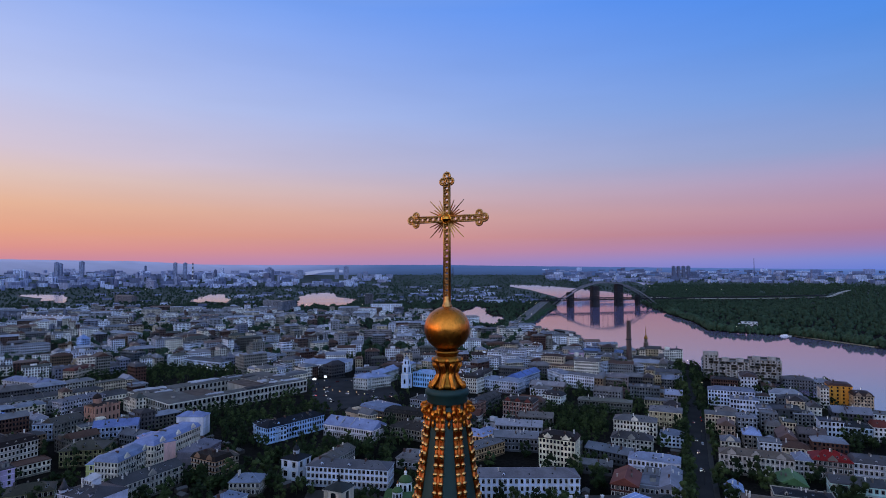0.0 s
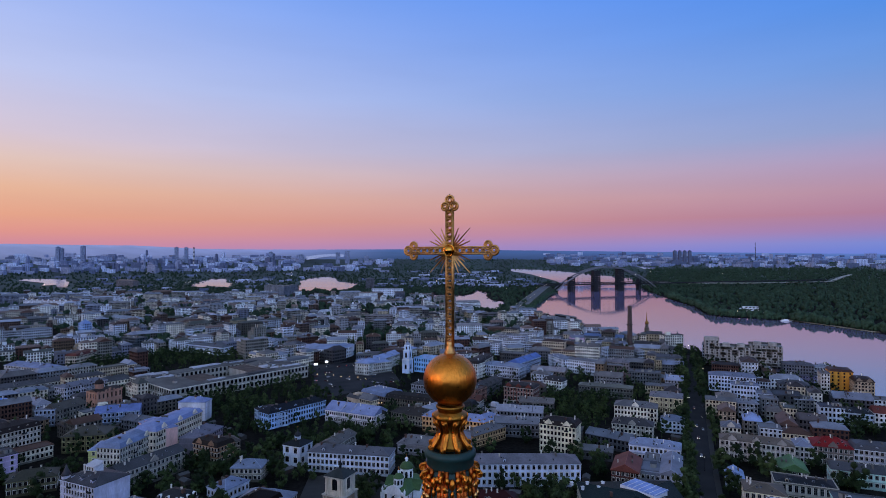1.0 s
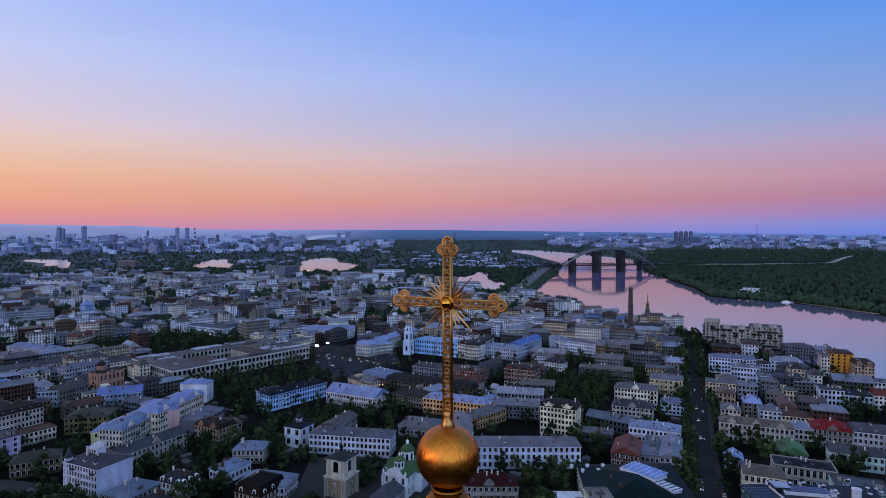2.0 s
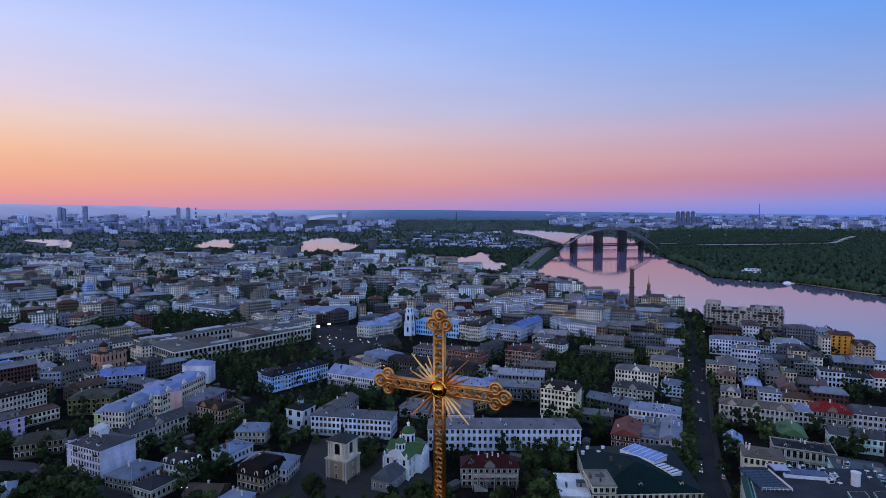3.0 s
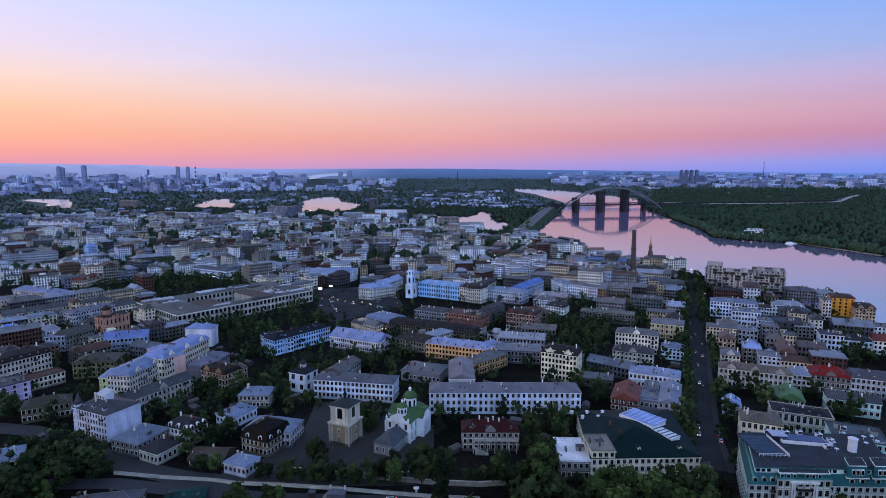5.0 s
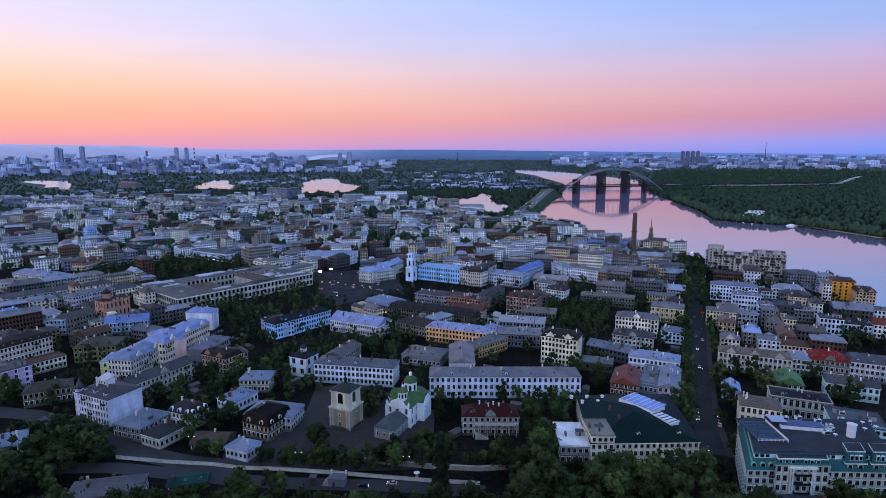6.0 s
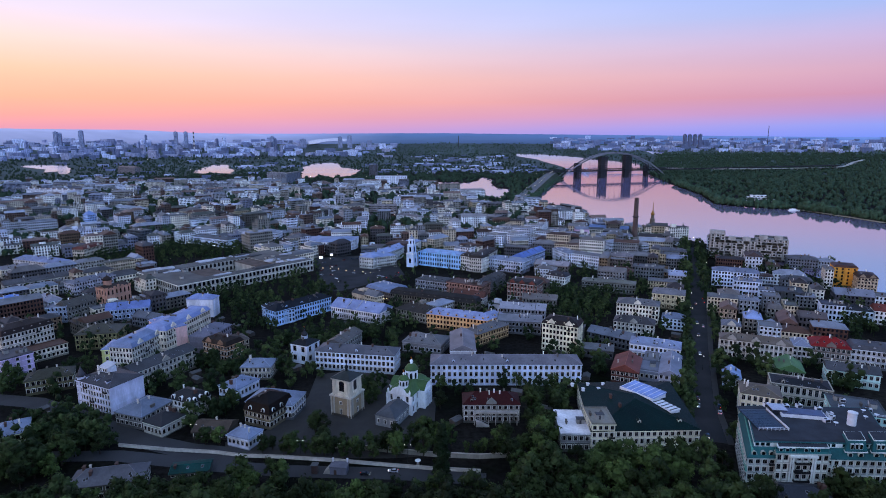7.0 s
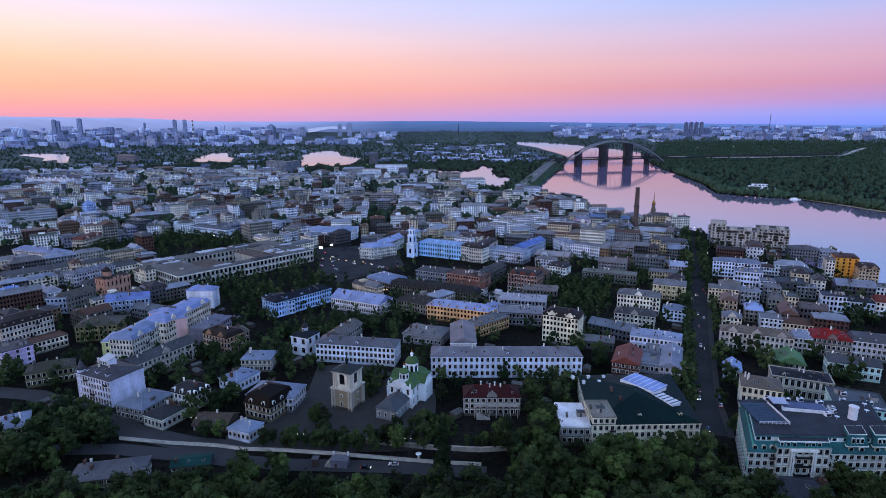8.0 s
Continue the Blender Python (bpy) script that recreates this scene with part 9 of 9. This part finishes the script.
grove(-48, 915, 30, 30, 34, 1.00)
grove(57, 542, 16, 16, 9, 1.00)
grove(133, 597, 24, 24, 22, 1.00)
grove(101, 532, 22, 22, 18, 1.00)
grove(128, 504, 16, 16, 9, 1.00)
grove(-51, 411, 16, 16, 9, 1.00)
grove(-48, 464, 16, 16, 9, 1.00)
grove(-112, 355, 12, 12, 5, 1.00)
grove(-194, 272, 16, 16, 9, 1.00)
grove(-162, 355, 14, 14, 7, 1.00)
grove(-141, 315, 10, 10, 3, 1.00)
grove(57, 315, 10, 10, 3, 1.00)
grove(317, 435, 16, 16, 9, 1.00)
grove(348, 584, 14, 14, 7, 1.00)
grove(311, 695, 18, 18, 12, 1.00)
grove(273, 608, 14, 14, 7, 1.00)
grove(-428, 1274, 40, 40, 46, 1.10)
grove(-844, 1404, 50, 50, 46, 1.10)
grove(-644, 1280, 50, 50, 46, 1.10)
grove(85, 1136, 25, 25, 24, 1.10)
grove(-187, 334, 10, 10, 3, 1.00)
grove(-32, 443, 10, 10, 3, 1.00)
grove(-81, 346, 8, 8, 3, 1.00)
grove(-255, 330, 12, 12, 5, 1.00)
grove(43, 289, 10, 10, 3, 1.00)
grove(-46, 315, 7, 7, 3, 1.00)
grove(12, 334, 6, 6, 3, 1.00)
grove(44, 331, 7, 7, 3, 1.00)
grove(399, 583, 12, 12, 5, 1.00)
grove(230, 331, 8, 8, 3, 1.00)
grove(177, 541, 14, 14, 7, 1.00)
grove(362, 608, 12, 12, 5, 1.00)
grove(365, 561, 14, 14, 7, 1.00)
grove(308, 422, 18, 18, 12, 1.00)
grove(429, 648, 10, 10, 3, 1.00)
grove(124, 518, 24, 24, 22, 1.00)
grove(95, 487, 18, 18, 12, 1.00)
grove(124, 471, 14, 14, 7, 1.00)
grove(106, 453, 18, 18, 12, 1.00)
grove(115, 859, 14, 14, 7, 1.00)
grove(-160, 571, 14, 14, 7, 1.00)
grove(-604, 870, 30, 30, 34, 1.00)
grove(24, 269, 14, 14, 7, 1.00)
grove(98, 466, 30, 30, 26, 1.05)
grove(112, 500, 32, 30, 34, 1.05)
grove(140, 520, 20, 18, 12, 1.0)
grove(-100, 405, 30, 30, 34, 1.05)
grove(-70, 425, 22, 22, 16, 1.00)
grove(-150, 425, 20, 20, 14, 1.05)
grove(-262, 690, 34, 34, 30, 1.00)
grove(-330, 700, 28, 28, 24, 1.00)
grove(-128, 345, 14, 14, 9, 1.05)
grove(-122, 300, 9, 9, 5, 1.0)
grove(-176, 318, 9, 9, 4, 0.9)
grove(152, 208, 14, 9, 12, 1.25)
grove(178, 212, 12, 9, 10, 1.25)
grove(-40, 322, 8, 8, 5, 1.0)
grove(62, 300, 8, 14, 8, 1.15)
grove(45, 269, 14, 14, 7, 1.00)
grove(-158, 350, 4, 4, 2, 0.95, (5, 6), 0.5)
grove(-155, 355, 4, 4, 2, 0.95, (5, 6), 0.5)
grove(-144, 350, 4, 4, 2, 0.95, (5, 6), 0.5)
grove(-64, 355, 4, 4, 2, 0.95, (5, 6), 0.5)
plant(7, -2.8, 231.0, 1.72, random.Random(3))
grove(23, 264, 9, 9, 6, 1.10)
grove(35, 252, 10, 10, 7, 1.20)
grove(45, 267, 9, 9, 6, 1.20)
grove(53, 252, 10, 10, 7, 1.30)
grove(66, 255, 10, 10, 7, 1.30)
grove(78, 252, 10, 10, 7, 1.30)
grove(92, 255, 10, 10, 7, 1.30)
grove(106, 257, 9, 9, 6, 1.30)
grove(84, 264, 8, 8, 4, 1.10)
grove(104, 266, 8, 8, 4, 1.10)
grove(114, 246, 8, 8, 4, 1.20)
grove(61, 264, 8, 8, 4, 1.20)
grove(45, 235, 10, 10, 7, 1.30)
grove(68, 235, 10, 10, 7, 1.30)
grove(92, 235, 10, 10, 7, 1.30)
grove(-185, 269, 12, 12, 11, 1.15)
grove(-204, 280, 10, 10, 7, 1.10)
grove(-168, 259, 9, 9, 6, 1.10)
grove(-200, 252, 12, 12, 11, 1.30)
grove(-180, 238, 12, 12, 11, 1.40)
grove(-73, 256, 5, 5, 4, 0.80)
grove(-61, 257, 6, 6, 4, 0.85)
grove(-48, 254, 6, 6, 4, 0.90)
grove(-35, 254, 6, 6, 4, 0.90)
grove(-23, 256, 6, 6, 4, 1.00)
grove(-13, 259, 7, 7, 4, 1.00)
grove(-5, 267, 6, 6, 4, 1.00)
grove(-43, 308, 4, 4, 4, 0.80)
grove(17, 256, 14, 2, 9, 0.65)
grove(-2, 262, 5, 5, 4, 0.9)
grove(-64, 277, 5, 4, 3, 0.85)
grove(-112, 263, 4, 4, 2, 0.9)
grove(-84, 258, 5, 4, 3, 0.8)
grove(-108, 226, 10, 10, 7, 1.20)
grove(32, 233, 9, 9, 6, 1.30)
grove(18, 231, 8, 8, 4, 1.20)
grove(-55, 230, 8, 8, 4, 1.10)
grove(-81, 230, 8, 8, 4, 1.10)
grove(-22, 231, 8, 8, 4, 1.10)
grove(127, 252, 6, 6, 4, 1.10)
grove(161, 231, 9, 9, 6, 1.20)
grove(175, 231, 9, 9, 6, 1.20)
for i in range(44):
    for off in (-8.8, 8.8):
        t = i / 44
        x = STREET[0][0] + (STREET[-1][0] - STREET[0][0]) * t + off * 0.92
        y = STREET[0][1] + (STREET[-1][1] - STREET[0][1]) * t - off * 0.39
        if (i * 7 + int(off)) % 4 and y > 300 and free(x, y, 1.0):
            plant((i + int(off)) % 5, x, y, 1.05, random.Random(i * 3 + int(off)))
# close-set dark trees on the west side of the street
rng = random.Random(76)
for i in range(34):
    t = i / 60
    x = STREET[0][0] + (STREET[-1][0] - STREET[0][0]) * t - 10.5 * 0.92 + rng.uniform(-1, 1)
    y = STREET[0][1] + (STREET[-1][1] - STREET[0][1]) * t + 10.5 * 0.39
    if y > 262:
        plant(rng.randrange(5), x, y, rng.uniform(0.85, 1.25), rng)
# the upper street lies under tall crowns
rng = random.Random(75)
for i in range(64):
    t = 0.3 + 0.7 * i / 64
    for off in (rng.uniform(-13, -8.5), rng.uniform(8.5, 11)):
        x = STREET[0][0] + (STREET[-1][0] - STREET[0][0]) * t + off * 0.92
        y = STREET[0][1] + (STREET[-1][1] - STREET[0][1]) * t - off * 0.39
        if off < 0 or i % 2:
            plant(rng.randrange(5), x, y, rng.uniform(1.1, 1.5) if off < 0 else rng.uniform(0.9, 1.2), rng)
        if t > 0.5 and i % 2:
            k = 0.62 if off < 0 else -0.6
            plant(rng.randrange(5), x + abs(off) * k * 0.5, y, rng.uniform(1.4, 1.75), rng)
# wooded slope below the church, with a clearing round the old house
VIEWGAP = [(-158, 225), (-135, 220), (-122, 222)]
rng = random.Random(77)
n = tries = 0
put = []
while n < 165 and tries < 9000:
    tries += 1
    x = rng.uniform(-165, 170)
    y = rng.uniform(176, 236)
    if free(x, y, 3.0) and not near_road(x, y, HILLROAD, 9) and not inside(x, y, YARD) and (y < 226 or rng.random() < 0.3) and all((x - a) ** 2 + (y - b) ** 2 > 36 for a, b in put) and not near_road(x, y, VIEWGAP, 11):
        plant(rng.choice((0, 1, 2, 3, 4, 1, 2)), x, y, rng.uniform(1.0, 1.5), rng)
        put.append((x, y))
        n += 1
# yard trees
rng = random.Random(78)
n = 0
while n < 760:
    a, r = radians(rng.uniform(-38, 36)), rng.uniform(270, 1000)
    x, y = r * math.sin(a), r * math.cos(a)
    big = rng.uniform(0.7, 1.3) * (1.25 if y < 430 else 1)
    if y > 250 and free(x, y, 2.9 * big) and not wet(x, y) and not near_road(x, y, STREET, 8) and not near_road(x, y, HILLROAD, 7) and not near_road(x, y, LANE, 7) and not inside(x, y, SQUARE) and not inside(x, y, YARD):
        plant(rng.choice((0, 1, 2, 3, 4)), x, y, big, rng)
        n += 1

set_trees()


# ---- cars, lamps, walls ----
def car_kind(col, label):
    ob = thing("car", pose(0, 0, -500), label, "car", "parked cars")
    s = Shape()
    prof = [(-2.1, 0.35), (-2.15, 0.75), (-1.95, 0.95), (-1.1, 1.0), (1.0, 1.0), (2.0, 0.85), (2.15, 0.6), (2.1, 0.35)]
    for yy, fl in ((-0.85, 1), (0.85, -1)):
        s.face([(a, yy, b) for a, b in prof][::fl])
    for (xa, za), (xb, zb) in zip(prof, prof[1:] + prof[:1]):
        s.face([(xa, 0.85, za), (xa, -0.85, za), (xb, -0.85, zb), (xb, 0.85, zb)][::-1])
    body = part("body", s, surface("car_paint", col, 0.25, 0.2, 0.5, 0.1, 5.0, 0.0, 1.0, 0.1, 0.0, 0.7), ob)
    s = Shape()
    a, b = [(-1.6, 0.97), (1.0, 0.97)], [(-1.2, 1.45), (0.3, 1.45)]
    q = [(a[0][0], -0.8, a[0][1]), (a[1][0], -0.8, a[1][1]), (a[1][0], 0.8, a[1][1]), (a[0][0], 0.8, a[0][1])]
    t = [(b[0][0], -0.65, b[0][1]), (b[1][0], -0.65, b[1][1]), (b[1][0], 0.65, b[1][1]), (b[0][0], 0.65, b[0][1])]
    for i in range(4):
        j = (i + 1) % 4
        s.face([q[i], q[j], t[j], t[i]], 0)
    s.face(t, 1)
    part("cabin", s, [GLASS, surface("car_paint", col)], ob)
    for x in (-1.3, 1.3):
        for y in (-0.8, 0.8):
            s = Shape()
            s.bar((x, y - 0.1, 0.33), (x, y + 0.1, 0.33), 0.33, 0, None, 12)
            part("wheel", s, plain("tyre", "1a1a1c", 0.9), ob)
    for y in (-0.6, 0.6):
        s = Shape()
        s.ball((2.12, y, 0.7), 0.13, 8, 6)
        part("headlight", s, LAMP_WHITE, ob)
        s = Shape()
        s.ball((-2.1, y, 0.75), 0.1, 8, 6)
        part("tail_light", s, LAMP_RED, ob)
    return ob


def car_row(kinds, spots):
    used = set()
    for i, (x, y, r, *up) in enumerate(spots):
        k = i % len(kinds)
        m = pose(x, y, height(x, y) + 0.08 + sum(up), 0, 0, r)
        if k in used:
            copy_thing(kinds[k], m)
        else:
            used.add(k)
            kinds[k].matrix_world = m


rng = random.Random(5)
spots = []
for i in range(14):
    t = rng.random() * 0.55
    lane = rng.choice((-5.2, -2.0, 2.0, 5.2))
    spots.append((STREET[0][0] + (STREET[-1][0] - STREET[0][0]) * t + lane * 0.92, STREET[0][1] + (STREET[-1][1] - STREET[0][1]) * t - lane * 0.39, 67 if lane > 0 else 247))
xs, ys = [p[0] for p in SQUARE], [p[1] for p in SQUARE]
while len(spots) < 44:
    x, y = rng.uniform(min(xs), max(xs)), rng.uniform(min(ys), max(ys))
    if inside(x, y, SQUARE) and free(x, y, 3) and all((x - a) ** 2 + (y - b) ** 2 > 16 for a, b, *_ in spots):
        spots.append((x, y, rng.choice((50, 230, -40, 140))))
spots += [(-24.0, 241.2, 176), (-36.0, 239.0, -4)]
for i in range(9):
    t = rng.random()
    a, b = CAUSEWAY[0], CAUSEWAY[-1]
    spots.append((a[0] + (b[0] - a[0]) * t + rng.uniform(-9, 9), a[1] + (b[1] - a[1]) * t, 254, 0.6 + 23.0 * t))
car_row([car_kind("B8BAC0", "pale silver car with lights on"), car_kind("1E2024", "black car with lights on"), car_kind("5A1C1C", "dark red car with lights on"), car_kind("2C3A50", "dark blue car with lights on")], spots)


def lamp_kind():
    ob = thing("street_lamp", pose(0, 0, -500), "tall twin-arm street lamp with lit white heads", "street lamp", "street lamps")
    s = Shape()
    s.bar((0, 0, -0.5), (0, 0, 8.5), 0.11, 0, 0.07, 8)
    s.lathe([(0.25, -0.5), (0.25, 0.5), (0.14, 0.8)], 10)
    part("pole", s, IRON, ob)
    for sg in (-1, 1):
        s = Shape()
        s.bar((0, 0, 8.4), (sg * 1.1, 0, 8.9), 0.05, 0, None, 6)
        arm = part("arm", s, IRON, ob)
        s = Shape()
        s.ball((sg * 1.3, 0, 8.88), 0.2, 10, 6, 0, (1.3, 0.8, 0.5))
        part("lamp_head", s, LAMP_HEAD, arm)
    return ob


LAMP_HEAD = glow("lamp_head_glass", "FFF4E0", 1.2)
lamps = lamp_kind()


def far_lights(count, seed):
    """Street lights scattered through the far town and along the causeway: thin poles with bright heads."""
    rng = random.Random(seed)
    spots = []
    while len(spots) < count:
        a, r = radians(rng.uniform(-38, 30)), 620 + 3000 * rng.random() ** 1.3
        x, y = r * math.sin(a), r * math.cos(a)
        if free(x, y, 2) and not wet(x, y):
            spots.append((x, y, 9))
    for (xa, ya), (xb, yb) in zip(CAUSEWAY, CAUSEWAY[1:]):
        n = max(2, int(math.hypot(xb - xa, yb - ya) / 45))
        spots += [(xa + (xb - xa) * i / n + rng.choice((-9, 9)), ya + (yb - ya) * i / n, 9 + 23.0 * (ya + (yb - ya) * i / n - 1290) / 802) for i in range(n)]
    s = Shape()
    for x, y, h in spots:
        z = height(x, y)
        s.bar((x, y, z - 1), (x, y, z + h), 0.12, 0, None, 4)
        s.ball((x, y, z + h), 0.22 + y * 0.00013, 6, 4, 1)
    tagged(new("far_street_lights", s.mesh("far_street_lights", [IRON, glow("far_lamp_glass", "FFE9C8", 4.0)])), "lit street lights scattered through the far town", "street lights", kind="stuff")


far_lights(90, 61)
for i, (x, y, r) in enumerate(((-67.0, 251.9, 0), (-18.2, 248.4, 0), (32.0, 253.5, 0), (159.1, 354.5, 67), (197.0, 442.0, 67), (-56.3, 610.9, 0), (-122.9, 611.4, 30), (-92.6, 611.2, 10), (-319.5, 654.1, 0), (118.9, 243.4, 0), (-121.8, 266.5, 0))):
    m = pose(x, y, height(x, y), 0, 0, r)
    if i:
        copy_thing(lamps, m)
    else:
        lamps.matrix_world = m


def low_wall(pts, h, t, name, label, mat):
    """A parapet wall with a coping along pts."""
    for a, b in zip(pts, pts[1:]):
        L = math.hypot(b[0] - a[0], b[1] - a[1])
        z = height((a[0] + b[0]) / 2, (a[1] + b[1]) / 2)
        ob = thing(name, pose(a[0], a[1], z, 0, 0, math.degrees(math.atan2(b[1] - a[1], b[0] - a[0]))), label, "wall", "road walls")
        s = Shape()
        s.box(0, -t / 2, -1.5, L, t / 2, h)
        part("wall", s, mat, ob)
        s = Shape()
        s.box(-0.05, -t / 2 - 0.1, h, L + 0.05, t / 2 + 0.1, h + 0.18)
        part("coping", s, STONE, ob)


low_wall([(-156, 262), (-130, 258), (-108, 256), (-94, 253), (-75, 252), (-67, 251), (-49, 249), (-36, 247), (-8, 243), (14, 241)], 1.4, 0.5, "parapet_wall", "long pale plastered parapet wall along the road", plaster("B0ACA4"))
low_wall([(-62, 262), (-38, 259), (-9, 254), (14, 252), (35, 254)], 2.2, 0.6, "garden_wall", "pale stone garden wall above the road", plaster("9C988F"))


# ---- at the road ----
def gate_cabin(x, y, rot):
    ob = thing("gate_cabin", pose(x, y, 0, 0, 0, rot), "grey rendered cabin with flat roof and two posts", "cabin")
    FOOT.append((x, y, 1, 0, 5, 4))
    s = Shape()
    s.box(-3.6, -2.2, -0.5, 3.6, 2.2, 3.4)
    part("wall", s, plaster("8C8A98"), ob)
    s = Shape()
    s.box(-3.9, -2.5, 3.4, 3.9, 2.5, 3.7)
    part("roof", s, tin("70707C"), ob)
    s = Shape()
    s.face([(-3.6, -2.2, 3.3), (-3.6, 2.2, 3.3), (-6.6, 2.2, 0.2), (-6.6, -2.2, 0.2)])
    s.face([(-3.6, -2.2, 3.3), (-6.6, -2.2, 0.2), (-3.6, -2.2, 0.2)])
    part("ramp", s, plaster("A0988E"), ob, "pale sloping side wall")
    for u in (-3.2, 3.2):
        s = Shape()
        s.box(u - 0.3, 1.7, 3.7, u + 0.3, 2.3, 5.2)
        s.box(u - 0.4, 1.6, 5.2, u + 0.4, 2.4, 5.4)
        part("post", s, plaster("B8B4BC"), ob, "pale post")
    s = Shape()
    s.box(-1.9, -2.28, 0, -0.7, -2.2, 2.2)
    part("door", s, FRAME_DARK, ob)


def road_kiosk(x, y, rot):
    ob = thing("kiosk", pose(x, y, 0, 0, 0, rot), "narrow dark brown kiosk beside the road", "kiosk")
    s = Shape()
    s.box(-1.2, -1.2, -0.4, 1.2, 1.2, 4.0)
    part("wall", s, plaster("6A5450"), ob)
    s = Shape()
    s.box(-1.5, -1.5, 4.0, 1.5, 1.5, 4.25)
    part("roof", s, tin("5A5C60"), ob)


def stone_urn(x, y):
    ob = thing("stone_urn", pose(x, y, 0), "white stone urn on a pedestal beside the wall", "urn")
    s = Shape()
    s.box(-0.6, -0.6, -0.3, 0.6, 0.6, 1.1)
    part("pedestal", s, STONE, ob)
    s = Shape()
    s.lathe([(0.4, 1.1), (0.25, 1.6), (0.9, 2.3), (1.3, 2.5), (1.35, 2.7), (1.0, 2.65)], 14)
    part("bowl", s, plaster("D8D8DA"), ob, smooth=True)


gate_cabin(-47.5, 241.2, -4.0)
road_kiosk(-58.0, 240.6, -4.0)
stone_urn(-13.5, 246.2)
